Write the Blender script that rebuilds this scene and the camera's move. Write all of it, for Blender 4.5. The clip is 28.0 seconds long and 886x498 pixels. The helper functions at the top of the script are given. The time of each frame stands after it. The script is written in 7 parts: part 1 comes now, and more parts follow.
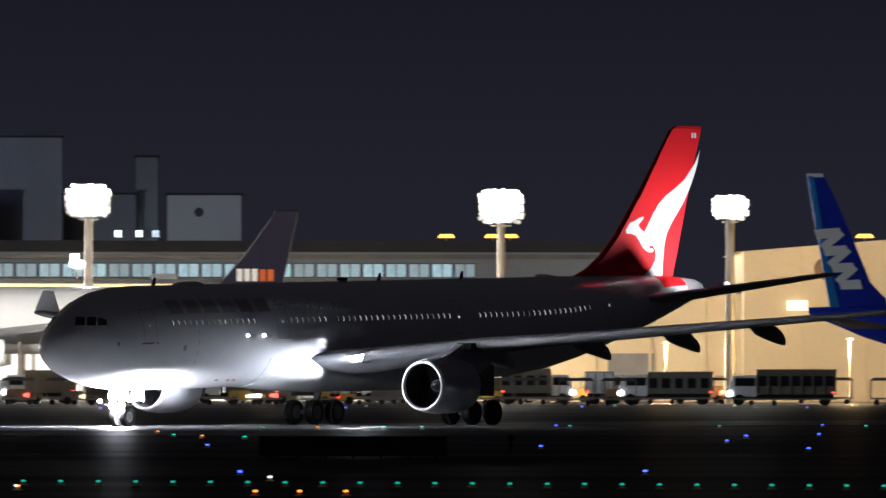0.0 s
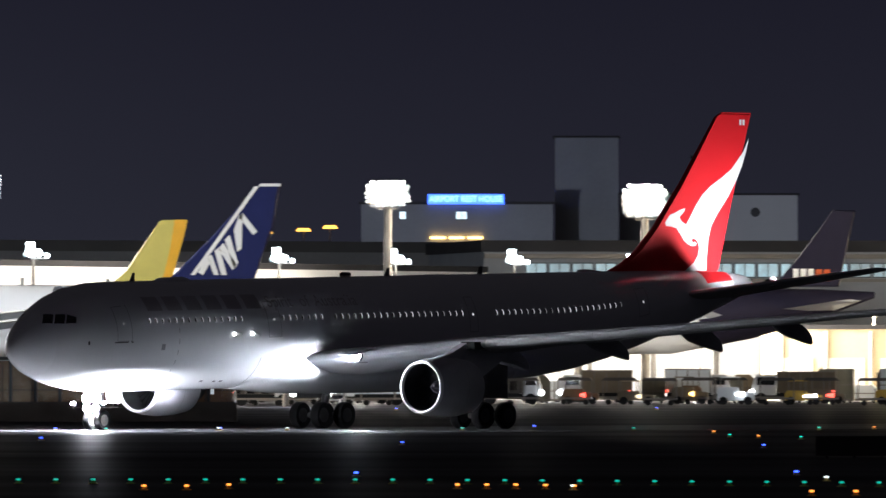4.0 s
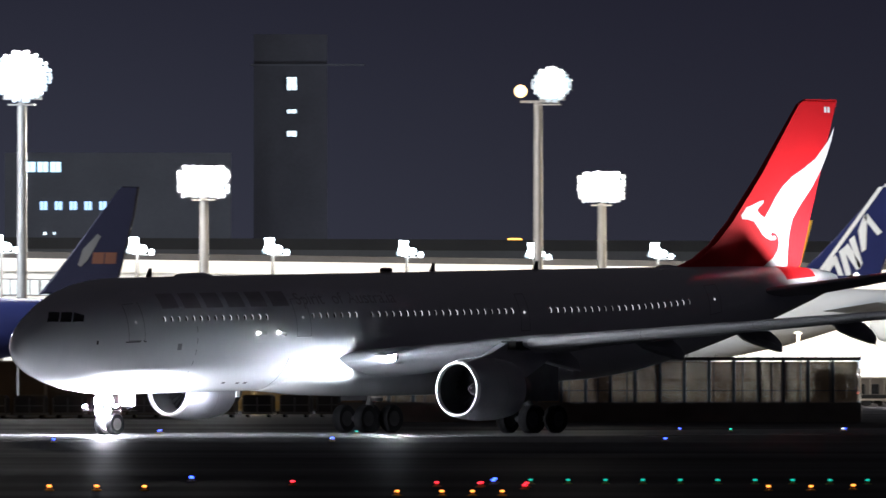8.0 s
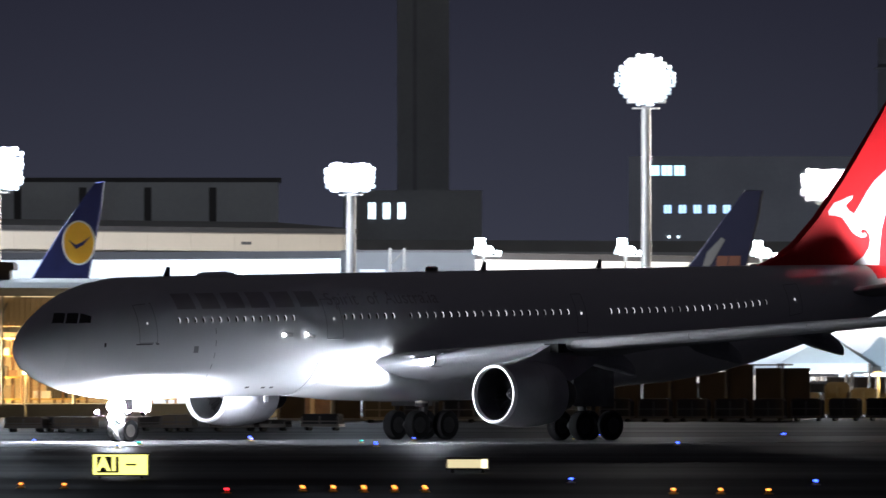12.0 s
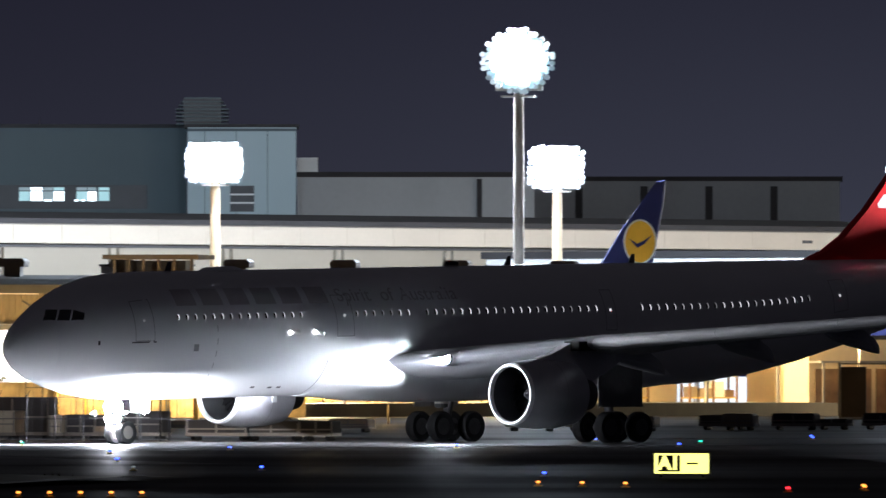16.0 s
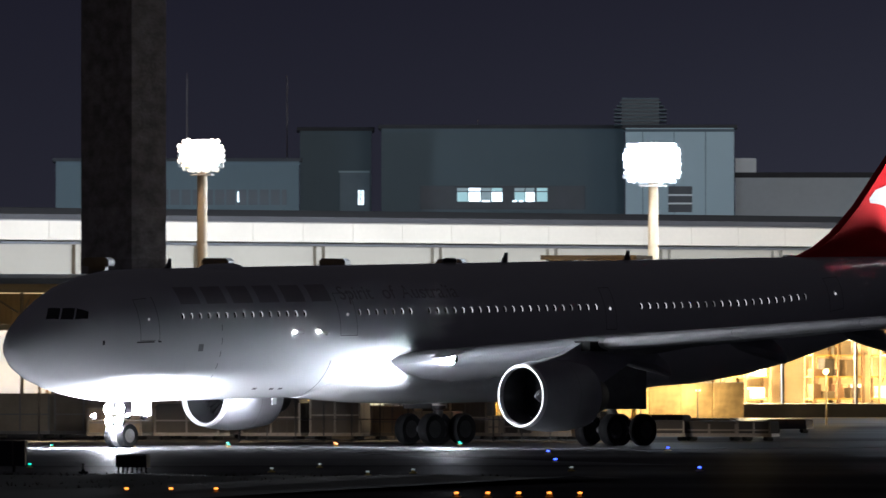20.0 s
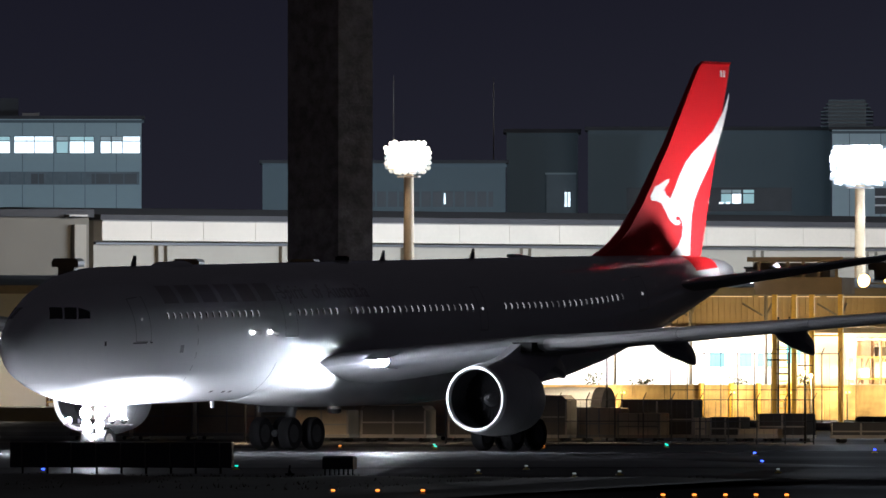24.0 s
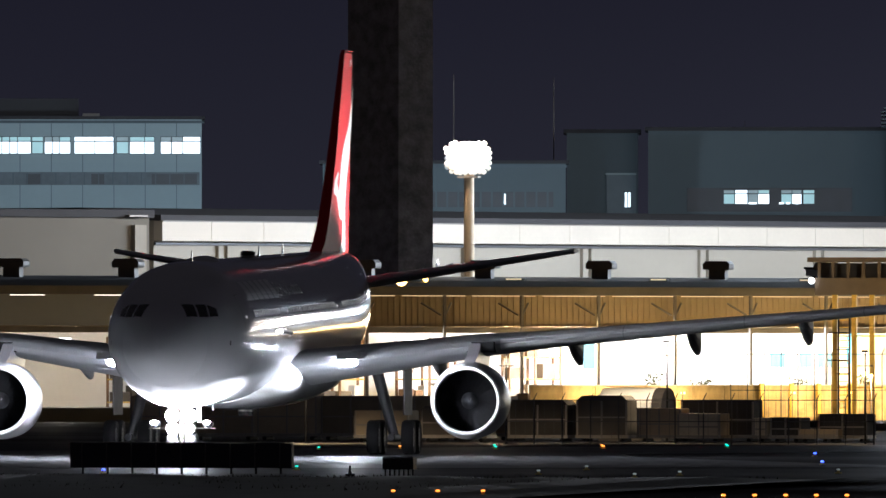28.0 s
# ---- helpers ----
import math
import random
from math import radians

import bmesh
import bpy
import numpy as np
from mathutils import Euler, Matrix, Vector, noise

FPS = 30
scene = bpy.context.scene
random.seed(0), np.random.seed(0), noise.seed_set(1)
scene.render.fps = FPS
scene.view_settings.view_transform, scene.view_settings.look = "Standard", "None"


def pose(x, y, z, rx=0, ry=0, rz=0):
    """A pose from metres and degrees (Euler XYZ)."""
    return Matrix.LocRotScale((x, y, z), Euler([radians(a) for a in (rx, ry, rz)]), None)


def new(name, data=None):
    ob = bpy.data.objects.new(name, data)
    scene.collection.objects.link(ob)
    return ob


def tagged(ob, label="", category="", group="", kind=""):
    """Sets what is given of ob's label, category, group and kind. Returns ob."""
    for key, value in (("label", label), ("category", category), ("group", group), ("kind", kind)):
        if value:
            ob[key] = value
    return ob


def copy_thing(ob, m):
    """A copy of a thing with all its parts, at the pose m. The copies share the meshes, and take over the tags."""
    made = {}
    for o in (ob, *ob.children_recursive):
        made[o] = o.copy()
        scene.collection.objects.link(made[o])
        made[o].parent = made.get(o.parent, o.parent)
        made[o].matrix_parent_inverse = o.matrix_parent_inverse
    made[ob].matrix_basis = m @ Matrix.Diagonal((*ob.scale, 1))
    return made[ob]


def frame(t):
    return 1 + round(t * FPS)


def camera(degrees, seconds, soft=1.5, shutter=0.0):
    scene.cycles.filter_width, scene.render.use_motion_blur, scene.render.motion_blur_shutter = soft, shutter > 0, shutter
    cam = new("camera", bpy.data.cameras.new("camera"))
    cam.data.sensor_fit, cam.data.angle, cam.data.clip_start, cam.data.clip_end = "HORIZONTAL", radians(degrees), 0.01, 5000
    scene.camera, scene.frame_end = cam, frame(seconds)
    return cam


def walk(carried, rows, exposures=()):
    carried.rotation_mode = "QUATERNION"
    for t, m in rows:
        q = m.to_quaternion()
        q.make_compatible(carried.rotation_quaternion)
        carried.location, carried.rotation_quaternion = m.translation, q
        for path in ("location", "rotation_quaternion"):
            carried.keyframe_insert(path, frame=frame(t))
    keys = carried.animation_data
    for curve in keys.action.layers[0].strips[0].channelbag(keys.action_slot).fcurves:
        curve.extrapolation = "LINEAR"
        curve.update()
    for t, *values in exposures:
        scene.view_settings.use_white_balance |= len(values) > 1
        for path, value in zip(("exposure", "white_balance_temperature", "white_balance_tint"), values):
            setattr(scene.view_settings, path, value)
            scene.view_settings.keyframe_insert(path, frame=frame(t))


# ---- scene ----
# The camera stands on a low bank and pans after the taxiing jet: time, turn to the left, tilt (degrees).
EYE = (0.0, 0.0, 3.55)
cam = camera(3.904, 28.0, soft=1.5, shutter=0.5)
PAN = [
    (0, 0.0000, 0.4932),
    (0.5, 0.3637, 0.4932),
    (1, 0.6776, 0.4932),
    (1.5, 0.9242, 0.4932),
    (2, 1.2256, 0.4932),
    (2.5, 1.5495, 0.4932),
    (4.5, 2.7826, 0.4932),
    (5, 3.1338, 0.4932),
    (5.5, 3.4328, 0.4932),
    (6, 3.7466, 0.4932),
    (6.5, 4.1726, 0.4932),
    (7, 4.5961, 0.4932),
    (7.5, 4.8826, 0.4945),
    (8, 5.2040, 0.4957),
    (8.5, 5.4879, 0.4976),
    (9, 5.8890, 0.4995),
    (9.5, 6.2228, 0.5001),
    (10, 6.5068, 0.5007),
    (10.5, 6.8107, 0.5026),
    (11, 7.1944, 0.5044),
    (11.5, 7.5780, 0.5076),
    (12, 7.9541, 0.5107),
    (12.5, 8.2381, 0.5107),
    (14.5, 9.5061, 0.5057),
    (15, 9.7826, 0.5057),
    (15.5, 10.1140, 0.5057),
    (16, 10.4278, 0.5057),
    (16.5, 10.6969, 0.5057),
    (17, 10.9759, 0.5057),
    (17.5, 11.2524, 0.5057),
    (18, 11.5040, 0.5057),
    (18.5, 11.7083, 0.5057),
    (19, 11.9200, 0.5057),
    (19.5, 12.1517, 0.5069),
    (20, 12.3585, 0.5082),
    (20.5, 12.5739, 0.5107),
    (21, 12.7558, 0.5132),
    (21.5, 12.8654, 0.5137),
    (23.5, 13.1892, 0.5156),
    (24, 13.2690, 0.5165),
    (24.5, 13.3238, 0.5173),
    (25, 13.4496, 0.5181),
    (25.5, 13.5330, 0.5181),
    (26, 13.5642, 0.5181),
    (26.5, 13.5467, 0.5181),
    (27, 13.5343, 0.5181),
    (27.5, 13.5343, 0.5181),
    (28, 13.5343, 0.5181),
]
walk(cam, [(t, pose(*EYE, 90 + up, 0, turn)) for t, turn, up in PAN], [(t, stops, 5850, 12) for t, stops in ((0, 0.2), (3.0, 0.25), (5.0, 0.5), (11.0, 0.65), (16.0, 0.65), (18.0, 0.55), (21.0, 0.3), (24.0, 0.12), (26.0, 0.15), (28.0, 0.4))])

# ---- night sky and exposure ----
world = bpy.data.worlds.new("night")
scene.world = world
world.use_nodes = True
nt = world.node_tree
bg = nt.nodes["Background"]
coord = nt.nodes.new("ShaderNodeTexCoord")
sep = nt.nodes.new("ShaderNodeSeparateXYZ")
ramp = nt.nodes.new("ShaderNodeValToRGB")
nt.links.new(coord.outputs["Generated"], sep.inputs[0])
nt.links.new(sep.outputs["Z"], ramp.inputs[0])
nt.links.new(ramp.outputs["Color"], bg.inputs["Color"])
ramp.color_ramp.elements[0].position, ramp.color_ramp.elements[0].color = 0.0, (0.0165, 0.0160, 0.0215, 1)
ramp.color_ramp.elements[1].position, ramp.color_ramp.elements[1].color = 0.03, (0.0092, 0.0086, 0.0138, 1)
stop = ramp.color_ramp.elements.new(0.3)
stop.color = (0.0108, 0.0095, 0.0104, 1)
# lit mist over the brightest aprons, fading to both sides and upwards
def sky_math(op, a, b):
    node = nt.nodes.new("ShaderNodeMath")
    node.operation = op
    for k, v in enumerate((a, b)):
        if isinstance(v, (int, float)):
            node.inputs[k].default_value = v
        else:
            nt.links.new(v, node.inputs[k])
    return node.outputs[0]


side = sky_math("DIVIDE", sky_math("ADD", sky_math("DIVIDE", sep.outputs["X"], sep.outputs["Y"]), 0.146), 0.062)
lift = sky_math("DIVIDE", sep.outputs["Z"], 0.03)
mist = sky_math("POWER", 0.3679, sky_math("ADD", sky_math("MULTIPLY", side, side), sky_math("MULTIPLY", lift, lift)))
mist = sky_math("MULTIPLY", mist, sky_math("GREATER_THAN", sep.outputs["Y"], 0.0))
blend = nt.nodes.new("ShaderNodeMix")
blend.data_type, blend.blend_type = "RGBA", "ADD"
nt.links.new(mist, blend.inputs["Factor"])
nt.links.new(ramp.outputs["Color"], blend.inputs["A"])
blend.inputs["B"].default_value = (0.0125, 0.0135, 0.0175, 1)
nt.links.new(blend.outputs["Result"], bg.inputs["Color"])
bg.inputs["Strength"].default_value = 1.0
scene.view_settings.exposure = 0.0


def flood(name, place, watts, colour=(0.86, 0.95, 1.0), size=0.6, cone=0):
    """A lamp; with a cone (degrees) it shines downwards only."""
    lamp = bpy.data.lights.new(name, "SPOT" if cone else "POINT")
    if cone:
        lamp.spot_size, lamp.spot_blend = radians(cone), 0.35
    lamp.energy, lamp.color, lamp.shadow_soft_size = watts, colour, size
    ob = new(name, lamp)
    ob.location = place
    return ob


# ---- materials ----
def surface(name, colour, rough=0.5, metal=0.0, vary=0.15, scale=0.8, fine=14.0, bump=0.0, coat=0.0, spread=0.0, emit=None, power=0.0):
    m = bpy.data.materials.new(name)
    m.use_nodes = True
    n, links = m.node_tree.nodes, m.node_tree.links
    b = n["Principled BSDF"]
    b.inputs["Metallic"].default_value = metal
    b.inputs["Coat Weight"].default_value = coat
    tc = n.new("ShaderNodeTexCoord")
    big, small = n.new("ShaderNodeTexNoise"), n.new("ShaderNodeTexNoise")
    big.inputs["Scale"].default_value, small.inputs["Scale"].default_value = scale, fine
    big.inputs["Detail"].default_value, small.inputs["Detail"].default_value = 4, 3
    for t in (big, small):
        links.new(tc.outputs["Object"], t.inputs["Vector"])
    mix = n.new("ShaderNodeMath")
    mix.operation = "MULTIPLY_ADD"
    links.new(small.outputs["Fac"], mix.inputs[0])
    mix.inputs[1].default_value = 0.4
    links.new(big.outputs["Fac"], mix.inputs[2])
    r = n.new("ShaderNodeMapRange")
    links.new(mix.outputs[0], r.inputs["Value"])
    r.inputs["From Min"].default_value, r.inputs["From Max"].default_value = 0.35, 1.05
    r.inputs["To Min"].default_value, r.inputs["To Max"].default_value = 1 - vary, 1 + vary
    last = r.outputs["Result"]
    if spread:
        info = n.new("ShaderNodeObjectInfo")
        q = n.new("ShaderNodeMapRange")
        links.new(info.outputs["Random"], q.inputs["Value"])
        q.inputs["To Min"].default_value, q.inputs["To Max"].default_value = 1 - spread, 1 + spread
        s = n.new("ShaderNodeMath")
        s.operation = "MULTIPLY"
        links.new(last, s.inputs[0])
        links.new(q.outputs["Result"], s.inputs[1])
        last = s.outputs[0]
    v = n.new("ShaderNodeVectorMath")
    v.operation = "SCALE"
    v.inputs[0].default_value = colour
    links.new(last, v.inputs["Scale"])
    links.new(v.outputs[0], b.inputs["Base Color"])
    rr = n.new("ShaderNodeMapRange")
    links.new(small.outputs["Fac"], rr.inputs["Value"])
    rr.inputs["To Min"].default_value, rr.inputs["To Max"].default_value = max(0.02, rough * 0.8), min(1, rough * 1.2)
    links.new(rr.outputs["Result"], b.inputs["Roughness"])
    if bump:
        k = n.new("ShaderNodeBump")
        k.inputs["Strength"].default_value, k.inputs["Distance"].default_value = bump, 0.05
        links.new(mix.outputs[0], k.inputs["Height"])
        links.new(k.outputs["Normal"], b.inputs["Normal"])
    if emit:
        b.inputs["Emission Color"].default_value = (*emit, 1)
        b.inputs["Emission Strength"].default_value = power
    return m


def glow(name, colour, power):
    return surface(name, (0.5, 0.5, 0.5), 0.4, emit=colour, power=power)


WHITE = surface("white_paint", (0.78, 0.79, 0.80), 0.09, vary=0.04, scale=0.25, fine=0.9)
WHITE.node_tree.nodes["Principled BSDF"].inputs["Specular IOR Level"].default_value = 0.12
GREY_WING = surface("grey_wing_paint", (0.40, 0.41, 0.43), 0.6, vary=0.08, scale=0.5, fine=4)
RED = surface("red_paint", (0.70, 0.016, 0.022), 0.65, vary=0.06, scale=0.4)
FIN_WHITE = surface("white_decal", (0.82, 0.82, 0.82), 0.65, vary=0.03)
for m in (RED, FIN_WHITE):
    m.node_tree.nodes["Principled BSDF"].inputs["Specular IOR Level"].default_value = 0.2
DARK_DECAL = surface("dark_decal", (0.035, 0.03, 0.035), 0.35, vary=0.1)
METAL = surface("polished_lip", (0.92, 0.92, 0.93), 0.4, 0.0, vary=0.03)
# Dark lettering lightened in colour to imitate haze over it.
WORDMARK = surface("haze_lightened_wordmark", (0.47, 0.45, 0.46), 0.35, vary=0.1)
SCAN_STAR = glow("scan_lamp_face_glow", (1.0, 0.97, 0.9), 14)
SPINNER = surface("dark_spinner_paint", (0.05, 0.05, 0.055), 0.35, vary=0.15)
# Main gear steel and doors are darkened to imitate shade under the wing.
GEAR_DARK = surface("shaded_gear_steel", (0.04, 0.04, 0.042), 0.6, 0.3, vary=0.4, scale=2.0, fine=12)
GEAR_DOOR = surface("shaded_gear_door_paint", (0.10, 0.10, 0.105), 0.7, vary=0.35, scale=1.5, fine=9)
SLAT = surface("bare_slat_metal", (0.66, 0.66, 0.68), 0.55, vary=0.05, scale=0.5, fine=4)
STEEL = surface("galvanised_steel", (0.22, 0.20, 0.18), 0.5, 0.4, vary=0.2, scale=0.6, bump=0.05)
DARK = surface("dark_rubber", (0.013, 0.013, 0.014), 0.75, vary=0.25, fine=20)
DARK.node_tree.nodes["Principled BSDF"].inputs["Specular IOR Level"].default_value = 0.15
# Near-black fan and inlet duct colours imitate shade inside the engine.
FAN = surface("shaded_fan_metal", (0.012, 0.012, 0.014), 0.6, 0.2, vary=0.2)
NACELLE = surface("grey_nacelle_paint", (0.42, 0.42, 0.45), 0.35, vary=0.1, scale=0.5, fine=4)
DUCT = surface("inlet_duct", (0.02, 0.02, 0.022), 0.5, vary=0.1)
GLASS = surface("cockpit_glass", (0.015, 0.017, 0.02), 0.06, vary=0.1, coat=0.6)
SEAM = surface("panel_seam", (0.30, 0.30, 0.31), 0.5, vary=0.1)
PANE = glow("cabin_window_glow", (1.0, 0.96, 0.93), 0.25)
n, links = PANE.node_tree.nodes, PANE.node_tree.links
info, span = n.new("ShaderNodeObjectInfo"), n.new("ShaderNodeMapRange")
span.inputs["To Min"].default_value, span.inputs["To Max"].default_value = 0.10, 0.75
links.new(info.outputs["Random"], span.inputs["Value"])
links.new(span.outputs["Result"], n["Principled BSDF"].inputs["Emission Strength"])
TAXI_BEAM = glow("strip_beam_glow", (1.0, 0.98, 0.97), 11000)
NOSE_LAMP = glow("nose_lamp_glow", (1.0, 0.98, 0.97), 8000)
ROOT_LAMP = glow("wing_root_lamp_glow", (0.97, 0.98, 1.0), 5000)
BELLY_UPLIGHT = glow("belly_uplight_glow", (1.0, 0.98, 0.97), 13500)
SCAN_LAMP = glow("scan_lamp_glow", (1.0, 0.98, 0.95), 110000)
LOGO_LAMP = glow("logo_lamp_glow", (1.0, 0.97, 0.92), 16500)
BEACON = glow("beacon_glow", (1.0, 0.00012, 0.00002), 2000)
NAV_GREEN = glow("nav_green_glow", (0.05, 1.0, 0.5), 2.5)
FLOOD_COOL = glow("floodlight_cool_glow", (0.86, 0.97, 1.0), 16)
# Dim cyan lenses round each lamp cluster imitate its halo.
FLOOD_HALO = glow("floodlight_halo_glow", (0.42, 0.78, 0.92), .45)
FLOOD_HALO_FAINT = glow("floodlight_faint_halo_glow", (0.20, 0.46, 0.62), .14)
FLOOD_WARM = glow("floodlight_warm_glow", (1.0, 0.62, 0.18), 6)
AMBER = glow("amber_glow", (1.0, 0.45, 0.05), 3)


# ---- mesh helpers ----
def mesh_object(name, bm, material, smooth=False):
    me = bpy.data.meshes.new(name)
    bmesh.ops.recalc_face_normals(bm, faces=bm.faces[:])
    bm.to_mesh(me)
    bm.free()
    if smooth:
        for p in me.polygons:
            p.use_smooth = True
        me.set_sharp_from_angle(angle=radians(38))
    me.materials.append(material)
    return new(name, me)


def part(name, bm, material, parent, label="", smooth=False):
    ob = mesh_object(name, bm, material, smooth)
    ob.parent = parent
    if label:
        ob["label"] = label
    return ob


def share(name, ob, parent, m):
    """Another part on the same mesh."""
    o = new(name, ob.data)
    o.parent = parent
    o.matrix_local = m
    return o


def box(bm, x0, x1, y0, y1, z0, z1):
    vs = [bm.verts.new(p) for p in ((x0, y0, z0), (x1, y0, z0), (x1, y1, z0), (x0, y1, z0), (x0, y0, z1), (x1, y0, z1), (x1, y1, z1), (x0, y1, z1))]
    for f in ((3, 2, 1, 0), (4, 5, 6, 7), (0, 1, 5, 4), (1, 2, 6, 5), (2, 3, 7, 6), (3, 0, 4, 7)):
        bm.faces.new([vs[i] for i in f])
    return bm


def B(*a):
    return box(bmesh.new(), *a)


def loft(rings, cap=True, bm=None):
    """Joins rings of points, each of the same number, into a closed tube."""
    bm = bm or bmesh.new()
    rows = [[bm.verts.new(p) for p in r] for r in rings]
    n = len(rows[0])
    for a, b in zip(rows, rows[1:]):
        for i in range(n):
            bm.faces.new((a[i], a[(i + 1) % n], b[(i + 1) % n], b[i]))
    if cap:
        bm.faces.new(rows[0][::-1])
        bm.faces.new(rows[-1])
    return bm


def tube(p, q, r0, r1=None, n=12, bm=None):
    p, q = Vector(p), Vector(q)
    r1 = r0 if r1 is None else r1
    side = (q - p).normalized().orthogonal().normalized()
    up = (q - p).normalized().cross(side)
    ring = lambda c, r: [c + r * (math.cos(a) * side + math.sin(a) * up) for a in (2 * math.pi * i / n for i in range(n))]
    return loft([ring(p, r0), ring(q, r1)], True, bm)


def disc(c, way, r, n=20):
    """A flat round lens that faces way."""
    c, way = Vector(c), Vector(way).normalized()
    side = way.orthogonal().normalized()
    up = way.cross(side)
    bm = bmesh.new()
    bm.faces.new([bm.verts.new(c + r * (math.cos(a) * side + math.sin(a) * up)) for a in (2 * math.pi * i / n for i in range(n))])
    return bm


def empty(name, m=None):
    ob = new(name)
    if m is not None:
        ob.matrix_basis = m
    return ob


# ---- aircraft ----
# Lengths run aft from the nose; local x points forward, y to port, z up from the ground.
def axis_z(x):
    return 4.644 + 0.0179 * x


def hull(x, a, lift=0.0):
    """A point on the fuselage's skin: aft distance, angle up from port, clearance."""
    table = SECTIONS
    for (x0, c0, w0, h0), (x1, c1, w1, h1) in zip(table, table[1:]):
        if x <= x1:
            k = (x - x0) / (x1 - x0)
            c, w, h = c0 + k * (c1 - c0), w0 + k * (w1 - w0), h0 + k * (h1 - h0)
            break
    return Vector((-x, (w + lift) * math.cos(a), axis_z(x) + c + (h + lift) * math.sin(a)))


SECTIONS = [(0, -.45, .03, .03), (.12, -.44, .46, .44), (.35, -.42, .80, .76), (.8, -.38, 1.2, 1.15), (1.5, -.31, 1.62, 1.58), (2.4, -.2, 2.02, 2.0), (3.4, -.1, 2.34, 2.36),
            (4.6, -.03, 2.6, 2.62), (6, 0, 2.76, 2.78), (7.5, 0, 2.82, 2.82), (24, 0, 2.82, 2.82), (40, 0, 2.82, 2.82), (43, .05, 2.8, 2.77), (46, .2, 2.68, 2.62), (49, .45, 2.45, 2.37),
            (52, .78, 2.12, 2.04), (55, 1.12, 1.7, 1.68), (58, 1.48, 1.24, 1.28), (60.3, 1.75, .86, .9), (62, 1.92, .52, .56), (62.7, 1.97, .3, .32)]


def hull_patch(x0, x1, a0, a1, lift, nx=1, na=4, thick=0.0):
    """A curved sheet on the skin, with the given thickness."""
    bm = bmesh.new()
    g = [[bm.verts.new(hull(x0 + (x1 - x0) * i / nx, a0 + (a1 - a0) * j / na, lift)) for j in range(na + 1)] for i in range(nx + 1)]
    for i in range(nx):
        for j in range(na):
            bm.faces.new((g[i][j], g[i + 1][j], g[i + 1][j + 1], g[i][j + 1]))
    return bm


def skin_angle(z):
    return math.asin(z / 2.82)


def wing_le(y):
    return 20.8 + (y - 2.8) * 0.66


def wing_te(y):
    return 32.0 + 0.07 * (y - 2.8) if y < 9.4 else 32.46 + (y - 9.4) * 0.425


def wing_z(y):
    return -1.5 + (y - 2.8) * 0.121 if y < 9.4 else -0.70 + (y - 9.4) * 0.083


AIRFOIL = [(0, 0), (.012, .32), (.04, .55), (.12, .82), (.3, 1.0), (.5, .9), (.75, .5), (1, .04), (1, -.04), (.75, -.3), (.5, -.72), (.3, -.9), (.12, -.75), (.04, -.5), (.012, -.3)]


def wing_ring(y, side):
    le, te = wing_le(y), wing_te(y)
    c = te - le
    half = c * (0.068 if y < 10 else 0.055)
    base = axis_z(le) + wing_z(y)
    return [Vector((-(le + u * c), side * y, base + v * half - 0.012 * u * c)) for u, v in AIRFOIL]


def plate(outline, half, bevel_from=None):
    """A fin-like slab: outline in (aft, z), flat on both faces, with sharp thin edges all round."""
    n = len(outline)
    cx = sum(p[0] for p in outline) / n
    cz = sum(p[1] for p in outline) / n
    inner = [(cx + (x - cx) * 0.955, cz + (z - cz) * 0.985) for x, z in outline]
    rim = lambda pts, y: [Vector((-x, y(z), z)) for x, z in pts]
    bm = bmesh.new()
    loft([rim(inner, half), rim(outline, lambda z: half(z) * 0.25), rim(outline, lambda z: -half(z) * 0.25), rim(inner, lambda z: -half(z))], True, bm)
    return bm


def flat_patch(outline, y):
    """A thin shape in (aft, z), standing at y(z), for paint on a fin."""
    bm = bmesh.new()
    f = bm.faces.new([bm.verts.new((-x, y(z), z)) for x, z in outline])
    bmesh.ops.triangulate(bm, faces=[f])
    return bm


def wheel(parent, x, y, r, width, name="wheel", rim=None):
    w = empty(name)
    w.parent = parent
    w.location = (-x, y, r)
    ring = lambda rad, yy: [Vector((rad * math.cos(a), yy, rad * math.sin(a))) for a in (2 * math.pi * i / 24 for i in range(24))]
    h = width / 2
    part("tyre", loft([ring(r * .55, -h * .8), ring(r * .9, -h), ring(r, -h * .6), ring(r, h * .6), ring(r * .9, h), ring(r * .55, h * .8)]), DARK, w, "black rubber tyre", True)
    bm = loft([ring(r * .5, -h * .84), ring(r * .55, -h * .84), ring(r * .55, h * .84), ring(r * .5, h * .84)])
    for i in range(8):
        a = 2 * math.pi * i / 8
        box(bm, r * .34 * math.cos(a) - .03, r * .34 * math.cos(a) + .03, -h * .9, h * .9, r * .34 * math.sin(a) - .03, r * .34 * math.sin(a) + .03)
    part("rim", bm, rim or STEEL, w, "grey metal rim", True)
    return w


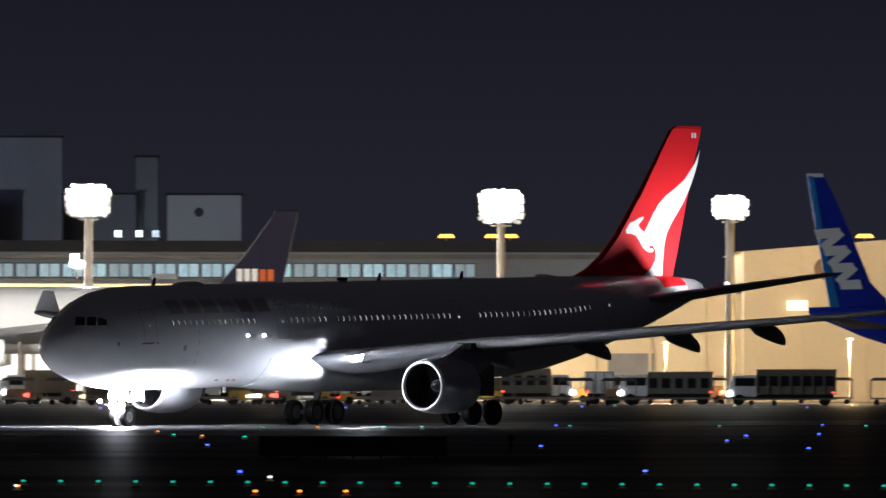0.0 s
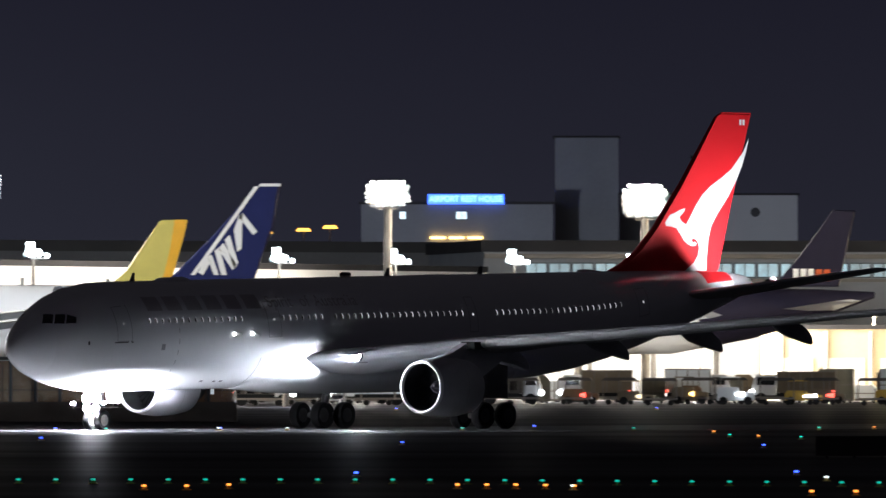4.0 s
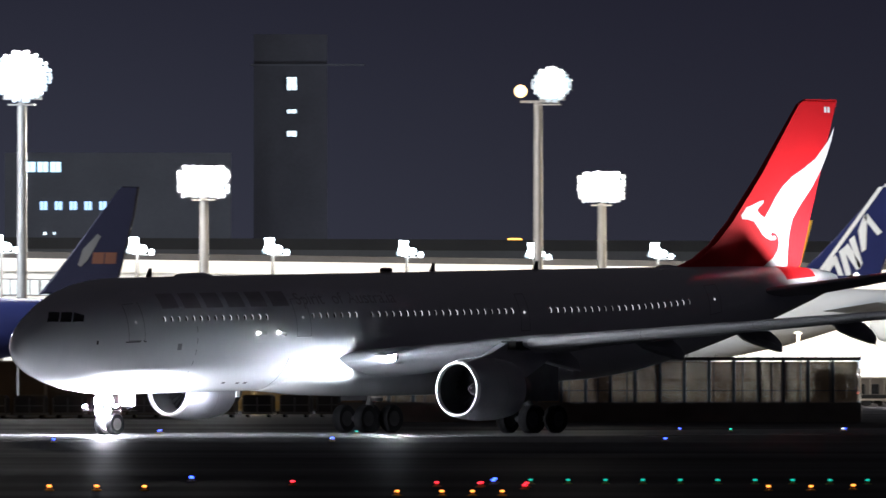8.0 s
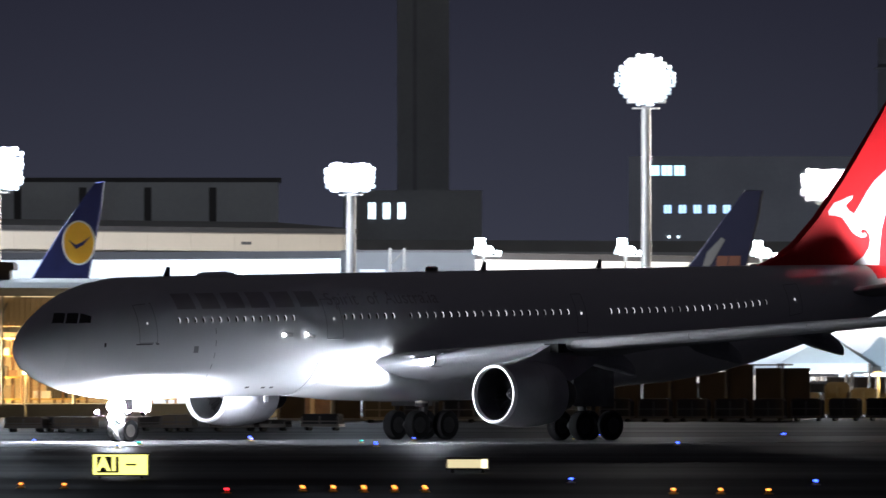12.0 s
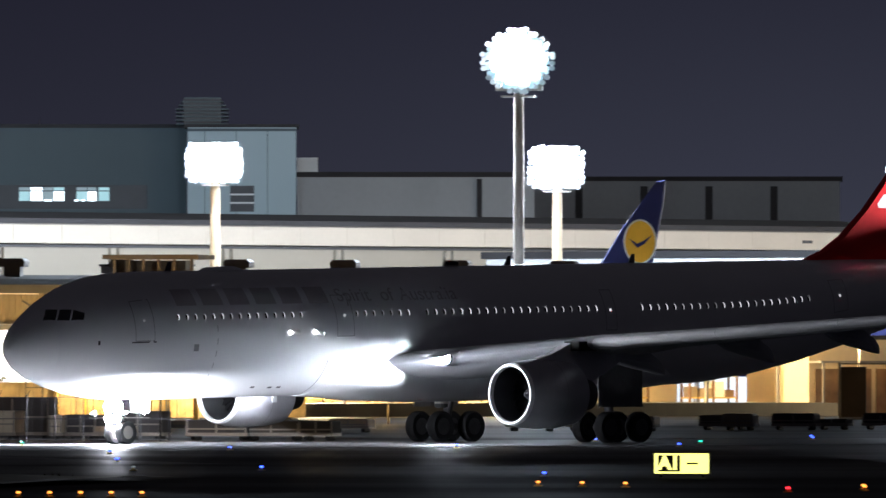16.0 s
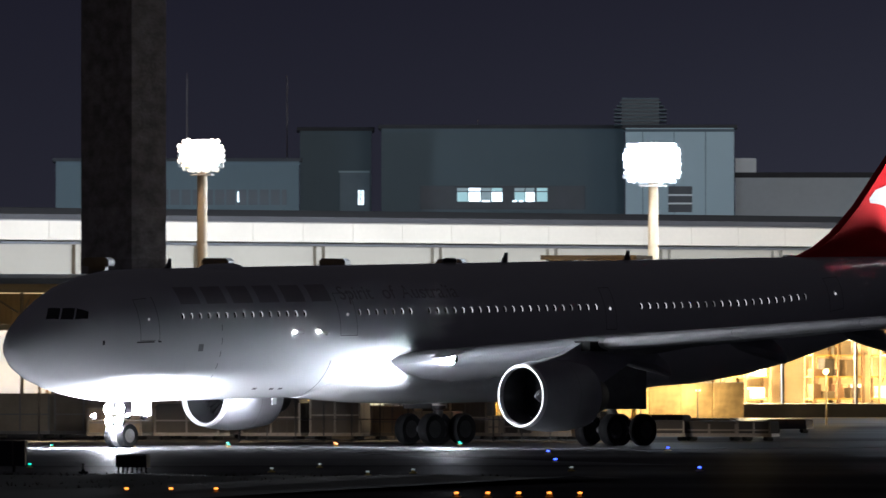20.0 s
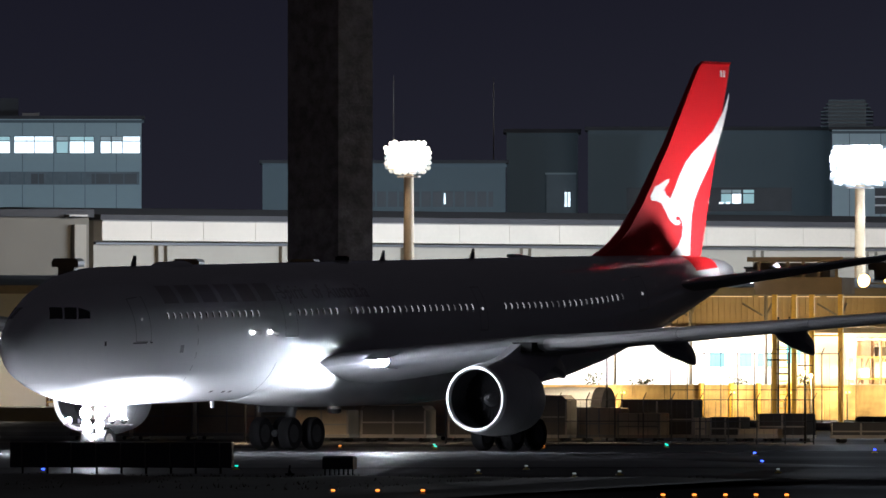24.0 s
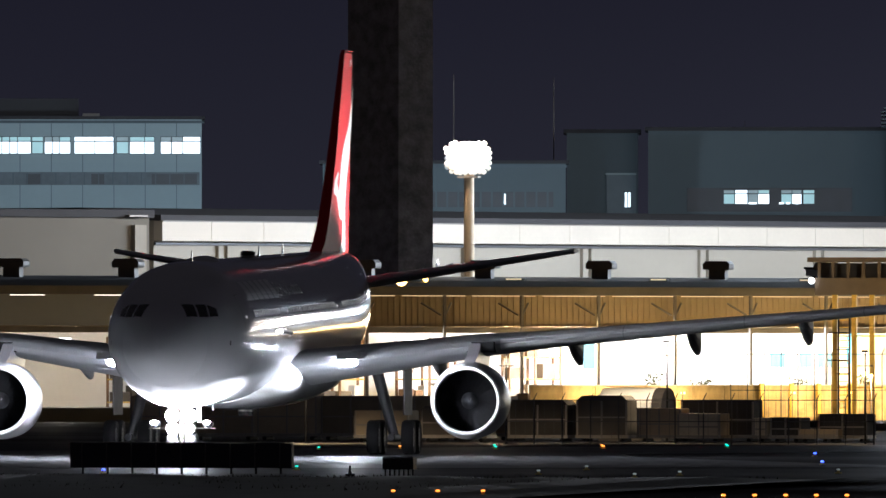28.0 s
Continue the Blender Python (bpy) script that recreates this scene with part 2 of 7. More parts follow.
def engine(parent, side):
    cx, cy, cz, r = 21.47, side * 9.37, 2.2, 1.38
    ring = lambda x, rad, drop=0.0: [Vector((-x, cy + rad * math.cos(a), cz - drop + rad * math.sin(a))) for a in (2 * math.pi * i / 48 for i in range(48))]
    nac = part("nacelle", loft([ring(cx + .22, r), ring(cx + .7, r * 1.07), ring(cx + 1.6, r * 1.12), ring(cx + 2.8, r * 1.09), ring(cx + 3.7, r * .98), ring(cx + 3.75, r * .9)], False), NACELLE, parent, "grey engine nacelle", True)
    part("lip", loft([ring(cx + .22, r * .88), ring(cx + .07, r * .885), ring(cx + .01, r * .9), ring(cx, r * .93), ring(cx + .01, r * .965), ring(cx + .07, r * .99), ring(cx + .24, r)], False), METAL, nac, "polished metal inlet lip", True)
    part("inlet_duct", loft([ring(cx + .22, r * .88), ring(cx + .5, r * .87), ring(cx + 1.6, r * .9)], False), DUCT, nac, "inlet duct darkened for shade", True)
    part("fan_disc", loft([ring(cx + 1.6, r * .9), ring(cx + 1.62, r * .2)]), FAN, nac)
    part("spinner", loft([ring(cx + 1.6, r * .26), ring(cx + 1.3, r * .2), ring(cx + 1.02, r * .08), ring(cx + .95, .01)]), SPINNER, nac, "dark conical spinner", True)
    part("spinner_mark", loft([[Vector((-(cx + 1.0 + .1 * k), cy + (.07 + .1 * k) * math.cos(k * .8 + j), cz + (.07 + .1 * k) * math.sin(k * .8 + j))) for j in (0, .5)] + [Vector((-(cx + .985 + .1 * k), cy + (.09 + .1 * k) * math.cos(k * .8 + j), cz + (.09 + .1 * k) * math.sin(k * .8 + j))) for j in (.5, 0)] for k in (0, .3, .6)]), SEAM, nac, "pale comma on the spinner")
    blade = None
    for i in range(26):
        m = Matrix.Translation((-(cx + 1.5), cy, cz)) @ Matrix.Rotation(2 * math.pi * i / 26, 4, "X")
        if blade is None:
            bm = bmesh.new()
            vs = [bm.verts.new(p) for p in ((.04, -.05, r * .24), (-.06, .06, r * .24), (-.1, .14, r * .88), (.1, -.12, r * .88))]
            bm.faces.new(vs)
            bm.faces.new([bm.verts.new(v.co + Vector((-.02, -.015, 0))) for v in vs][::-1])
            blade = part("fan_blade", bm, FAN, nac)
            blade.matrix_local = m
        else:
            share("fan_blade", blade, nac, m)
    part("core_nozzle", loft([ring(cx + 3.6, r * .72, .02), ring(cx + 4.9, r * .5, .03), ring(cx + 5.0, r * .42, .03)]), DUCT, nac, "dark exhaust nozzle", True)
    t = .22
    prof = [(cx + .9, cz + 1.42), (cx + 2.4, cz + 1.75), (25.4, axis_z(25) - .5), (29.5, axis_z(29) - .65), (28.0, cz + 1.3), (cx + 4.9, cz + .5), (cx + 3.2, cz + .9)]
    part("pylon", loft([[Vector((-x, cy - t, z)) for x, z in prof], [Vector((-x, cy + t, z)) for x, z in prof]]), NACELLE, parent, "grey engine pylon")
    part("cowl_seam", loft([ring(cx + 2.15, r * 1.125), ring(cx + 2.18, r * 1.125)], False), SEAM, nac)
    return nac


def side_windows(jet, side):
    pane = None
    rows = [(7.6, 15), (18.55, 7), (22.95, 21), (36.64, 22)]
    a = skin_angle(0.8)
    for start, count in rows:
        for i in range(count):
            x = start + i * 0.5365
            if pane is None:
                bm = bmesh.new()
                pts = [(0.082 * math.copysign(abs(math.cos(t)) ** .6, math.cos(t)), 0.14 * math.copysign(abs(math.sin(t)) ** .6, math.sin(t))) for t in (2 * math.pi * k / 12 for k in range(12))]
                lo = [bm.verts.new((u, 0, v)) for u, v in pts]
                hi = [bm.verts.new((u * .85, .012, v * .85)) for u, v in pts]
                for k in range(12):
                    bm.faces.new((lo[k], lo[(k + 1) % 12], hi[(k + 1) % 12], hi[k]))
                bm.faces.new(hi)
                pane = part("cabin_window", bm, GLASS, jet, "dark oval cabin window with a glowing edge")
                ob = pane
                # glowing crescent imitates cabin light on the recess's side, seen aslant
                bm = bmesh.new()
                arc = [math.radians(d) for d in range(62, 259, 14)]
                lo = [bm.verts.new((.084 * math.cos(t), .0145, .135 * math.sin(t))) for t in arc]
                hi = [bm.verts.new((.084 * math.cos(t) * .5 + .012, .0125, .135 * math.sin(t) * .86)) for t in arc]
                for k in range(len(arc) - 1):
                    bm.faces.new((lo[k], lo[k + 1], hi[k + 1], hi[k]))
                crescent = part("lit_reveal", bm, PANE, pane, "glowing crescent imitating light on the window recess")
            else:
                ob = share("cabin_window", pane, jet, Matrix())
                share("lit_reveal", crescent, ob, Matrix())
            p = hull(x, a, 0.004)
            turn = Matrix.Rotation(a, 4, "X") if side > 0 else Matrix.Rotation(math.pi, 4, "Z") @ Matrix.Rotation(a, 4, "X")
            ob.matrix_local = Matrix.Translation((p.x, side * p.y, p.z)) @ turn


def hull_text(jet, words, x0, z, height, material):
    cu = bpy.data.curves.new("lettering", "FONT")
    cu.body, cu.size, cu.extrude = words, height, 0.004
    tmp = new("lettering", cu)
    me = bpy.data.meshes.new_from_object(tmp.evaluated_get(bpy.context.evaluated_depsgraph_get()))
    bpy.data.objects.remove(tmp)
    for v in me.vertices:
        x, s = x0 + v.co.x, (z + v.co.y) / 2.82
        v.co = hull(x, s, 0.006 + v.co.z)
    me.materials.clear()
    me.materials.append(material)
    ob = new("lettering", me)
    ob.parent = jet
    ob["label"] = "dark slogan lettering on the white side"
    return ob


JET_RED_FIN = [(49.9, 8.3), (51.2, 8.74), (52.5, 9.45), (54.06, 10.66), (56.63, 13.2), (59.85, 16.82), (60.18, 16.98), (62.92, 16.98), (59.75, 8.45), (59.4, 8.2)]


def fin_half(z):
    return 0.27 - 0.02 * (z - 8.4)


def taxiing_jet():
    jet = empty("airliner")
    tagged(jet, "white twin-engined airliner with a red fin, taxiing with its lights on", "airliner")
    ring = lambda s: [Vector((-s[0], s[2] * math.cos(a), axis_z(s[0]) + s[1] + s[3] * math.sin(a))) for a in (2 * math.pi * i / 64 for i in range(64))]
    part("fuselage", loft([ring(s) for s in SECTIONS[4:-3]], False), WHITE, jet, "white painted fuselage", True)
    part("radome", loft([ring(s) for s in SECTIONS[:5]]), WHITE, jet, "rounded white nose cone", True)
    part("tail_cone", loft([ring(s) for s in SECTIONS[-4:-2]], False), WHITE, jet, "white tail cone", True)
    for side in (1, -1):
        bm = hull_patch(57.4, 60.25, .5, 1.58, .006, 6, 10)
        for v in bm.verts:
            v.co.y *= side
        part("tail_paint", bm, RED, jet, "red paint sweeping down behind the fin", True)
    part("exhaust_cone", loft([ring(s) for s in SECTIONS[-3:]]), GREY_WING, jet, "bare metal exhaust cone", True)
    # belly fairing
    fr = lambda x, w, lo, hi: [Vector((-x, w * math.cos(a), axis_z(x) + (lo + hi) / 2 + (hi - lo) / 2 * math.sin(a))) for a in (2 * math.pi * i / 40 for i in range(40))]
    part("belly_fairing", loft([fr(17.2, 1.4, -2.84, -1.6), fr(18.6, 2.3, -2.95, -1.3), fr(20.5, 2.85, -3.1, -.75), fr(24, 3.1, -3.25, -.2), fr(32, 3.15, -3.3, -.2), fr(35.5, 2.9, -3.15, -.8), fr(38.5, 2.2, -2.95, -1.4), fr(40.5, 1.2, -2.8, -1.8)]), WHITE, jet, "white belly fairing", True)
    for side in (1, -1):
        stations = [1.6, 2.8, 5, 7.5, 9.4, 12, 16, 20, 24, 27, 29.6]
        wing = part("wing", loft([wing_ring(y, side) for y in stations]), GREY_WING, jet, "grey swept wing", True)
        tip = wing_ring(29.6, side)
        blade = lambda k, slim: [Vector((tip[0].x + (q.x - tip[0].x) * slim - 1.5 * k, q.y + side * .5 * k, tip[0].z + (q.z - tip[0].z) * slim + 1.25 * k)) for q in tip]
        part("winglet", loft([blade(0, 1), blade(.15, .9), blade(1, .42)]), WHITE, wing, "upturned white winglet", True)
        for y in (7.2, 12.6, 17.2, 21.6):
            te, zz = wing_te(y), axis_z(wing_te(y)) + wing_z(y) - .2
            ln = 3.4 - .05 * y
            keel = lambda x, top, foot, r: [Vector((-(te + x), side * y + u * r, zz + top + (foot - top) * v)) for u, v in ((-1, 0), (1, 0), (1, .6), (.7, .88), (.25, 1), (-.25, 1), (-.7, .88), (-1, .6))]
            part("flap_track_fairing", loft([keel(-ln, .1, -.05, .06), keel(-ln * .7, .1, -.44, .2), keel(-ln * .3, .1, -.7, .24), keel(0, 0, -.84, .25), keel(.7, -.36, -.98, .2), keel(1.05, -.66, -1.03, .15), keel(1.15, -.8, -1.03, .1)]), GREY_WING, wing)
        for y0, y1 in ((10.3, 14.9), (14.94, 19.5), (19.54, 24.1), (24.14, 28.7)):
            nose = lambda y: [p + Vector((.03, 0, .012 if j > 10 else -.012)) for j, p in enumerate([wing_ring(y, side)[k] for k in (12, 13, 14, 0, 1, 2, 3)])]
            skin = lambda y: [Vector((p.x, p.y, p.z + (.022 if j > 3 else -.022 if j < 3 else 0))) for j, p in enumerate(nose(y))]
            part("slat", loft([skin(y0), skin((y0 + y1) / 2), skin(y1)]), SLAT, wing, "pale bare metal slat", True)
        part("slat_end_plate", B(-(wing_le(9.5) + 1.0), -(wing_le(9.5) - .12), side * 9.5 - .6, side * 9.5 + .6, axis_z(26) + wing_z(9.5) - .3, axis_z(26) + wing_z(9.5) + .12), DARK, wing, "dark gap over the pylon")
        engine(jet, side)
        stab = [(y, 54.0 + y * .64, 60.0 + y * .26) for y in (.6, 1.4, 5, 9.1, 9.85)]
        hs = lambda y, le, te: [Vector((-(le + u * (te - le)), side * y, axis_z(56) + 1.22 + .162 * y + v * .05 * (te - le))) for u, v in AIRFOIL]
        part("tailplane", loft([hs(*s) for s in stab]), GREY_WING, jet, "grey horizontal tailplane", True)
        # logo lamps on the tailplane
        p = Vector((-59.9, side * 4.6, axis_z(56) + 2.2))
        to = Vector((0, -side * .35, .94)).normalized()
        lamp = part("logo_lamp", tube(p - to * .14, p, .1, .15, 14), DARK, jet, "small lamp aimed at the fin")
        part("lens", disc(p + to * .004, to, .085), LOGO_LAMP, lamp, "bright lens")
        e1 = to.orthogonal().normalized()
        e2 = to.cross(e1)
        # collar added to hide the lens and keep light off the hull
        rim = lambda r, h: [p + to * h + r * (math.cos(t) * e1 + math.sin(t) * e2) for t in (2 * math.pi * k / 14 for k in range(14))]
        part("lamp_rim", loft([rim(.15, -.02), rim(.16, .052), rim(.175, .052), rim(.165, -.02)], False), DARK, lamp, "dark collar round the lens")
        # blade added to shade the fin's foot from the beam
        high, low = Vector((4.9, -side * 4.4, 2.6)).normalized() * .5, Vector((1.9, -side * 4.4, .5)).normalized() * .5
        shut = [p + high * 1.5, p + low, p + low + Vector((.45, 0, -.12)), p + high * 1.5 + Vector((.9, 0, -.25))]
        part("beam_shutter", loft([[q for q in shut], [q + Vector((0, side * .015, 0)) for q in shut]]), DARK, lamp, "dark blade added to shade the fin's foot")
        side_windows(jet, side)
        # wing root landing lamp
        z0 = axis_z(22) + wing_z(4.8)
        lamp = part("landing_lamp", tube((-22.3, side * 4.8, z0), (-22.06, side * 4.8, z0), .2, .27, 16), DARK, jet, "wing root landing lamp")
        part("lens", disc((-21.99, side * 4.8, z0), (1, side * .45, -.42), .24), ROOT_LAMP, lamp, "blazing lens")
        # plates added to cut the beam that falls on the fuselage
        part("upper_baffle", loft([[Vector((x, side * 4.8 + k * w, z0 + z + q)) for k, q in ((-1, 0), (1, 0), (1, .05), (-1, .05))] for x, w, z in ((-22.3, .62, .29), (-21.3, .55, .03))]), GREY_WING, jet, "grey plate cutting the lamp's beam from above")
        part("lower_baffle", B(-22.3, -21.6, side * 4.8 - .5, side * 4.8 + .5, z0 - .34, z0 - .30), GREY_WING, jet, "grey plate cutting the lamp's beam from below")
        for x, mark in ((14.45, (-36, 22.5, 5.6)), (15.95, (-21.5, 9.2, 2.3))):
            p = hull(x, skin_angle(.02), .0)
            q = Vector((p.x, side * (p.y + .03), p.z))
            aim = (Vector((mark[0], side * mark[1], mark[2])) - q).normalized()
            # hooded projector added beside the small lamp to light wing and engine
            part("fill_projector", tube(q - aim * .12, q - aim * .02, .12, .12, 12), DARK, jet, "added projector aimed at the wing and engine")
            part("projector_lens", disc(q, aim, .035), SCAN_LAMP, jet, "bright lens")
            ring = lambda c, r: [c + r * (math.cos(t) * e1 + math.sin(t) * e2) for t in (2 * math.pi * k / 16 for k in range(16))]
            e1 = aim.orthogonal().normalized()
            e2 = aim.cross(e1)
            part("projector_hood", loft([ring(q - aim * .03, .068), ring(q + aim * .34, .075), ring(q + aim * .34, .09), ring(q - aim * .03, .09)], False), WHITE, jet, "short white hood")
            part("scan_lamp", tube((q.x + .1, q.y, q.z), (q.x + .16, q.y + side * .05, q.z), .07, .085, 12), SCAN_STAR, jet, "small bright lamp in the side")
        # doors and their lit peepholes
        for x, w in ((5.63, 1.07), (17.78, 1.07), (34.6, .7), (50.2, 1.07)):
            a0, a1 = skin_angle(-.2), skin_angle(1.65)
            if x == 5.63:
                a0, a1 = -.075, .62
            for (p0, p1, q0, q1) in ((x - w / 2, x + w / 2, a1 - .012, a1), (x - w / 2, x + w / 2, a0, a0 + .012), (x - w / 2, x - w / 2 + .03, a0, a1), (x + w / 2 - .03, x + w / 2, a0, a1)):
                bm = hull_patch(p0, p1, q0, q1, .004, 2, 6)
                if side < 0:
                    for v in bm.verts:
                        v.co.y *= -1
                part("door_seam", bm, SEAM, jet)
            p = hull(x, skin_angle(.72), .004)
            part("door_window", tube((p.x, side * (p.y - .01), p.z), (p.x, side * (p.y + .012), p.z), .07, .06, 10), PANE, jet, "small lit door window")
        # small fittings low on the hull
        for x0, x1, a0, a1, m, name in ((13.1, 13.35, -1.02, -.97, DARK_DECAL, "drain_port"), (14.2, 14.45, -1.04, -.99, DARK_DECAL, "drain_port"), (14.75, 15.0, -1.04, -.99, DARK_DECAL, "drain_port"), (8.5, 8.8, -.25, -.14, SEAM, "service_port"),
                                        (4.9, 6.25, -.10, -.08, DARK_DECAL, "door_sill"), (17.2, 18.35, skin_angle(-.25), skin_angle(-.2), METAL, "door_sill"), (3.2, 3.3, -.1, -.02, DARK_DECAL, "pitot_probe"), (16.9, 16.96, -1.3, -.45, SEAM, "frame_seam"), (9.9, 9.94, -1.3, .3, SEAM, "frame_seam")):
            bm = hull_patch(x0, x1, a0, a1, .007, 2, 8)
            for v in bm.verts:
                v.co.y *= side
            part(name, bm, m, jet)
        # cockpit windows
        for corners in (((1.19, .92), (1.58, .715), (1.94, .975), (1.62, 1.21)), ((1.64, .69), (2.1, .555), (2.4, .79), (2.0, .945)), ((2.16, .545), (2.69, .46), (2.85, .60), (2.46, .77))):
            bm = bmesh.new()
            grid = []
            for i in range(5):
                for j in range(5):
                    u, v = i / 4, j / 4
                    x, a = (sum(k * c[q] for k, c in zip(((1 - u) * (1 - v), u * (1 - v), u * v, (1 - u) * v), corners)) for q in (0, 1))
                    p = hull(x, a, .007)
                    grid.append(bm.verts.new((p.x, p.y * side, p.z)))
            for i in range(4):
                for j in range(4):
                    bm.faces.new((grid[5 * i + j], grid[5 * i + j + 1], grid[5 * i + j + 6], grid[5 * i + j + 5]))
            part("cockpit_window", bm, GLASS, jet, "dark cockpit window", True)
    fin = part("fin", plate(JET_RED_FIN, fin_half), RED, jet, "tall red tail fin")
    part("fin_cap", B(-62.8, -60.25, -.10, .10, 16.97, 17.02), RED, fin)
    part("rudder_seam", flat_patch([(57.4, 8.6), (57.46, 8.6), (61.15, 16.3), (61.09, 16.3)], lambda z: fin_half(z) + .004), RED, fin)
    hop = [(62.6, 15.66), (62.34, 14.93), (61.92, 14.14), (61.43, 13.41), (60.66, 12.49), (59.6, 11.52), (59.02, 10.85), (58.74, 10.12), (58.58, 9.16), (58.52, 8.43), (57.58, 8.37), (56.44, 8.32), (56.91, 8.6), (57.39, 8.85), (57.78, 9.25), (57.89, 9.63), (57.81, 9.92), (57.6, 10.11), (57.34, 10.15), (57.22, 10.06), (57.32, 9.95), (57.53, 9.99), (57.68, 9.87), (57.53, 9.76), (57.2, 9.75), (56.82, 9.87), (56.53, 10.04), (56.25, 10.34), (55.86, 10.7), (55.39, 10.79), (54.91, 10.81), (54.85, 11.0), (55.29, 11.42), (55.77, 11.54), (56.34, 11.73), (56.69, 11.79), (56.63, 11.63), (56.25, 11.37), (56.17, 11.28), (56.38, 11.07), (56.74, 10.91), (57.11, 11.31), (57.68, 11.98), (58.26, 12.53), (59.03, 13.02), (59.99, 13.45), (60.95, 13.95), (62.02, 14.87)]
    for side in (1, -1):
        part("fin_emblem", flat_patch(hop, lambda z: side * (fin_half(z) + .006)), FIN_WHITE, fin, "sweeping white emblem on the red fin")
    for k in (0, .28):
        part("registration_bar", flat_patch([(61.75 + k, 16.35), (61.95 + k, 16.35), (61.95 + k, 16.65), (61.75 + k, 16.65)], lambda z: fin_half(z) + .006), FIN_WHITE, fin, "white unreadable marking")
    # wordmark as plain bars, and the slogan
    for i in range(6):
        x = 7.7 + i * 1.62
        part("wordmark_bar", hull_patch(x, x + 1.22, .48, .80, .006, 2, 6), WORDMARK, jet, "dark bar of the company wordmark")
    hull_text(jet, "Spirit", 17.6, 1.42, 1.0, WORDMARK)
    hull_text(jet, "of", 20.35, 1.42, 1.0, WORDMARK)
    hull_text(jet, "Australia", 21.55, 1.42, 1.0, WORDMARK)
    # roof aerials and dome
    for x in (9.3, 30.5, 38.5):
        z = axis_z(x) + 2.82
        part("aerial", loft([[Vector((-x - u, v, z - .03)) for u, v in ((0, -.03), (.4, -.03), (.4, .03), (0, .03))], [Vector((-x - u - .25, v, z + .42)) for u, v in ((0, -.015), (.18, -.015), (.18, .015), (0, .015))]]), DARK_DECAL, jet, "small dark roof aerial")
    dome = lambda x, r, h: [Vector((-x, r * math.cos(a), axis_z(x) + 2.75 + h * max(0, math.sin(a)))) for a in (math.pi * i / 10 for i in range(11))]
    part("aerial_dome", loft([dome(11.6, .3, .06), dome(12, .6, .22), dome(13.4, .6, .24), dome(14.2, .25, .05)]), WHITE, jet, "low roof dome", True)
    part("drain_mast", B(-16.2, -15.95, -.03, .03, axis_z(16) - 3.1, axis_z(16) - 2.78), WHITE, jet)
    # nose gear
    part("nose_gear_strut", tube((-6.5, 0, 2.2), (-6.66, 0, .53), .12, .1), STEEL, jet, "grey nose gear leg")
    part("nose_gear_axle", tube((-6.66, -.45, .53), (-6.66, .45, .53), .07), STEEL, jet)
    for s in (1, -1):
        part("nose_gear_door", B(-7.9, -6.75, s * .55 - .02, s * .55 + .02, 1.4, 2.2), WHITE, jet, "white gear door")
    for y, z, r in ((-.34, 1.66, .24), (.34, 1.66, .24), (-.32, 1.16, .2), (.32, 1.16, .2)):
        lamp = part("taxi_lamp", tube((-6.48, y, z), (-6.25, y, z), r * .6, r * 1.06, 16), DARK, jet, "nose gear lamp")
        # lower port lens turned towards the camera's side to brighten the taxiway strip
        wide = z < 1.3 and y > 0
        part("lens", disc((-6.23, y, z), (.62, .78, -.1) if wide else (1, 0, .08), r), TAXI_BEAM if wide else NOSE_LAMP, lamp, "blazing lens")
    # upward lamps added to light the belly; a plate shields the ground
    for s in (1, -1):
        way = Vector((.5, s * .12, .86)).normalized()
        c = Vector((-6.0, s * 1.02, 1.40))
        lamp = part("turnoff_lamp", tube(c - way * .16, c, .1, .15, 14), DARK, jet, "added uplight lighting the nose underside")
        part("lens", disc(c + way * .005, way, .10), BELLY_UPLIGHT, lamp, "bright lens")
        way = Vector((-.4, s * .14, .9)).normalized()
        c = Vector((-7.0, s * 1.02, 1.38))
        lamp = part("side_lamp", tube(c - way * .16, c, .1, .15, 14), DARK, jet, "added uplight lighting the belly farther aft")
        part("lens", disc(c + way * .005, way, .14), BELLY_UPLIGHT, lamp, "bright lens")
        part("uplight_baffle", B(-7.35, -5.9, min(s * .1, s * 1.2), max(s * .1, s * 1.2), 1.16, 1.19), STEEL, jet, "flat plate added to keep the uplights off the ground")
    WHEELS.append((wheel(jet, 6.66, .36, .53, .38), .53))
    WHEELS.append((wheel(jet, 6.66, -.36, .53, .38), .53))
    for side in (1, -1):
        part("main_gear_leg", tube((-32, side * 4.6, 3.6), (-32.05, side * 5.34, .75), .24, .2), GEAR_DARK, jet, "thick main gear leg")
        part("bogie_beam", tube((-30.95, side * 5.34, .7), (-33.15, side * 5.34, .7), .15), GEAR_DARK, jet)
        part("main_gear_door", B(-33.4, -30.6, side * 5.9 - .03, side * 5.9 + .03, 1.6, 3.6), GEAR_DOOR, jet, "white gear door darkened for shade")
        for x in (31.06, 33.04):
            for y in (4.64, 6.04):
                WHEELS.append((wheel(jet, x, side * y, .7, .5, rim=GEAR_DARK), .7))
    # rotating beacons
    for x, z, s in ((27.2, axis_z(27.2) + 2.84, 1), (26.5, axis_z(26.5) - 3.34, -1)):
        part("beacon_base", tube((-x, 0, z - .06 * s), (-x, 0, z + .03 * s), .3, .3, 16), STEEL, jet)
        cup = lambda r, h: [Vector((-x + r * math.cos(t), r * math.sin(t), z + h * s)) for t in (2 * math.pi * k / 16 for k in range(16))]
        part("beacon_rim", loft([cup(.26, .02), cup(.26, .17), cup(.3, .17), cup(.3, .02)], False), DARK, jet)
        head = empty("beacon")
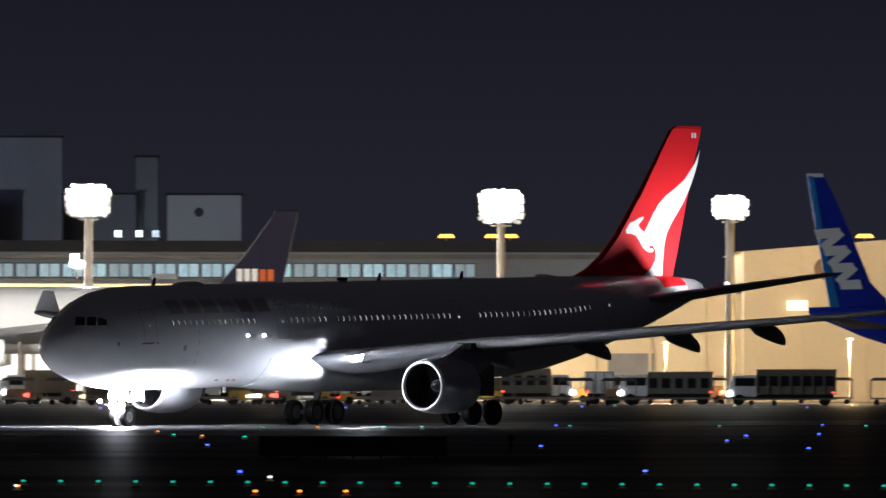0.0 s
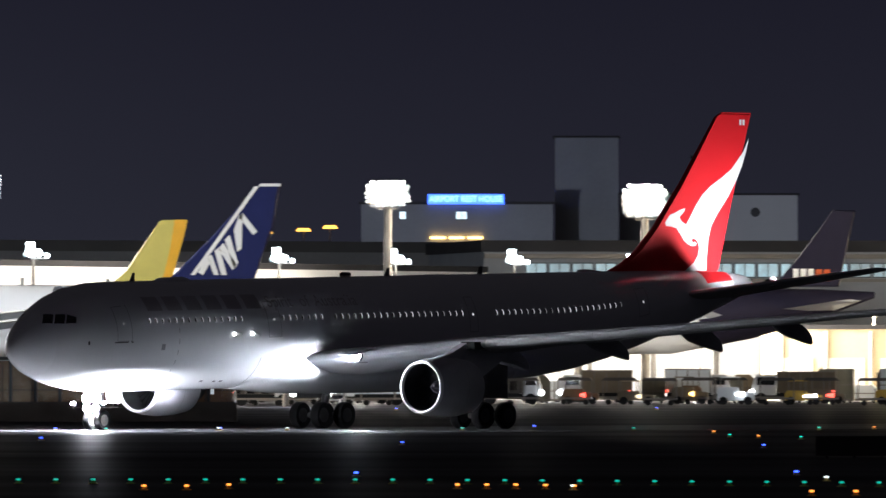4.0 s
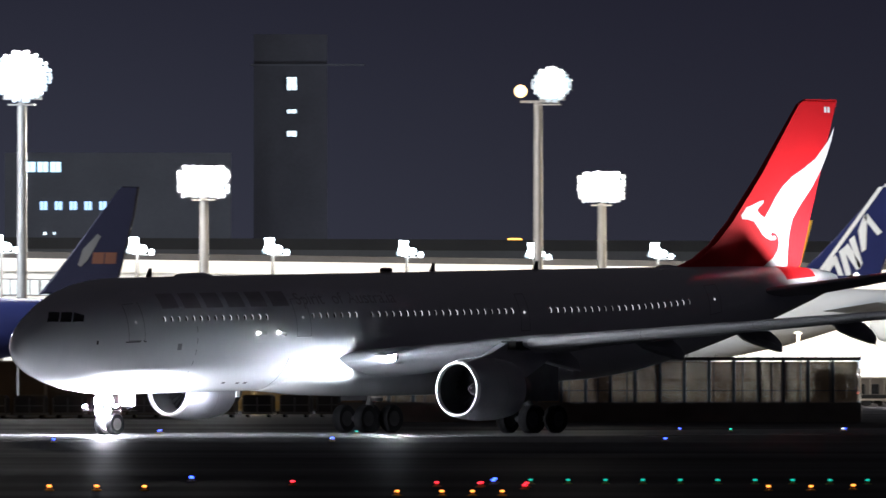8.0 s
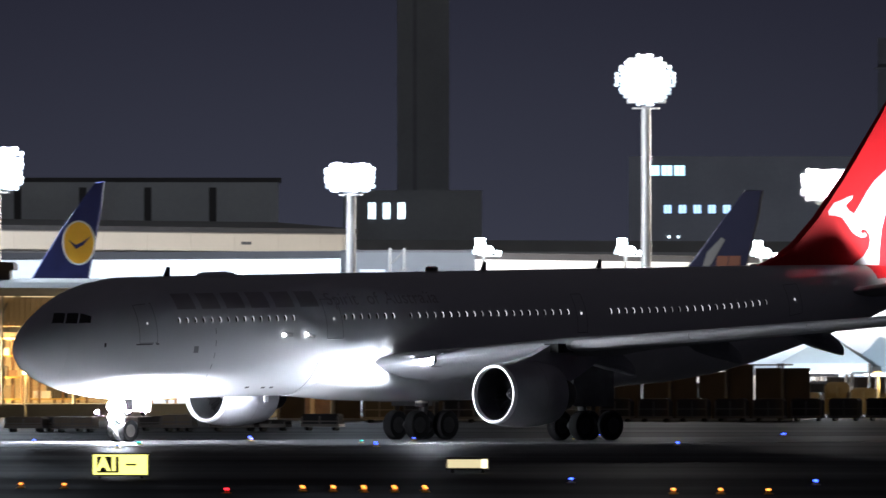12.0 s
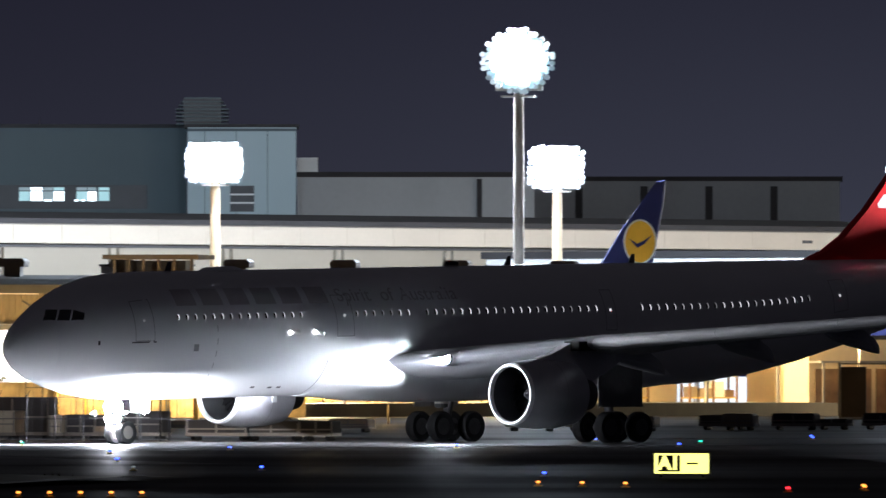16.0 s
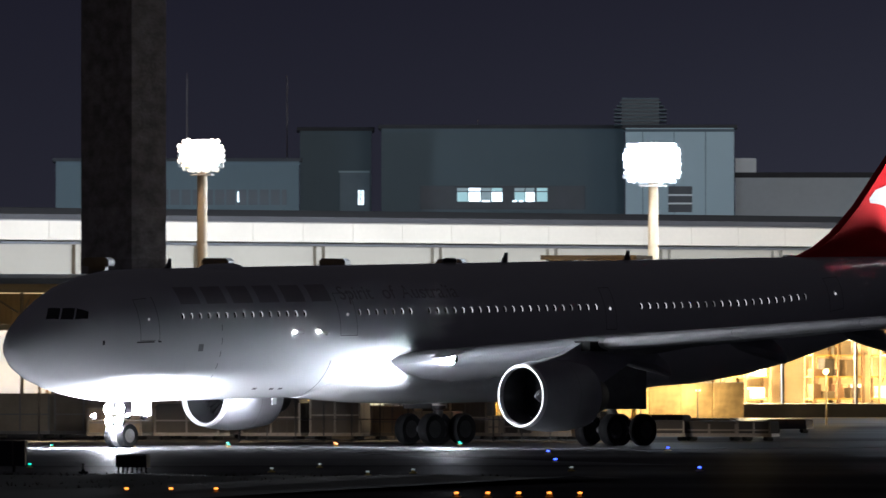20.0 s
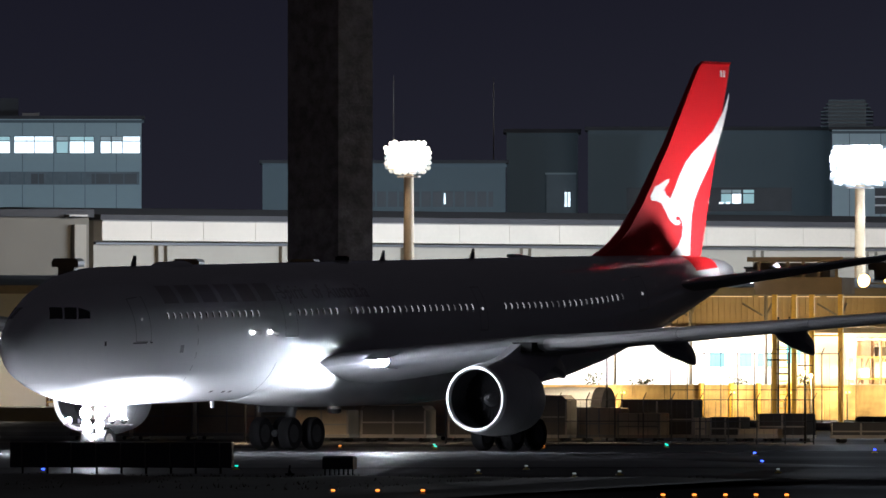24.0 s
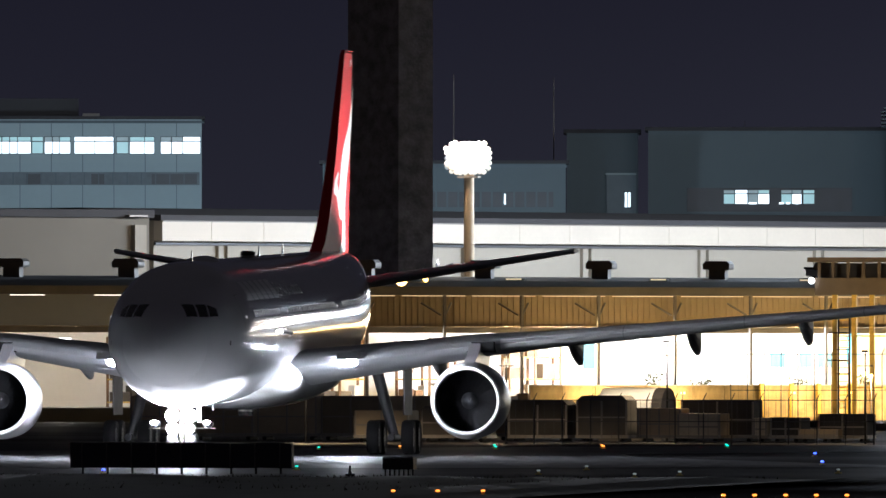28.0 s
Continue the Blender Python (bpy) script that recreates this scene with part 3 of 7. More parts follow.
        head.parent = jet
        head.location = (-x, 0, z + .19 * s)
        turn = [2 * math.pi * k / 16 for k in range(16)]
        part("reflector", loft([[Vector((-.02, .22 * math.cos(t), .22 * math.sin(t))) for t in turn], [Vector((.03, .25 * math.cos(t), .25 * math.sin(t))) for t in turn]]), DARK, head, "dark backed turning reflector")
        part("bulb", loft([[Vector((u, r * math.cos(t), r * math.sin(t))) for t in turn] for u, r in ((.034, .21), (.09, .19), (.13, .1))]), BEACON, head, "red beacon bulb", True)
        BEACONS.append((head, Vector(head.location)))
    part("nav_lamp", tube((-34.5, 2.7, axis_z(34) - 1.9), (-34.5, 2.76, axis_z(34) - 1.9), .07), NAV_GREEN, jet, "small green lamp")
    return jet


WHEELS, BEACONS = [], []
JET = taxiing_jet()

# ---- ground ----
def wet_ground():
    m = surface("wet_asphalt", (0.055, 0.052, 0.055), 0.5, vary=0.3, scale=0.05, fine=0.9, bump=0.1)
    n, links = m.node_tree.nodes, m.node_tree.links
    b = n["Principled BSDF"]
    # long damp bands across the field
    tc, mp, w, r = n.new("ShaderNodeTexCoord"), n.new("ShaderNodeMapping"), n.new("ShaderNodeTexNoise"), n.new("ShaderNodeMapRange")
    mp.inputs["Scale"].default_value = (0.004, 0.05, 1)
    links.new(tc.outputs["Object"], mp.inputs["Vector"])
    links.new(mp.outputs["Vector"], w.inputs["Vector"])
    w.inputs["Scale"].default_value, w.inputs["Detail"].default_value = 1.0, 6
    links.new(w.outputs["Fac"], r.inputs["Value"])
    r.inputs["From Min"].default_value, r.inputs["From Max"].default_value = 0.42, 0.68
    r.inputs["To Min"].default_value, r.inputs["To Max"].default_value = 0.8, 0.42
    links.new(r.outputs["Result"], b.inputs["Roughness"])
    b.inputs["Specular IOR Level"].default_value = 0.0
    wet = n.new("ShaderNodeMapRange")
    links.new(w.outputs["Fac"], wet.inputs["Value"])
    wet.inputs["From Min"].default_value, wet.inputs["From Max"].default_value = 0.4, 0.66
    wet.inputs["To Min"].default_value, wet.inputs["To Max"].default_value = 0.05, 0.20
    links.new(wet.outputs["Result"], b.inputs["Coat Weight"])
    b.inputs["Coat Weight"].default_value, b.inputs["Coat Roughness"].default_value = 0.1, 0.5
    return m


WET = wet_ground()
GRASS = surface("dry_grass", (0.035, 0.034, 0.022), 0.95, vary=0.5, scale=0.3, fine=6, bump=0.4)
ground = mesh_object("ground", B(-2600, 2600, -300, 5000, -.5, 0), WET)
tagged(ground, "dark wet airfield asphalt reaching the horizon", "ground", kind="structure")

# paler concrete strip of the taxiway, bending with the way of the jet
STRIP = surface("taxiway_concrete", (0.13, 0.13, 0.133), 0.75, vary=0.35, scale=0.06, fine=0.8, bump=0.05)
STRIP.node_tree.nodes["Principled BSDF"].inputs["Specular IOR Level"].default_value = 0.0
STRIP.node_tree.nodes["Principled BSDF"].inputs["Coat Weight"].default_value = 0.12
STRIP.node_tree.nodes["Principled BSDF"].inputs["Coat Roughness"].default_value = 0.45
way = [(180, 980), (60, 810), (-21, 695.6), (-53.3, 650), (-73.5, 621.6), (-92.2, 595), (-109, 571.3), (-123.3, 550.4), (-131, 536), (-136.2, 522.6), (-137.6, 513), (-136.3, 503), (-132, 488), (-124, 470), (-110, 440)]
bm = bmesh.new()
edge = []
for i, (x, y) in enumerate(way):
    p, q = way[max(0, i - 1)], way[min(len(way) - 1, i + 1)]
    d = Vector((q[0] - p[0], q[1] - p[1], 0)).normalized()
    edge.append([bm.verts.new((x + d.y * k, y - d.x * k, z)) for k, z in ((-22, -.1), (-22, .012), (9.5, .012), (9.5, -.1))])
for a, b in zip(edge, edge[1:]):
    for k in range(3):
        bm.faces.new((a[k], a[k + 1], b[k + 1], b[k]))
bmesh.ops.recalc_face_normals(bm, faces=bm.faces)
tagged(mesh_object("taxiway", bm, STRIP), "pale concrete taxiway strip in the dark field", "taxiway", kind="structure")

# grass verge in front of the taxiway, with a ragged edge
bm = bmesh.new()
cols = 70
far_edge = [(-190 + i * 1.6, 402 + 6 * noise.noise((i * .13, 0, 3)) - .02 * max(0, i - 45) ** 2) for i in range(cols)]
top = [bm.verts.new((x, y, .03 + .09 * noise.random())) for x, y in far_edge]
mid = [bm.verts.new((x, y - 9, .05 + .16 * noise.random())) for x, y in far_edge]
low = [bm.verts.new((x, 330, .02)) for x, y in far_edge]
for a, b in ((top, mid), (mid, low)):
    for i in range(cols - 1):
        bm.faces.new((a[i], a[i + 1], b[i + 1], b[i]))
tagged(mesh_object("grass_verge", bm, GRASS), "rough dry grass verge beside the taxiway", "grass", kind="stuff")
bm = bmesh.new()
rnd = random.Random(5)
for i in range(5200):
    x = rnd.uniform(-186, -84)
    k = min(cols - 2, int((x + 190) / 1.6))
    y = far_edge[k][1] - rnd.random() ** 2 * 40
    h, w, t = rnd.uniform(.05, .18), rnd.uniform(.02, .05), rnd.uniform(-.12, .12)
    bm.faces.new([bm.verts.new(p) for p in ((x - w, y, 0), (x + w, y, 0), (x + t, y + .02, h))])
tagged(mesh_object("grass_tufts", bm, GRASS), "tufts of dry grass along the verge", "grass", kind="stuff")

# ---- buildings ----
CONCRETE = surface("grey_concrete", (0.30, 0.31, 0.33), 0.85, vary=0.18, scale=0.12, fine=2)
SHAFT = surface("stained_tower_concrete", (0.25, 0.225, 0.225), 0.95, vary=0.6, scale=1.1, fine=5, bump=1.0, spread=0.12)
PALE = surface("pale_cladding", (0.74, 0.75, 0.75), 0.6, vary=0.08, scale=0.1, fine=3)
CREAM = surface("cream_fascia", (0.80, 0.79, 0.76), 0.55, vary=0.07, scale=0.15, fine=3)
BEIGE = surface("beige_cladding", (0.66, 0.53, 0.34), 0.7, vary=0.14, scale=0.1, fine=3)
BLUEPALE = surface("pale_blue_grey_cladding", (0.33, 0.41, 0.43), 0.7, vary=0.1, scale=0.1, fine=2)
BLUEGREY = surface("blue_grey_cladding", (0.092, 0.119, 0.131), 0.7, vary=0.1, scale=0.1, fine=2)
DIM_CONCRETE = surface("mid_grey_concrete", (0.22, 0.22, 0.245), 0.9, vary=0.25, scale=0.12, fine=2)
ROOF = surface("dark_roofing", (0.035, 0.033, 0.036), 0.8, vary=0.3, scale=0.2, fine=3)
FRAME = surface("dark_window_frame", (0.05, 0.05, 0.055), 0.5, vary=0.2)
RUST = surface("weathered_brown_steel", (0.22, 0.13, 0.07), 0.7, 0.2, vary=0.4, scale=1.0, fine=8, bump=0.2)
YELLOW_STEEL = surface("yellow_painted_steel", (0.55, 0.36, 0.06), 0.5, vary=0.25, scale=1, fine=8)
CARTON = surface("scuffed_container_panel", (0.24, 0.19, 0.13), 0.6, vary=0.25, scale=0.8, fine=6, spread=0.4)
OLIVE = surface("dusty_olive_paint", (0.17, 0.165, 0.125), 0.6, vary=0.3, scale=0.8, fine=5)
TARP = surface("grey_tarpaulin", (0.075, 0.066, 0.058), 0.8, vary=0.3, scale=0.7, fine=5, spread=0.4)
CANVAS = surface("white_canvas", (0.78, 0.82, 0.85), 0.8, vary=0.06, scale=0.4, fine=5)
ROOMLIGHT = glow("room_window_glow", (0.80, 0.96, 1.0), 1.5)
ROOMDIM = glow("dim_window_glow", (0.42, 0.68, 0.72), 0.42)
for m, lo, hi in ((ROOMLIGHT, .75, 2.3), (ROOMDIM, .2, .55)):
    # uneven rooms: each window its own strength, mottled by what stands in the room
    n, links = m.node_tree.nodes, m.node_tree.links
    info, span, tex, mul, co = n.new("ShaderNodeObjectInfo"), n.new("ShaderNodeMapRange"), n.new("ShaderNodeTexNoise"), n.new("ShaderNodeMath"), n.new("ShaderNodeTexCoord")
    span.inputs["To Min"].default_value, span.inputs["To Max"].default_value = lo, hi
    links.new(info.outputs["Random"], span.inputs["Value"])
    tex.inputs["Scale"].default_value, tex.inputs["Detail"].default_value = 1.6, 2
    links.new(co.outputs["Object"], tex.inputs["Vector"])
    mul.operation = "MULTIPLY"
    links.new(span.outputs["Result"], mul.inputs[0])
    links.new(tex.outputs["Fac"], mul.inputs[1])
    twice = n.new("ShaderNodeMath")
    twice.operation = "MULTIPLY"
    twice.inputs[1].default_value = 2.0
    links.new(mul.outputs[0], twice.inputs[0])
    links.new(twice.outputs[0], n["Principled BSDF"].inputs["Emission Strength"])
WARMROOM = glow("warm_window_glow", (1.0, 0.82, 0.5), 1.3)
TUBE = glow("fluorescent_glow", (1.0, 0.98, 0.92), 6)
SODIUM = glow("sodium_glow", (1.0, 0.58, 0.14), 5)
BLUESIGN = glow("blue_sign_glow", (0.02, 0.12, 1.0), 2.2)
PALESIGN = glow("pale_sign_letter_glow", (0.35, 0.75, 1.0), 1.6)


def lamp_post(x, y, z, head=None):
    """A slim post added as fixture for a light, its hooded head just over it."""
    ob = empty("lamp_post", pose(x, y + .5, 0))
    tagged(ob, "slim steel post added over a light, with a small glowing head", "lamp post", group="working lamps")
    part("post", tube((0, 0, 0), (0, 0, z + .7), .08, .06, 8), STEEL, ob)
    part("arm", B(-.05, .05, -.55, .06, z + .68, z + .76), STEEL, ob)
    part("head", loft([[Vector((u * .32, -.5 + v * .22, z + .5)) for u, v in ((-1, -1), (1, -1), (1, 1), (-1, 1))], [Vector((u * .2, -.5 + v * .14, z + .68)) for u, v in ((-1, -1), (1, -1), (1, 1), (-1, 1))]]), head or WARMROOM, ob, "glowing lamp head")
    return ob


def building(name, p, q, depth, z1, material, label, z0=0.0, roof=0.5, over=0.3):
    """A block whose front runs from p to q; parts lie along local x from 0 to its length, the front at local y = 0."""
    p, q = Vector((*p, 0)), Vector((*q, 0))
    ob = empty(name, Matrix.Translation(p) @ Matrix.Rotation(math.atan2(q.y - p.y, q.x - p.x), 4, "Z"))
    tagged(ob, label, "building")
    n = (q - p).length
    part("wall", B(0, n, 0, depth, z0, z1), material, ob)
    if roof:
        part("roof", B(-over, n + over, -over, depth + over, z1 + .004, z1 + roof), ROOF, ob, "dark flat roof")
    return ob, n


def panes(ob, x0, x1, z0, z1, count, material, gap=.3, y=0.0, skip=(), label=""):
    step = (x1 - x0) / count
    first = None
    for i in range(count):
        if i in skip:
            continue
        if first is None:
            first = part("window", B(gap / 2, step - gap / 2, -.05, .02, z0, z1), material, ob, label)
            first.location = (x0 + i * step, y, 0)
            bm = bmesh.new()
            for a, b, c, d in ((gap / 2 - .08, step - gap / 2 + .08, z1, z1 + .1), (gap / 2 - .08, step - gap / 2 + .08, z0 - .1, z0), (gap / 2 - .08, gap / 2, z0, z1), (step - gap / 2, step - gap / 2 + .08, z0, z1), (step / 2 - .04, step / 2 + .04, z0, z1)):
                box(bm, a, b, -.1, -.052, c, d)
            fr = part("window_frame", bm, FRAME, first)
        else:
            w = share("window", first, ob, Matrix.Translation((x0 + i * step, y, 0)))
            share("window_frame", fr, w, Matrix())


def ribs(ob, xs, z0, z1, material, name="pilaster", wide=.5, proud=.35, y=0.0):
    first = None
    for x in xs:
        if first is None:
            first = part(name, B(-wide / 2, wide / 2, -proud, 0, z0, z1), material, ob)
            first.location = (x, y, 0)
        else:
            share(name, first, ob, Matrix.Translation((x, y, 0)))


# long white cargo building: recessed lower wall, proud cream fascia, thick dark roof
# Colours darkened and warmed in place of weaker, warmer lamp light.
CARGO_WALL = surface("lamp_toned_cladding", (0.30, 0.265, 0.215), 0.65, vary=0.1, scale=0.12, fine=2)
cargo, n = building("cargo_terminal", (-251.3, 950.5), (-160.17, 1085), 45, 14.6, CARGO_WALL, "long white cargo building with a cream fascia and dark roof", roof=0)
CARGO_FASCIA = surface("lamp_toned_fascia", (0.52, 0.455, 0.375), 0.55, vary=0.1, scale=0.15, fine=3)
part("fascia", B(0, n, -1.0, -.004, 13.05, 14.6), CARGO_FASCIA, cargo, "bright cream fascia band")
part("roof", loft([[Vector((x, -1.4, 14.61)), Vector((x, -1.4, 15.0)), Vector((x, 8, 15.65)), Vector((x, 46, 15.75)), Vector((x, 46, 14.61))] for x in (-.5, n + .5)]), ROOF, cargo, "thick dark roof")
part("gutter", B(0, n, -1.12, -1.0, 14.5, 14.62), STEEL, cargo)
# dark strip stands in for the shadow line below the fascia
part("rail", B(0, n, -.25, -.02, 12.75, 12.95), FRAME, cargo)
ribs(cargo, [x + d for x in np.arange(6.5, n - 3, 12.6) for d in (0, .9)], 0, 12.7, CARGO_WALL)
ribs(cargo, list(np.arange(5, n, 5.3)), 13.1, 14.5, CARGO_FASCIA, "fascia_joint", .12, .03, -1.0)
ribs(cargo, [n - .6], 0, 14.5, CARGO_FASCIA, "corner_post", 1.1, 1.2)
part("sign_board", B(n - 13.6, n - 12.4, -1.05, -1.0, 13.6, 13.85), FRAME, cargo)
part("vent_grille", B(n - 5.6, n - 4.2, -.06, 0, 10.6, 11.2), FRAME, cargo)

# beige wing at the far left end of the cargo building
wing_l, n = building("cargo_wing", (-271.0, 926.4), (-250.6, 946.5), 30, 14.75, surface("dull_beige_plaster", (0.15, 0.133, 0.108), 0.85, vary=0.12, scale=0.15), "dull beige end wing with a slightly sloping roof", roof=.6)
ribs(wing_l, [n - 1.0], 0, 14.2, CARGO_WALL, "corner_post", 1.0, .5)
part("lamp_bracket", B(n - 2.2, n - .6, -.9, -.4, 14.8, 14.95), STEEL, wing_l)

# low white terminal, receding
low_t, n = building("low_terminal", (-148.92, 1010), (-48.88, 1232), 40, 11.95, PALE, "long low white terminal building", roof=.55)
part("fascia", B(0, n, -.6, -.004, 10.9, 11.95), CREAM, low_t, "white fascia band")
ribs(low_t, list(np.arange(8, n - 4, 16.0)), 0, 10.9, PALE)
panes(low_t, 42, 70, 9.0, 10.2, 9, ROOMDIM, label="dim teal-lit window")
panes(low_t, n * .62, n * .75, 9.0, 10.2, 12, ROOMDIM)
gb, n = building("grey_block", (-147.75, 1003), (-138.02, 1006), 3, 12.32, surface("dark_grey_plaster", (0.07, 0.072, 0.078), 0.9, vary=0.15, scale=0.2), "plain grey block beside the cargo building", roof=.2, over=0.0)
part("door_recess", B(n * .1, n * .3, -.05, 0, 0, 11.0), CONCRETE, gb, "paler door panel")
lp = empty("lattice_pole", pose(-141.17, 985, 0))
tagged(lp, "rusty lattice pole beside the grey block", "pole")
for u in (-.55, .55):
    part("leg", B(u - .09, u + .09, -.09, .09, 0, 12.51), TARP, lp)
for k in range(9):
    z = 1.2 + k * 1.25
    part("lattice_bar", tube((-.55, 0, z), (.55, 0, z + 1.1), .06, .06, 6), TARP, lp)
# long roofs far behind it
back, n = building("pier_hall", (-194.74, 1330), (-54.6, 1420), 30, 15.33, CONCRETE, "long grey hall behind the low terminal", roof=0)
# roof colour lightened to imitate haze
part("roof", B(-.3, n + .3, -.3, 30.3, 15.334, 16.5), surface("hazed_grey_roofing", (0.13, 0.13, 0.135), 0.8, vary=0.2, scale=0.2), back, "grey roof lightened to imitate haze")

# glazed terminal with a lit strip of windows
gt, n = building("glazed_terminal", (-50.07, 1262), (22.51, 1275), 40, 14.17, CONCRETE, "grey terminal with a strip of teal-lit windows", roof=1.1)
panes(gt, 4, n * .735, 11.75, 13.01, 22, ROOMDIM, .34, label="teal-lit window")
part("sill_band", B(0, n, -.5, -.05, 11.25, 11.58), STEEL, gt)
part("eaves_band", B(0, n, -.7, -.05, 13.51, 13.95), STEEL, gt)
part("notice_board", B(21.83, 24.43, -.8, -.55, 10.9, 12.06), PALE, gt)

# bright hangar front below the glazed terminal
lh, n = building("lit_hangar", (-57.94, 1190), (-22.12, 1200), 40, 10.67, PALE, "low hangar with a dazzling white-lit front", roof=.4)
part("fascia", B(0, n, -.5, -.004, 10.67 - 1.0, 10.67 - .02), BEIGE, lh, "beige fascia board")
ribs(lh, list(np.arange(3, n, 6.0)), 0, 9.53, STEEL, "door_post", .35, .3)
part("lit_sign", B(n * .615, n * .69, -.9, -.6, 8.88, 10.07), WARMROOM, lh, "warm lit sign board")

# low service building in warm light
sb, n = building("service_building", (-21.29, 1160), (4.7, 1150), 20, 6.36, BEIGE, "low cream service building in warm light", roof=.4)
ribs(sb, list(np.arange(2, n, 4.3)), 0, 6.21, CREAM, "door_post", .3, .2)
for k in range(5):
    part("roller_door", B(1.5 + k * 5, 5 + k * 5, -.08, -.004, 0, 3.8), PALE, sb, "pale roller door")
# lamps added to brighten the service building's front
flood("service_light", (-15.56, 1136, 5.4), 9000, (1.0, 0.84, 0.55), .4)
lamp_post(-15.56, 1136, 5.4)
flood("service_light", (-2.18, 1130, 5.4), 9000, (1.0, 0.80, 0.48), .4)
lamp_post(-2.18, 1130, 5.4)

# beige hangar with a low pitched roof
hg, n = building("beige_hangar", (25.91, 1120), (59.27, 1120), 60, 12.95, BEIGE, "broad beige hangar washed in orange light", roof=0)
part("gable_roof", loft([[Vector((-.6, y, 12.95)), Vector((n * .55, y, 14.46)), Vector((n + .6, y, 13.24)), Vector((n + .6, y, 12.95))] for y in (-.4, 60)]), BEIGE, hg, "low pitched beige roof")
ribs(hg, list(np.arange(5, n, 5.5)), 0, 12.76, BEIGE, "cladding_rib", .25, .12)
bm = tube((7.01, -.05, 11.49), (7.01, -.02, 11.49), .95, .95, 24)
part("round_emblem", bm, RUST, hg, "faded round emblem")
part("wall_lamp", B(3.73, 5.49, -.5, -.2, 7.89, 8.76), WARMROOM, hg, "bright wall lamp")
ls, n = building("beige_annex", (4.74, 1135), (26.0, 1128), 40, 9.4, BEIGE, "low beige hangar annex lit by lamps", roof=.5)
ribs(ls, list(np.arange(4, n, 5.0)), 0, 9.25, BEIGE, "cladding_rib", .25, .12)
part("roller_door", B(0.99, 4.7, -.1, -.004, 0, 4.2), STEEL, ls, "grey roller door")
part("roller_door", B(10.15, 14.35, -.1, -.004, 0, 4.2), STEEL, ls, "grey roller door")

# hotel and dim blocks far behind
h1, n = building("hotel", (-93.23, 1897.71), (-65.25, 1898.88), 10, 26.43, CONCRETE, "dim grey hotel block with a blue roof sign", roof=.4)
part("sign_panel", B(9.74, 20.89, -.6, -.2, 26.43, 27.92), BLUESIGN, h1, "glowing blue roof sign")
panes(h1, 13.73, 15.56, 24.28, 25.36, 1, ROOMLIGHT)
panes(h1, 5.49, 6.66, 24.28, 25.36, 1, ROOMLIGHT)
for k in range(3):
    part("canopy_lamp", B(10.15 + k * 2.7, 10.15 + k * 2.7 + 2.2, -.4, -.1, 21.39, 21.72), SODIUM, h1)
cu = bpy.data.curves.new("sign_letters", "FONT")
cu.body, cu.size, cu.align_x, cu.align_y, cu.extrude = "AIRPORT REST HOUSE", 1.28, "CENTER", "CENTER", .05
tmp = new("sign_letters", cu)
me = bpy.data.meshes.new_from_object(tmp.evaluated_get(bpy.context.evaluated_depsgraph_get()))
bpy.data.objects.remove(tmp)
wide = max(v.co.x for v in me.vertices) - min(v.co.x for v in me.vertices)
for v in me.vertices:
    v.co.x *= 10.65 / wide
me.materials.clear()
me.materials.append(PALESIGN)
letters = new("sign_letters", me)
letters.parent = h1
letters.matrix_local = Matrix.Translation((15.31, -.68, 27.18)) @ Matrix.Rotation(math.pi / 2, 4, "X")
letters["label"] = "pale lit sign letters"
_, n = building("hotel_tower", (-65.60, 1918.88), (-56.26, 1919.18), 10, 36.52, CONCRETE, "tall dim concrete block", roof=.3)
h3, n = building("plant_block", (-56.53, 1934.17), (-45.76, 1934.46), 10, 28.28, CONCRETE, "dim concrete annex with three lit windows", roof=.3)
for u in (7.63, 10.76, 13.22):
    panes(h3, u, u + 1.1, 21.97, 22.98, 1, ROOMLIGHT, .1)
_, n = building("stair_block", (-45.80, 1939.46), (-42.59, 1939.53), 10, 33.92, CONCRETE, "narrow dim stair tower", roof=.3)
h5, n = building("store_block", (-40.95, 1929.57), (-29.96, 1929.77), 10, 28.14, PALE, "pale windowless store block with a round vent", roof=.3)
part("round_vent", tube((4.73, -.15, 25.62), (4.73, 0, 25.62), .7, .7, 20), FRAME, h5, "dark round vent")

# dim tower with lit landings, and a low block with blue windows
t1, n = building("dim_tower", (-189.35, 1790.01), (-179.23, 1791.05), 10, 48.86, DIM_CONCRETE, "dim high tower with a few lit landings", roof=0)
part("antenna_boom", B(-0.39, 15.37, -.3, -.1, 44.5, 44.72), CONCRETE, t1)
for y0, y1 in ((41.12, 42.92), (37.91, 38.45), (34.7, 35.48)):
    panes(t1, 4.57, 5.99, y0, y1, 1, ROOMLIGHT, .1)
t2, n = building("dim_office", (-211.14, 1686.84), (-181.77, 1690.25), 10, 30.82, CONCRETE, "dim office block with small blue-lit windows", roof=0)
panes(t2, 4.1, 13.77, 23.36, 24.47, 5, glow("blue_window_glow", (0.45, 0.68, 1.0), 1.1), 1.0)
panes(t2, 2.46, 7.45, 28.31, 29.64, 3, glow("pale_blue_window_glow", (0.55, 0.85, 1.0), 1.3), .3)
panes(t2, 4.62, 7.07, 20.11, 20.48, 2, ROOMLIGHT, .9)
t3, n = building("chimney_stack", (-226.99, 1583.82), (-220.65, 1584.71), 7, 52, CONCRETE, "broad dark chimney stack", roof=0)
for z in (14, 22, 30, 38, 46):
    part("stack_collar", B(-.06, n + .06, -.06, 7.06, z, z + .5), CONCRETE, t3)
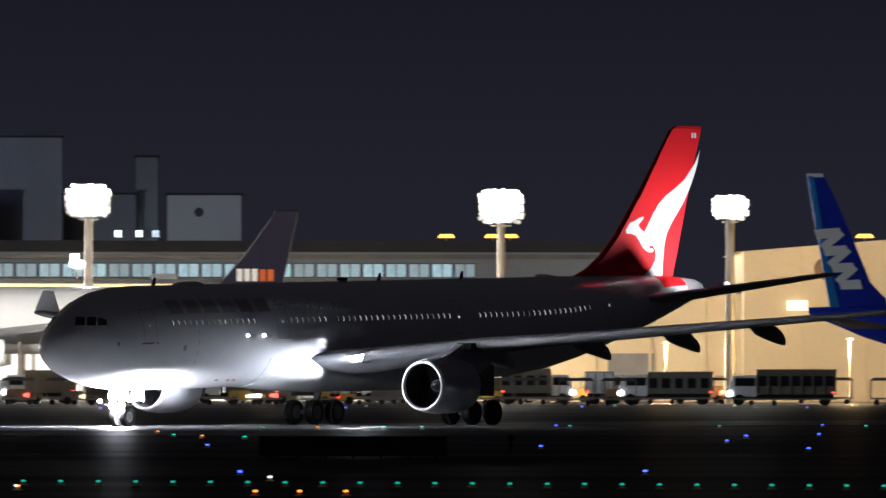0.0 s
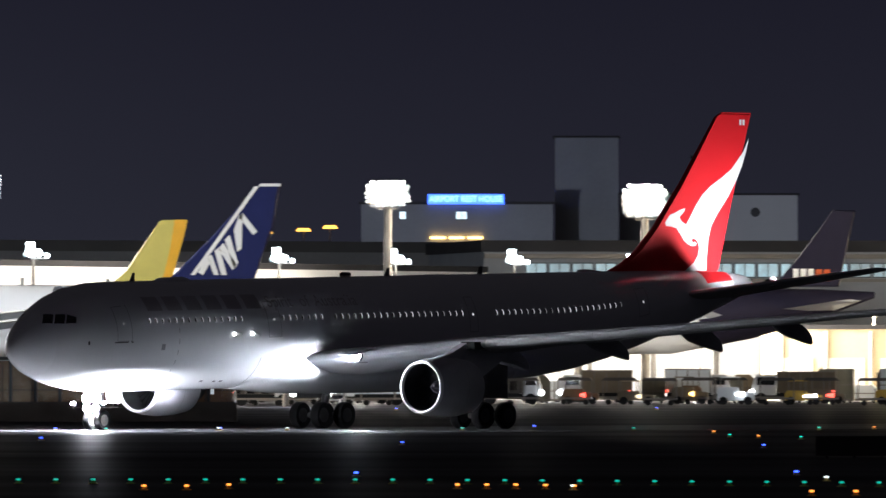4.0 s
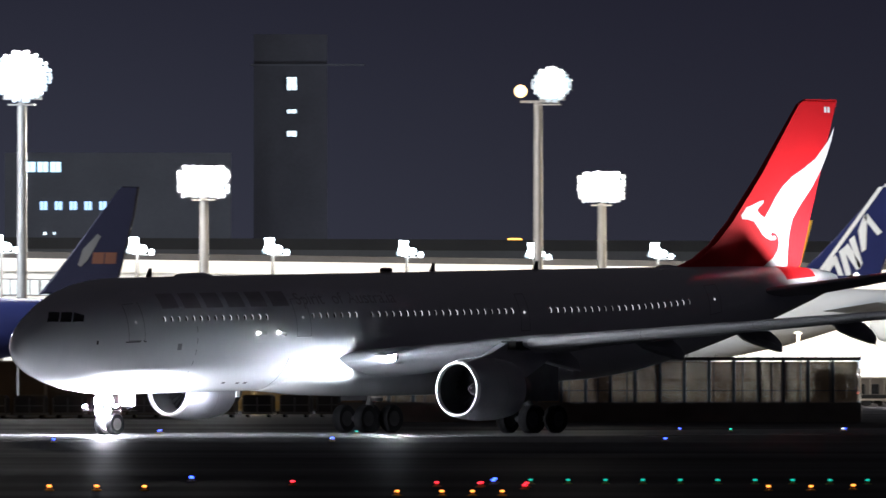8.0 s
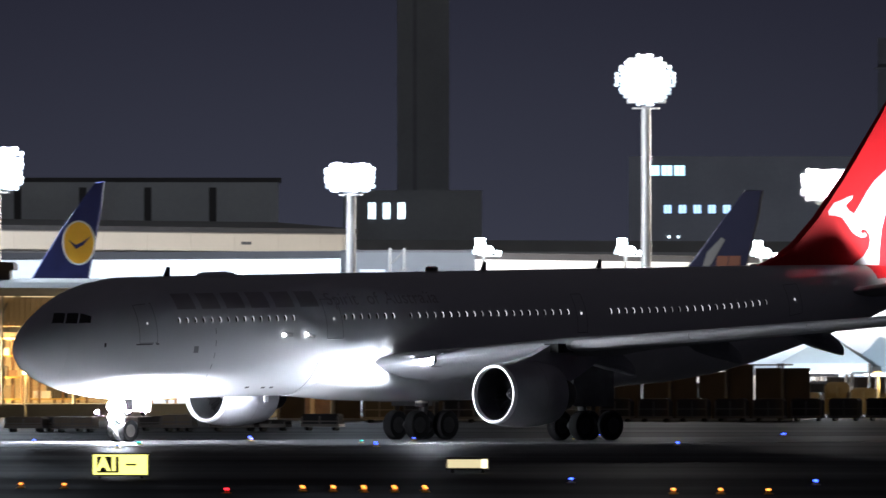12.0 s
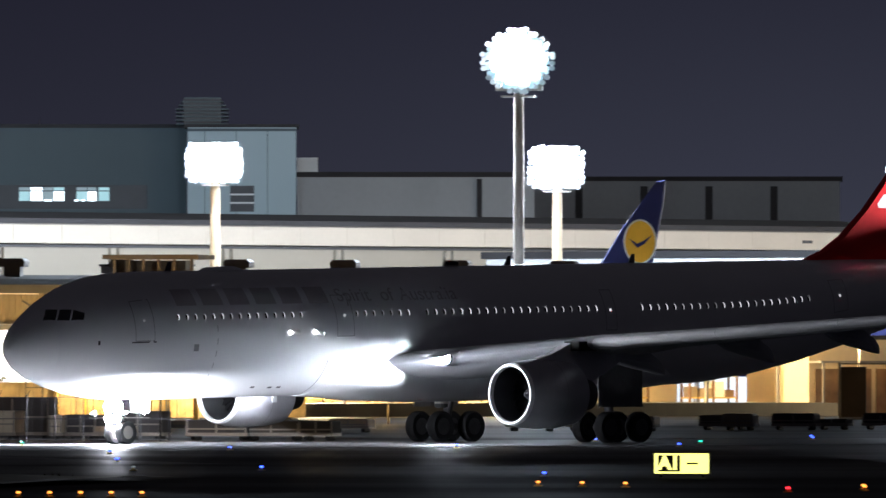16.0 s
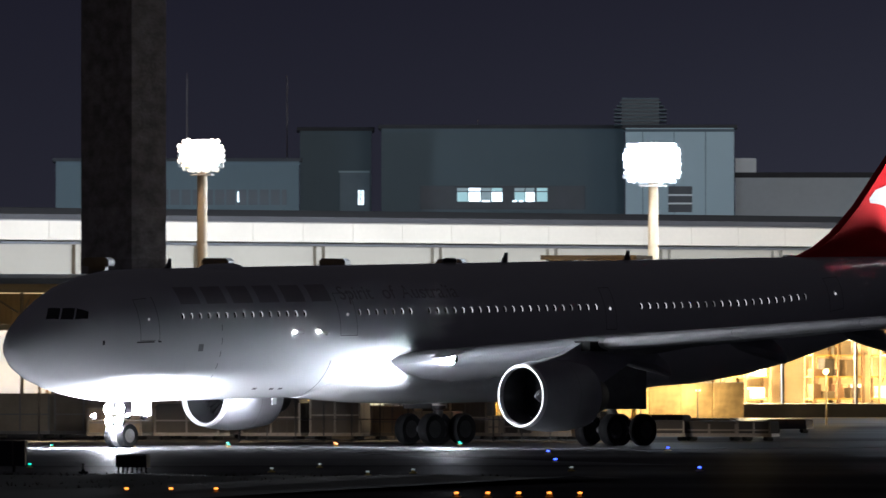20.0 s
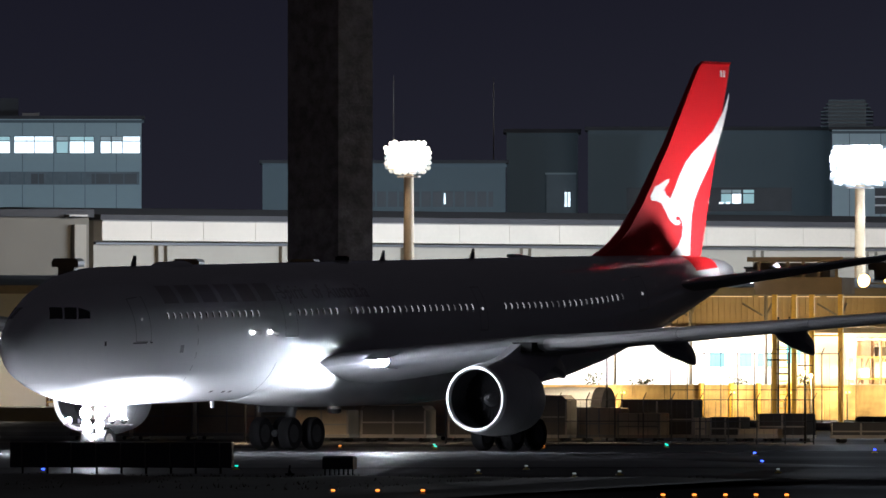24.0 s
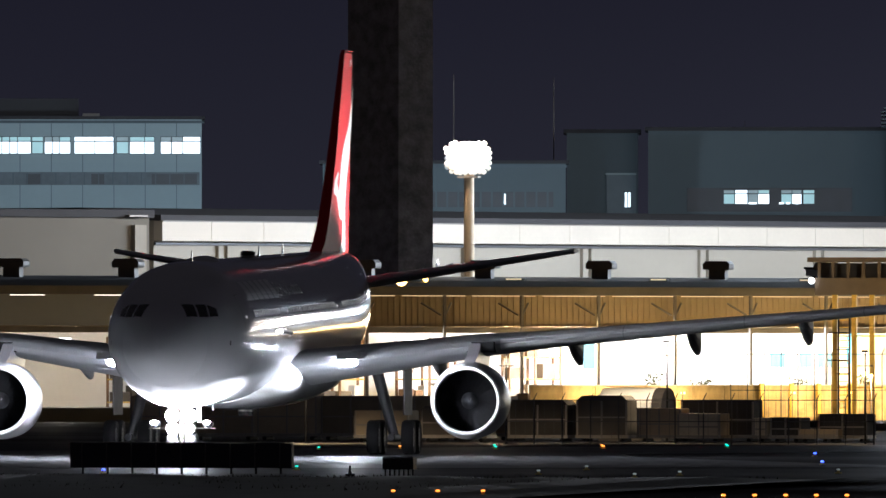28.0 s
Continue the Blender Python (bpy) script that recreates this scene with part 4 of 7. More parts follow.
part("stack_ladder", B(n * .3, n * .3 + .5, -.14, -.004, 6, 50), DIM_CONCRETE, t3)
t4, n = building("dim_hall", (-218.93, 1483.94), (-203.11, 1486.18), 10, 23.7, CONCRETE, "dark hall with narrow lit windows", roof=0)
for u in (0.0, 2.37, 4.07, 5.78):
    panes(t4, u + .4, u + 1.4, 20.38, 22.27, 1, ROOMLIGHT, .2)
t5, n = building("far_hangar", (-244.89, 1378.42), (-211.26, 1383.97), 10, 23.21, CONCRETE, "dim grey hangars behind the cargo building", roof=.5)
ribs(t5, [6, 13, 20, 27], 0, 22.66, ROOF, "door_gap", .8, .1)

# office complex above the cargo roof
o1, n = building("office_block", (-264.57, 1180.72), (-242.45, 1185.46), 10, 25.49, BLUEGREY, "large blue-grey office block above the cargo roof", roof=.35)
part("recess", B(3.6, 18.97, -.1, -.004, 17.96, 20.17), FRAME, o1, "dark recessed window band")
OFFICE_FULL = glow("office_window_full_glow", (0.84, 0.97, 1.0), 1.5)
OFFICE_HALF = glow("office_window_half_glow", (0.30, 0.60, 0.59), .5)
OFFICE_LOW = glow("office_window_low_glow", (0.17, 0.33, 0.34), .24)


def office_window(ob, x0, x1, z0, z1, y, low, high):
    """A lower pane and a top light over a dark transom."""
    w = part("window", B(x0 - .05, x1 + .05, y + .02, y + .06, z0 - .05, z1 + .05), FRAME, ob, "office window lit from inside")
    zt = z0 + (z1 - z0) * .7
    part("pane", B(x0, x1, y, y + .016, z0, zt), low, w)
    part("top_light", B(x0, x1, y, y + .016, zt + .09, z1), high, w)


for x0, x1, low, high in ((7.05, 8.02, OFFICE_HALF, OFFICE_LOW), (8.12, 9.22, OFFICE_FULL, OFFICE_FULL), (9.32, 10.2, OFFICE_LOW, OFFICE_LOW), (10.26, 11.25, OFFICE_FULL, OFFICE_HALF),
                          (12.4, 13.35, OFFICE_HALF, OFFICE_LOW), (13.42, 14.25, OFFICE_FULL, OFFICE_LOW), (14.45, 15.45, OFFICE_HALF, OFFICE_HALF)):
    office_window(o1, x0, x1, 18.7, 19.96, -.18, low, high)
for x0, x1 in ((9.35, 10.1), (12.2, 12.6), (12.85, 13.2), (13.7, 14.0)):
    part("desk_lamp", B(x0, x1, -.22, -.185, 18.66, 18.82), OFFICE_FULL, o1, "low bright lamp behind the glass")
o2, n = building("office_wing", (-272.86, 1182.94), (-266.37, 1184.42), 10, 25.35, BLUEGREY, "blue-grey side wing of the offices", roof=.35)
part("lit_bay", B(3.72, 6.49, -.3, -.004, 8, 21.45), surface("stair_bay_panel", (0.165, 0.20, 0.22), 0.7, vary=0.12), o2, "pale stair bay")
part("bay_cap", B(3.6, 6.5, -.4, -.004, 21.454, 21.62), BLUEPALE, o2)
panes(o2, 5.37, 6.01, 18.43, 19.81, 1, ROOMLIGHT, .1, -.32)
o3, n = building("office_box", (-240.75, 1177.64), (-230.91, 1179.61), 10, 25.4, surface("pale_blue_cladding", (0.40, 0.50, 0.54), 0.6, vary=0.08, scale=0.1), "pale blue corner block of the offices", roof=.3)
part("louvre_window", B(3.95, 6.16, -.06, 0, 17.61, 20.01), FRAME, o3, "dark louvred window")
ribs(o3, [5.05], 19.12, 19.28, PALE, "glazing_bar", 2.21, .1)
ribs(o3, [5.05], 18.34, 18.5, PALE, "glazing_bar", 2.21, .1)
hw, hh, hx, hz = 2.42, 2.74, 1.37, 25.4 + .3
core = part("cooling_unit", B(hx - hw * .72, hx + hw * .72, 2.5, 7.5, hz, hz + hh * .9), FRAME, o3, "slatted cooling unit on the roof")
for k in range(8):
    z = hz + hh * k / 8
    w = hw * (1 if k < 5 else 1 - .1 * (k - 4))
    part("slat", B(hx - w, hx + w, 1.8, 8.2, z, z + hh / 8 * .35), BLUEGREY, core)
o4, n = building("rear_hall", (-236.18, 1207.11), (-214.10, 1211.22), 10, 21.2, surface("light_grey_panels", (0.46, 0.48, 0.50), 0.7, vary=0.12, scale=0.15, fine=2), "low grey rear hall behind the cargo building", roof=.5)
part("roof_hut", B(0, 1.94, 1, 6, 21.41, 23.07), PALE, o4, "pale roof hut")
ribs(o4, [17.24], 0, 21.04, ROOF, "step", .5, .3)
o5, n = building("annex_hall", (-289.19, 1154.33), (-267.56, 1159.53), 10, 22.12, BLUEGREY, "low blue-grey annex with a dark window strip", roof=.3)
part("window_strip", B(7.82, 21.11, -.08, 0, 18.14, 19.54), FRAME, o5, "dark window strip")
ribs(o5, list(np.linspace(8.34, 20.59, 13)), 18.14, 19.54, BLUEGREY, "mullion", .18, .12)
ribs(o5, [16.68], 18.4, 19.38, ROOMLIGHT, "lamp", .14, .16)
for x, y, z0, z1 in ((-281.53, 1215, 8, 30.7), (-286.61, 1195, 8, 30.52), (-263.0, 1216, 8, 26.39)):
    am = empty("aerial_mast", pose(x, y, 0))
    tagged(am, "thin steel aerial mast on the roofs", "aerial")
    part("pole", tube((0, 0, 0), (0, 0, z1), .1, .05, 8), STEEL, am)
    part("finial", tube((0, 0, z1), (0, 0, z1 + .6), .03, .02, 6), STEEL, am)
o6, n = building("lit_office", (-338.24, 1156.55), (-303.70, 1166.10), 10, 26.45, BLUEPALE, "blue-grey office building with a lit window row", roof=.3)
for x0, x1, low, high in ((15.2, 16.35, OFFICE_FULL, OFFICE_HALF), (16.42, 17.27, OFFICE_FULL, OFFICE_HALF), (17.36, 18.0, OFFICE_FULL, OFFICE_HALF), (18.08, 18.72, OFFICE_FULL, OFFICE_HALF), (18.8, 19.98, OFFICE_FULL, OFFICE_HALF),
                          (20.13, 21.12, OFFICE_HALF, OFFICE_HALF), (21.3, 21.96, OFFICE_FULL, OFFICE_LOW), (22.04, 22.61, OFFICE_FULL, OFFICE_LOW), (22.69, 23.64, OFFICE_FULL, OFFICE_HALF),
                          (24.06, 25.16, OFFICE_FULL, OFFICE_FULL), (25.2, 25.89, OFFICE_FULL, OFFICE_FULL), (25.96, 27.64, OFFICE_FULL, OFFICE_FULL), (27.96, 29.01, OFFICE_HALF, OFFICE_LOW),
                          (29.2, 30.5, OFFICE_FULL, OFFICE_HALF), (30.57, 31.41, OFFICE_FULL, OFFICE_HALF), (32.06, 32.97, OFFICE_FULL, OFFICE_LOW), (33.09, 34.04, OFFICE_FULL, OFFICE_LOW), (34.12, 35.68, OFFICE_FULL, OFFICE_FULL)):
    office_window(o6, x0, x1, 23.3, 24.82, -.07, low, high)
part("grey_band", B(0, n - .2, -.06, 0, 20.37, 21.57), surface("dim_spandrel", (0.125, 0.15, 0.165), 0.6, vary=0.3, scale=0.5, fine=2), o6, "dim grey window band")
ribs(o6, list(np.arange(1.2, n - .5, 1.32)), 20.37, 21.57, BLUEGREY, "mullion", .09, .1)
for x0, x1 in ((19.6, 20.9), (25.6, 26.8), (31.2, 35.4)):
    part("dark_pane", B(x0, x1, -.085, -.064, 20.45, 21.4), FRAME, o6, "unlit window")
part("roof_plant", B(7.92, 24.44, 3, 14, 26.65, 28.44), ROOF, o6, "low roof plant room")
part("roof_pipe", B(24.81, 26.39, 3, 4, 26.65, 27.07), STEEL, o6)

JOINT = surface("facade_joint", (0.10, 0.127, 0.145), 0.8, vary=0.1)
for ob, run, low, high in ((o1, 22.79, 8, 25.49), (o2, 6.7, 8, 25.35), (o3, 10.11, 8, 25.4), (o5, 22.41, 8, 22.12), (o6, 36.1, 8, 26.45)):
    ribs(ob, list(np.arange(1.6, run - .5, 2.9)), low, high - .1, JOINT, "panel_joint", .06, .012)
    part("parapet_cap", B(0, run, -.12, -.004, high - .35, high - .1), JOINT, ob)
# tower shaft, turned so that two faces show
ts = empty("tower_shaft", pose(-221.84, 905, 0, 0, 0, 0))
tagged(ts, "tall dark stained concrete tower shaft", "tower")
c0 = 3.37
cols_xy = [(-c0, 1.4), (1.11, -1.6), (c0, -.5), (-.6, 4.2)]
for z in np.arange(0, 47.9, 3.7):
    part("concrete_lift", loft([[Vector((x, y, zz)) for x, y in cols_xy] for zz in (z, z + 3.69)]), SHAFT, ts)


# ---- warehouse in front, its lit bays and roof vents ----
# Wall and dock colours darkened in place of dimmer light under the eaves.
SHED_BROWN = surface("darkened_shed_cladding", (0.36, 0.275, 0.17), 0.75, vary=0.2, scale=0.3, fine=3)
DOCK = surface("darkened_dock_concrete", (0.11, 0.105, 0.10), 0.85, vary=0.35, scale=0.3, fine=3)
wh, n = building("freight_shed", (-229.82, 800), (-136.68, 880), 20, 8.55, SHED_BROWN, "long open freight shed with a dark roof and corrugated beige wall", z0=6.15, roof=0)
split = -204.08 - -229.82
slope = lambda x: [Vector((x, -3.6, 8.56)), Vector((x, -3.6, 8.75)), Vector((x, -.4, 9.15)), Vector((x, 10, 9.5)), Vector((x, 20.6, 9.2)), Vector((x, 20.6, 8.56))]
part("roof", loft([slope(-.5), slope(n + .5)]), ROOF, wh, "dark low-pitched roof")
# panels' pale colour imitates whiter light on this plain stretch of wall
part("whitened_panel", B(0, split - .2, -.06, -.004, 6.2, 8.5), PALE, wh, "plain wall panels whitened to imitate white light")
part("eaves_fascia", B(0, n, -3.9, -3.6, 8.2, 8.75), STEEL, wh, "grey eaves fascia")
part("lower_beam", B(0, n, -.5, -.05, 5.75, 6.14), STEEL, wh)
# one wall in two colours, imitating white light left and sodium right
part("back_wall", B(0, 79.2, 17, 17.4, 0, 6.1), CREAM, wh, "inner wall, whitened for the white-lit bays")
part("back_wall", B(79.2, n, 17, 17.4, 0, 6.1), BEIGE, wh, "inner wall, toned beige for the sodium-lit bays")
part("floor_kerb", B(0, n, -4.2, 17, 0, .9), DOCK, wh, "raised loading dock")
ribs(wh, list(np.arange(split, n, .44)), 6.2, 8.5, SHED_BROWN, "corrugation", .2, .05)
ribs(wh, list(np.arange(27.63, n, 5.667)), .9, 8.5, STEEL, "post", .17, .2, -3.5)
first = None
for x in np.arange(27.63, n - 6, 5.667):
    if first is None:
        bm = tube((.15, -3.4, 6.9), (1.1, -2.4, 7.7), .07, .07, 6)
        tube((-.15, -3.4, 6.9), (-1.1, -2.4, 7.7), .07, .07, 6, bm)
        first = part("brace", bm, STEEL, wh)
        first.location = (x, 0, 0)
    else:
        share("brace", first, wh, Matrix.Translation((x, 0, 0)))
# strips added behind the fascia to light the plain wall
first = None
for x in np.arange(3, split - 3, 6.0):
    if first is None:
        first = part("eaves_lamp", B(-1.2, 1.2, -3.55, -3.4, 8.12, 8.16), glow("wall_fill_glow", (1.0, 0.86, 0.62), 2.2), wh, "added strip hidden under the eaves to light the wall")
        first.location = (x, 0, 0)
    else:
        share("eaves_lamp", first, wh, Matrix.Translation((x, 0, 0)))
first = None
STRIP_LAMP = glow("sodium_strip_glow", (1.0, 0.68, 0.32), .9)
for i, x in enumerate(np.arange(split + 2.2, n - 2, 5.15)):
    if first is None:
        first = part("eaves_lamp", B(-2.3, 2.3, -3.5, -3.4, 8.13, 8.17), STRIP_LAMP, wh, "glowing sodium strip lamp")
        first.location = (x, 0, 0)
    else:
        share("eaves_lamp", first, wh, Matrix.Translation((x, 0, 0)))
for tone, text, lo, hi in ((TUBE, "white bay lamp", 6.0, 78.0), (SODIUM, "orange bay lamp", 80.5, n - 2)):
    first = None
    for x in np.arange(lo, hi, 9.0):
        if first is None:
            first = part("bay_lamp", B(-1.6, 1.6, 6, 6.3, 5.3, 5.4), tone, wh, text)
            first.location = (x, 0, 0)
        else:
            share("bay_lamp", first, wh, Matrix.Translation((x, 0, 0)))
BAY_BLUE = surface("pale_blue_door_paint", (0.10, 0.40, 0.50), 0.5)
for x, w, z0, z1 in ((60.0, .8, 3.4, 5.6), (80.2, 1.1, 3.7, 6.0)):
    part("blue_door", B(x, x + w, 16.9, 16.99, z0, z1), BAY_BLUE, wh, "pale blue bay door")
for x, w in ((74.3, 1.1), (76.6, .9), (78.0, 1.0)):
    part("inner_window", B(x, x + w, 16.9, 16.99, 3.5, 4.45), BAY_BLUE, wh, "bluish window in the inner wall")


def storage_rack(m, seed):
    r = random.Random(seed)
    ob = empty("storage_rack", m)
    tagged(ob, "tall brown storage rack loaded with goods", "rack", group="storage racks")
    for x in (-1.9, 0, 1.9):
        for y in (0, 1.1):
            part("upright", B(x - .07, x + .07, y - .07, y + .07, 0, 4.6), RUST, ob)
    for z in (.25, 1.75, 3.2):
        part("shelf", B(-1.96, 1.96, -.05, 1.15, z, z + .1), YELLOW_STEEL, ob)
        x = -1.8
        while x < 1.3:
            w, h = r.uniform(.5, 1.1), r.uniform(.4, 1.2)
            if r.random() < .75:
                part("parcel", B(x, x + w, .05, 1.0, z + .104, z + .1 + h), r.choice((CARTON, TARP, CREAM, RUST)), ob)
            x += w + r.uniform(.05, .3)
    part("brace", tube((-1.9, .55, .3), (0, .55, 4.5), .03, .03, 6), RUST, ob)
    return ob


turn = Matrix.Rotation(math.atan2(80, -136.68 - -229.82), 4, "Z")
base = Matrix.Translation((-229.82, 800, .9)) @ turn
for k in range(10):
    storage_rack(base @ Matrix.Translation((n * .665 + k * 4.1 + .8 * math.sin(k * 2.3), 6.5 + 3.2 * (k * 5 % 3), 0)), 40 + k)
for k in range(5):
    storage_rack(base @ Matrix.Translation((n * .2 + k * 7.3, 12 + 1.2 * (k % 2), 0)), 70 + k)


VENT = surface("weathered_vent_steel", (0.15, 0.13, 0.115), 0.6, 0.2, vary=0.25, scale=0.8, fine=6)


def roof_vent(u, d, z):
    ob = empty("roof_vent", pose(u, d, z))
    tagged(ob, "dark mushroom roof ventilator", "roof vent", group="shed roof vents")
    part("neck", B(-.55, .55, -.5, .5, -.35, .62), VENT, ob)
    part("hood", loft([[Vector((sx * w, sy * .8, zz)) for sx, sy in ((-1, -1), (1, -1), (1, 1), (-1, 1))] for w, zz in ((.86, .55), (.9, .68), (.9, .92), (.72, 1.12))]), VENT, ob)
    return ob


gs = empty("lit_sign", base @ Matrix.Translation((-148.38 - -229.82, -4.1, -.9)))
tagged(gs, "green and white lit sign under the shed eaves", "sign")
part("face", B(-1.25, 1.25, -.12, 0, 7.19, 8.14), glow("green_sign_glow", (0.08, 0.75, 0.42), 1.2), gs, "green glowing face")
part("bar", B(-0.99, 0.53, -.14, -.124, 7.3, 7.61), glow("white_sign_bar_glow", (1, 1, .95), 1.6), gs, "white unreadable bar")
part("bracket", B(-.06, .06, -.02, .2, 8.14, 8.3), STEEL, gs)
VENTS = [-224.3, -218.02, -211.37, -204.91, -198.21, -191.59, -184.9, -178.51, -171.84, -165.58, -158.9, -152.49]
ax, ay, bx, by = -229.82, 800, -136.68, 880
for x in VENTS:
    roof_vent(x, ay + (by - ay) * (x - ax) / (bx - ax) + 8, 9.45)
sk = empty("roof_skylight", pose(-178.16, 858, 9.35))
tagged(sk, "long low roof skylight box", "skylight")
part("glazing", B(-3.0, 3.0, -1, 1, .3, .75), CREAM, sk)
part("cap", B(-3.1, 3.1, -1.1, 1.1, .754, .9), ROOF, sk)
for x in (-2.6, 0, 2.6):
    part("leg", B(x - .1, x + .1, -.9, .9, -.1, .3), ROOF, sk)

do, n = building("dock_office", (-137.1, 884), (-130.32, 890), 8, 5.2, BEIGE, "low beige dock office in orange light", roof=.3)
for k in range(3):
    part("roller_door", B(.5 + k * 2.5, 2.6 + k * 2.5, -.06, -.004, 0, 3.2), RUST, do, "brown roller door")
part("canopy", B(0, n, -1.6, -.01, 3.6, 3.75), STEEL, do)
for k in range(4):
    part("canopy_post", B(.2 + k * (n - .5) / 3, .32 + k * (n - .5) / 3, -1.55, -1.43, 0, 3.6), STEEL, do)
part("canopy_lamp", B(n * .2, n * .8, -1.3, -1.2, 3.52, 3.58), SODIUM, do, "orange strip lamp")
# lamp added to light the dock office orange
flood("dock_sodium", (-132.46, 876, 4.6), 900, (1.0, 0.62, 0.24), .3)
lamp_post(-132.46, 876, 4.6)

for u in (-4690, -4480, -4267, -4044, -3650, -3460):
    x = 838 * math.tan((u - 784) / 23000)
    y = ay + (by - ay) * (x - ax) / (bx - ax)
    rs = empty("roof_light", pose(x, y + 1.6, 9.22))
    tagged(rs, "small glowing roof light in the dark roof", "roof light", group="shed roof lights")
    part("kerb", B(-.6, .6, -.5, .5, 0, .12), ROOF, rs)
    part("pane", B(-.52, .52, -.54, -.502, .02, .11), glow("roof_light_glow", (1.0, 0.78, 0.45), .6), rs, "warm glowing pane")
# Most of these lamps are added to light the yard wall.
for u in (-4520, -4400, -4230, -4140, -4050, -3960):
    x = 800 * math.tan((u - 784) / 23000)
    y = ay + (by - ay) * (x - ax) / (bx - ax) - 11
    dl = empty("dock_lamp", pose(x, y, 0))
    tagged(dl, "low post with a glowing yellow dock lamp", "lamp post", group="dock lamps")
    part("post", tube((0, 0, 0), (0, 0, 1.9), .06, .05, 8), STEEL, dl)
    part("head", B(-.15, .15, .06, .2, 1.75, 1.9), SODIUM, dl, "glowing yellow head")
    flood("dock_light", (x, y + .6, 1.9), 800, (1.0, 0.68, 0.26), .2)

# low stained yard wall before the dock, with bright posts and a few shrubs behind it
OCHRE = surface("stained_ochre_concrete", (0.36, 0.27, 0.15), 0.85, vary=0.55, scale=0.7, fine=3, bump=0.2, spread=0.3)
LEAF = surface("dusty_leaf", (0.07, 0.08, 0.035), 0.8, vary=0.3)
yw = empty("yard_wall", Matrix.Translation((ax, ay, 0)) @ turn @ Matrix.Translation((44.0, -6.0, 0)))
tagged(yw, "low stained concrete yard wall in sodium light", "wall")
panel = part("panel", B(0, 2.36, 0, .2, 0, 2.3), OCHRE, yw)
for k in range(1, 15):
    share("panel", panel, yw, Matrix.Translation((2.4 * k, .03 * (k % 2), 0)))
part("coping", B(0, 36.0, -.03, .23, 2.3, 2.36), CONCRETE, yw)
bar = part("post", B(16.9, 17.14, -.3, -.06, 0, 2.45), YELLOW_STEEL, yw, "bright yellow post")
for x in (2.25, 4.3, 6.6, 8.4):
    share("post", bar, yw, Matrix.Translation((x, 0, 0)))
r = random.Random(8)
for x, high in ((9.6, 1.0), (13.4, .6), (20.6, .7), (25.2, .9)):
    bush = empty("shrub", Matrix.Translation((ax, ay, 0)) @ turn @ Matrix.Translation((44.0 + x, -5.0, 0)))
    tagged(bush, "scraggy dark shrub behind the yard wall", "shrub", group="shrubs behind the yard wall")
    bm = tube((0, 0, 0), (0, 0, 1.9), .05, .03, 6)
    for k in range(7):
        tube((0, 0, 1.6), (r.uniform(-.7, .7), r.uniform(-.3, .3), 2.2 + high * r.uniform(.3, 1)), .02, .008, 5, bm)
    part("stems", bm, DARK, bush)
    bm = bmesh.new()
    for k in range(170):
        c = Vector((r.gauss(0, .38), r.gauss(0, .2), 2.1 + high * r.random() ** 1.5))
        a, b2 = Vector((r.uniform(-1, 1), r.uniform(-1, 1), r.uniform(-1, 1))) * .09, Vector((r.uniform(-1, 1), r.uniform(-1, 1), r.uniform(-1, 1))) * .09
        bm.faces.new([bm.verts.new(c + q) for q in (-a, b2, a, -b2)])
    part("leaves", bm, LEAF, bush)

# amber floodlights on the edge of the shed roof
for x, y in ((-200.2, 820.3), (-170.7, 845.6)):
    rl = empty("roof_floodlight", pose(x, y, 8.72, 0, 0, 40))
    tagged(rl, "amber floodlight on a short bracket at the roof edge", "floodlight", group="amber roof floodlights")
    part("bracket", B(-.06, .06, .1, .3, 0, .5), STEEL, rl)
    part("housing", tube((0, .05, .5), (0, .45, .56), .48, .26, 14), DARK, rl, "dark housing")
    part("lens", tube((0, -.02, .49), (0, .05, .5), .42, .45, 16), glow("amber_floodlight_glow", (1.0, 0.55, 0.16), 9), rl, "blazing amber lens")
    part("side_lamp", tube((1.75, .0, .47), (1.75, .3, .5), .16, .1, 12), SODIUM, rl, "small amber lamp beside it")
    part("cross_bar", B(-.1, 1.9, .16, .24, .28, .36), STEEL, rl)

# elevated control cabin on orange posts beside the shed
cab = empty("gantry_cabin", pose(-164.04, 790, 0))
tagged(cab, "raised brown control cabin on yellow steel posts", "gantry")
g = lambda p: p * 790 / 23000 / math.cos(-.205)
CABIN = surface("dull_brown_panel", (0.105, 0.080, 0.060), 0.8, vary=0.3, scale=0.6, fine=4)
part("cabin", B(-g(68), g(90), 0, 4, 8.0, 9.06), CABIN, cab, "brown panelled cabin")
part("cabin_roof", B(-g(78), g(95), -.6, 4.6, 10.04, 10.32), CABIN, cab, "overhanging flat roof")
for x in (-60, -35, -8, 20, 48, 80):
    part("cabin_post", B(g(x) - .09, g(x) + .09, 0, .2, 9.06, 10.04), CABIN, cab)
part("cabin_core", B(-g(50), g(60), 1.5, 3, 9.06, 9.97), TARP, cab)
part("lamp", tube((-g(72), -.3, 8.88), (-g(72), -.1, 8.88), .2, .16, 16), TUBE, cab, "bright round lamp")
for x in (-35, 0, 32, 84):
    part("post", B(g(x) - .15, g(x) + .15, .5, .8, 0, 8.0), YELLOW_STEEL, cab)
for z in (2.2, 5.4):
    part("rail", B(-g(36), g(86), .4, .48, z, z + .09), YELLOW_STEEL, cab)
for x in (-24, -4):
    part("ladder_rail", B(g(x) - .05, g(x) + .05, -.2, -.1, 0, 6.6), DARK, cab)
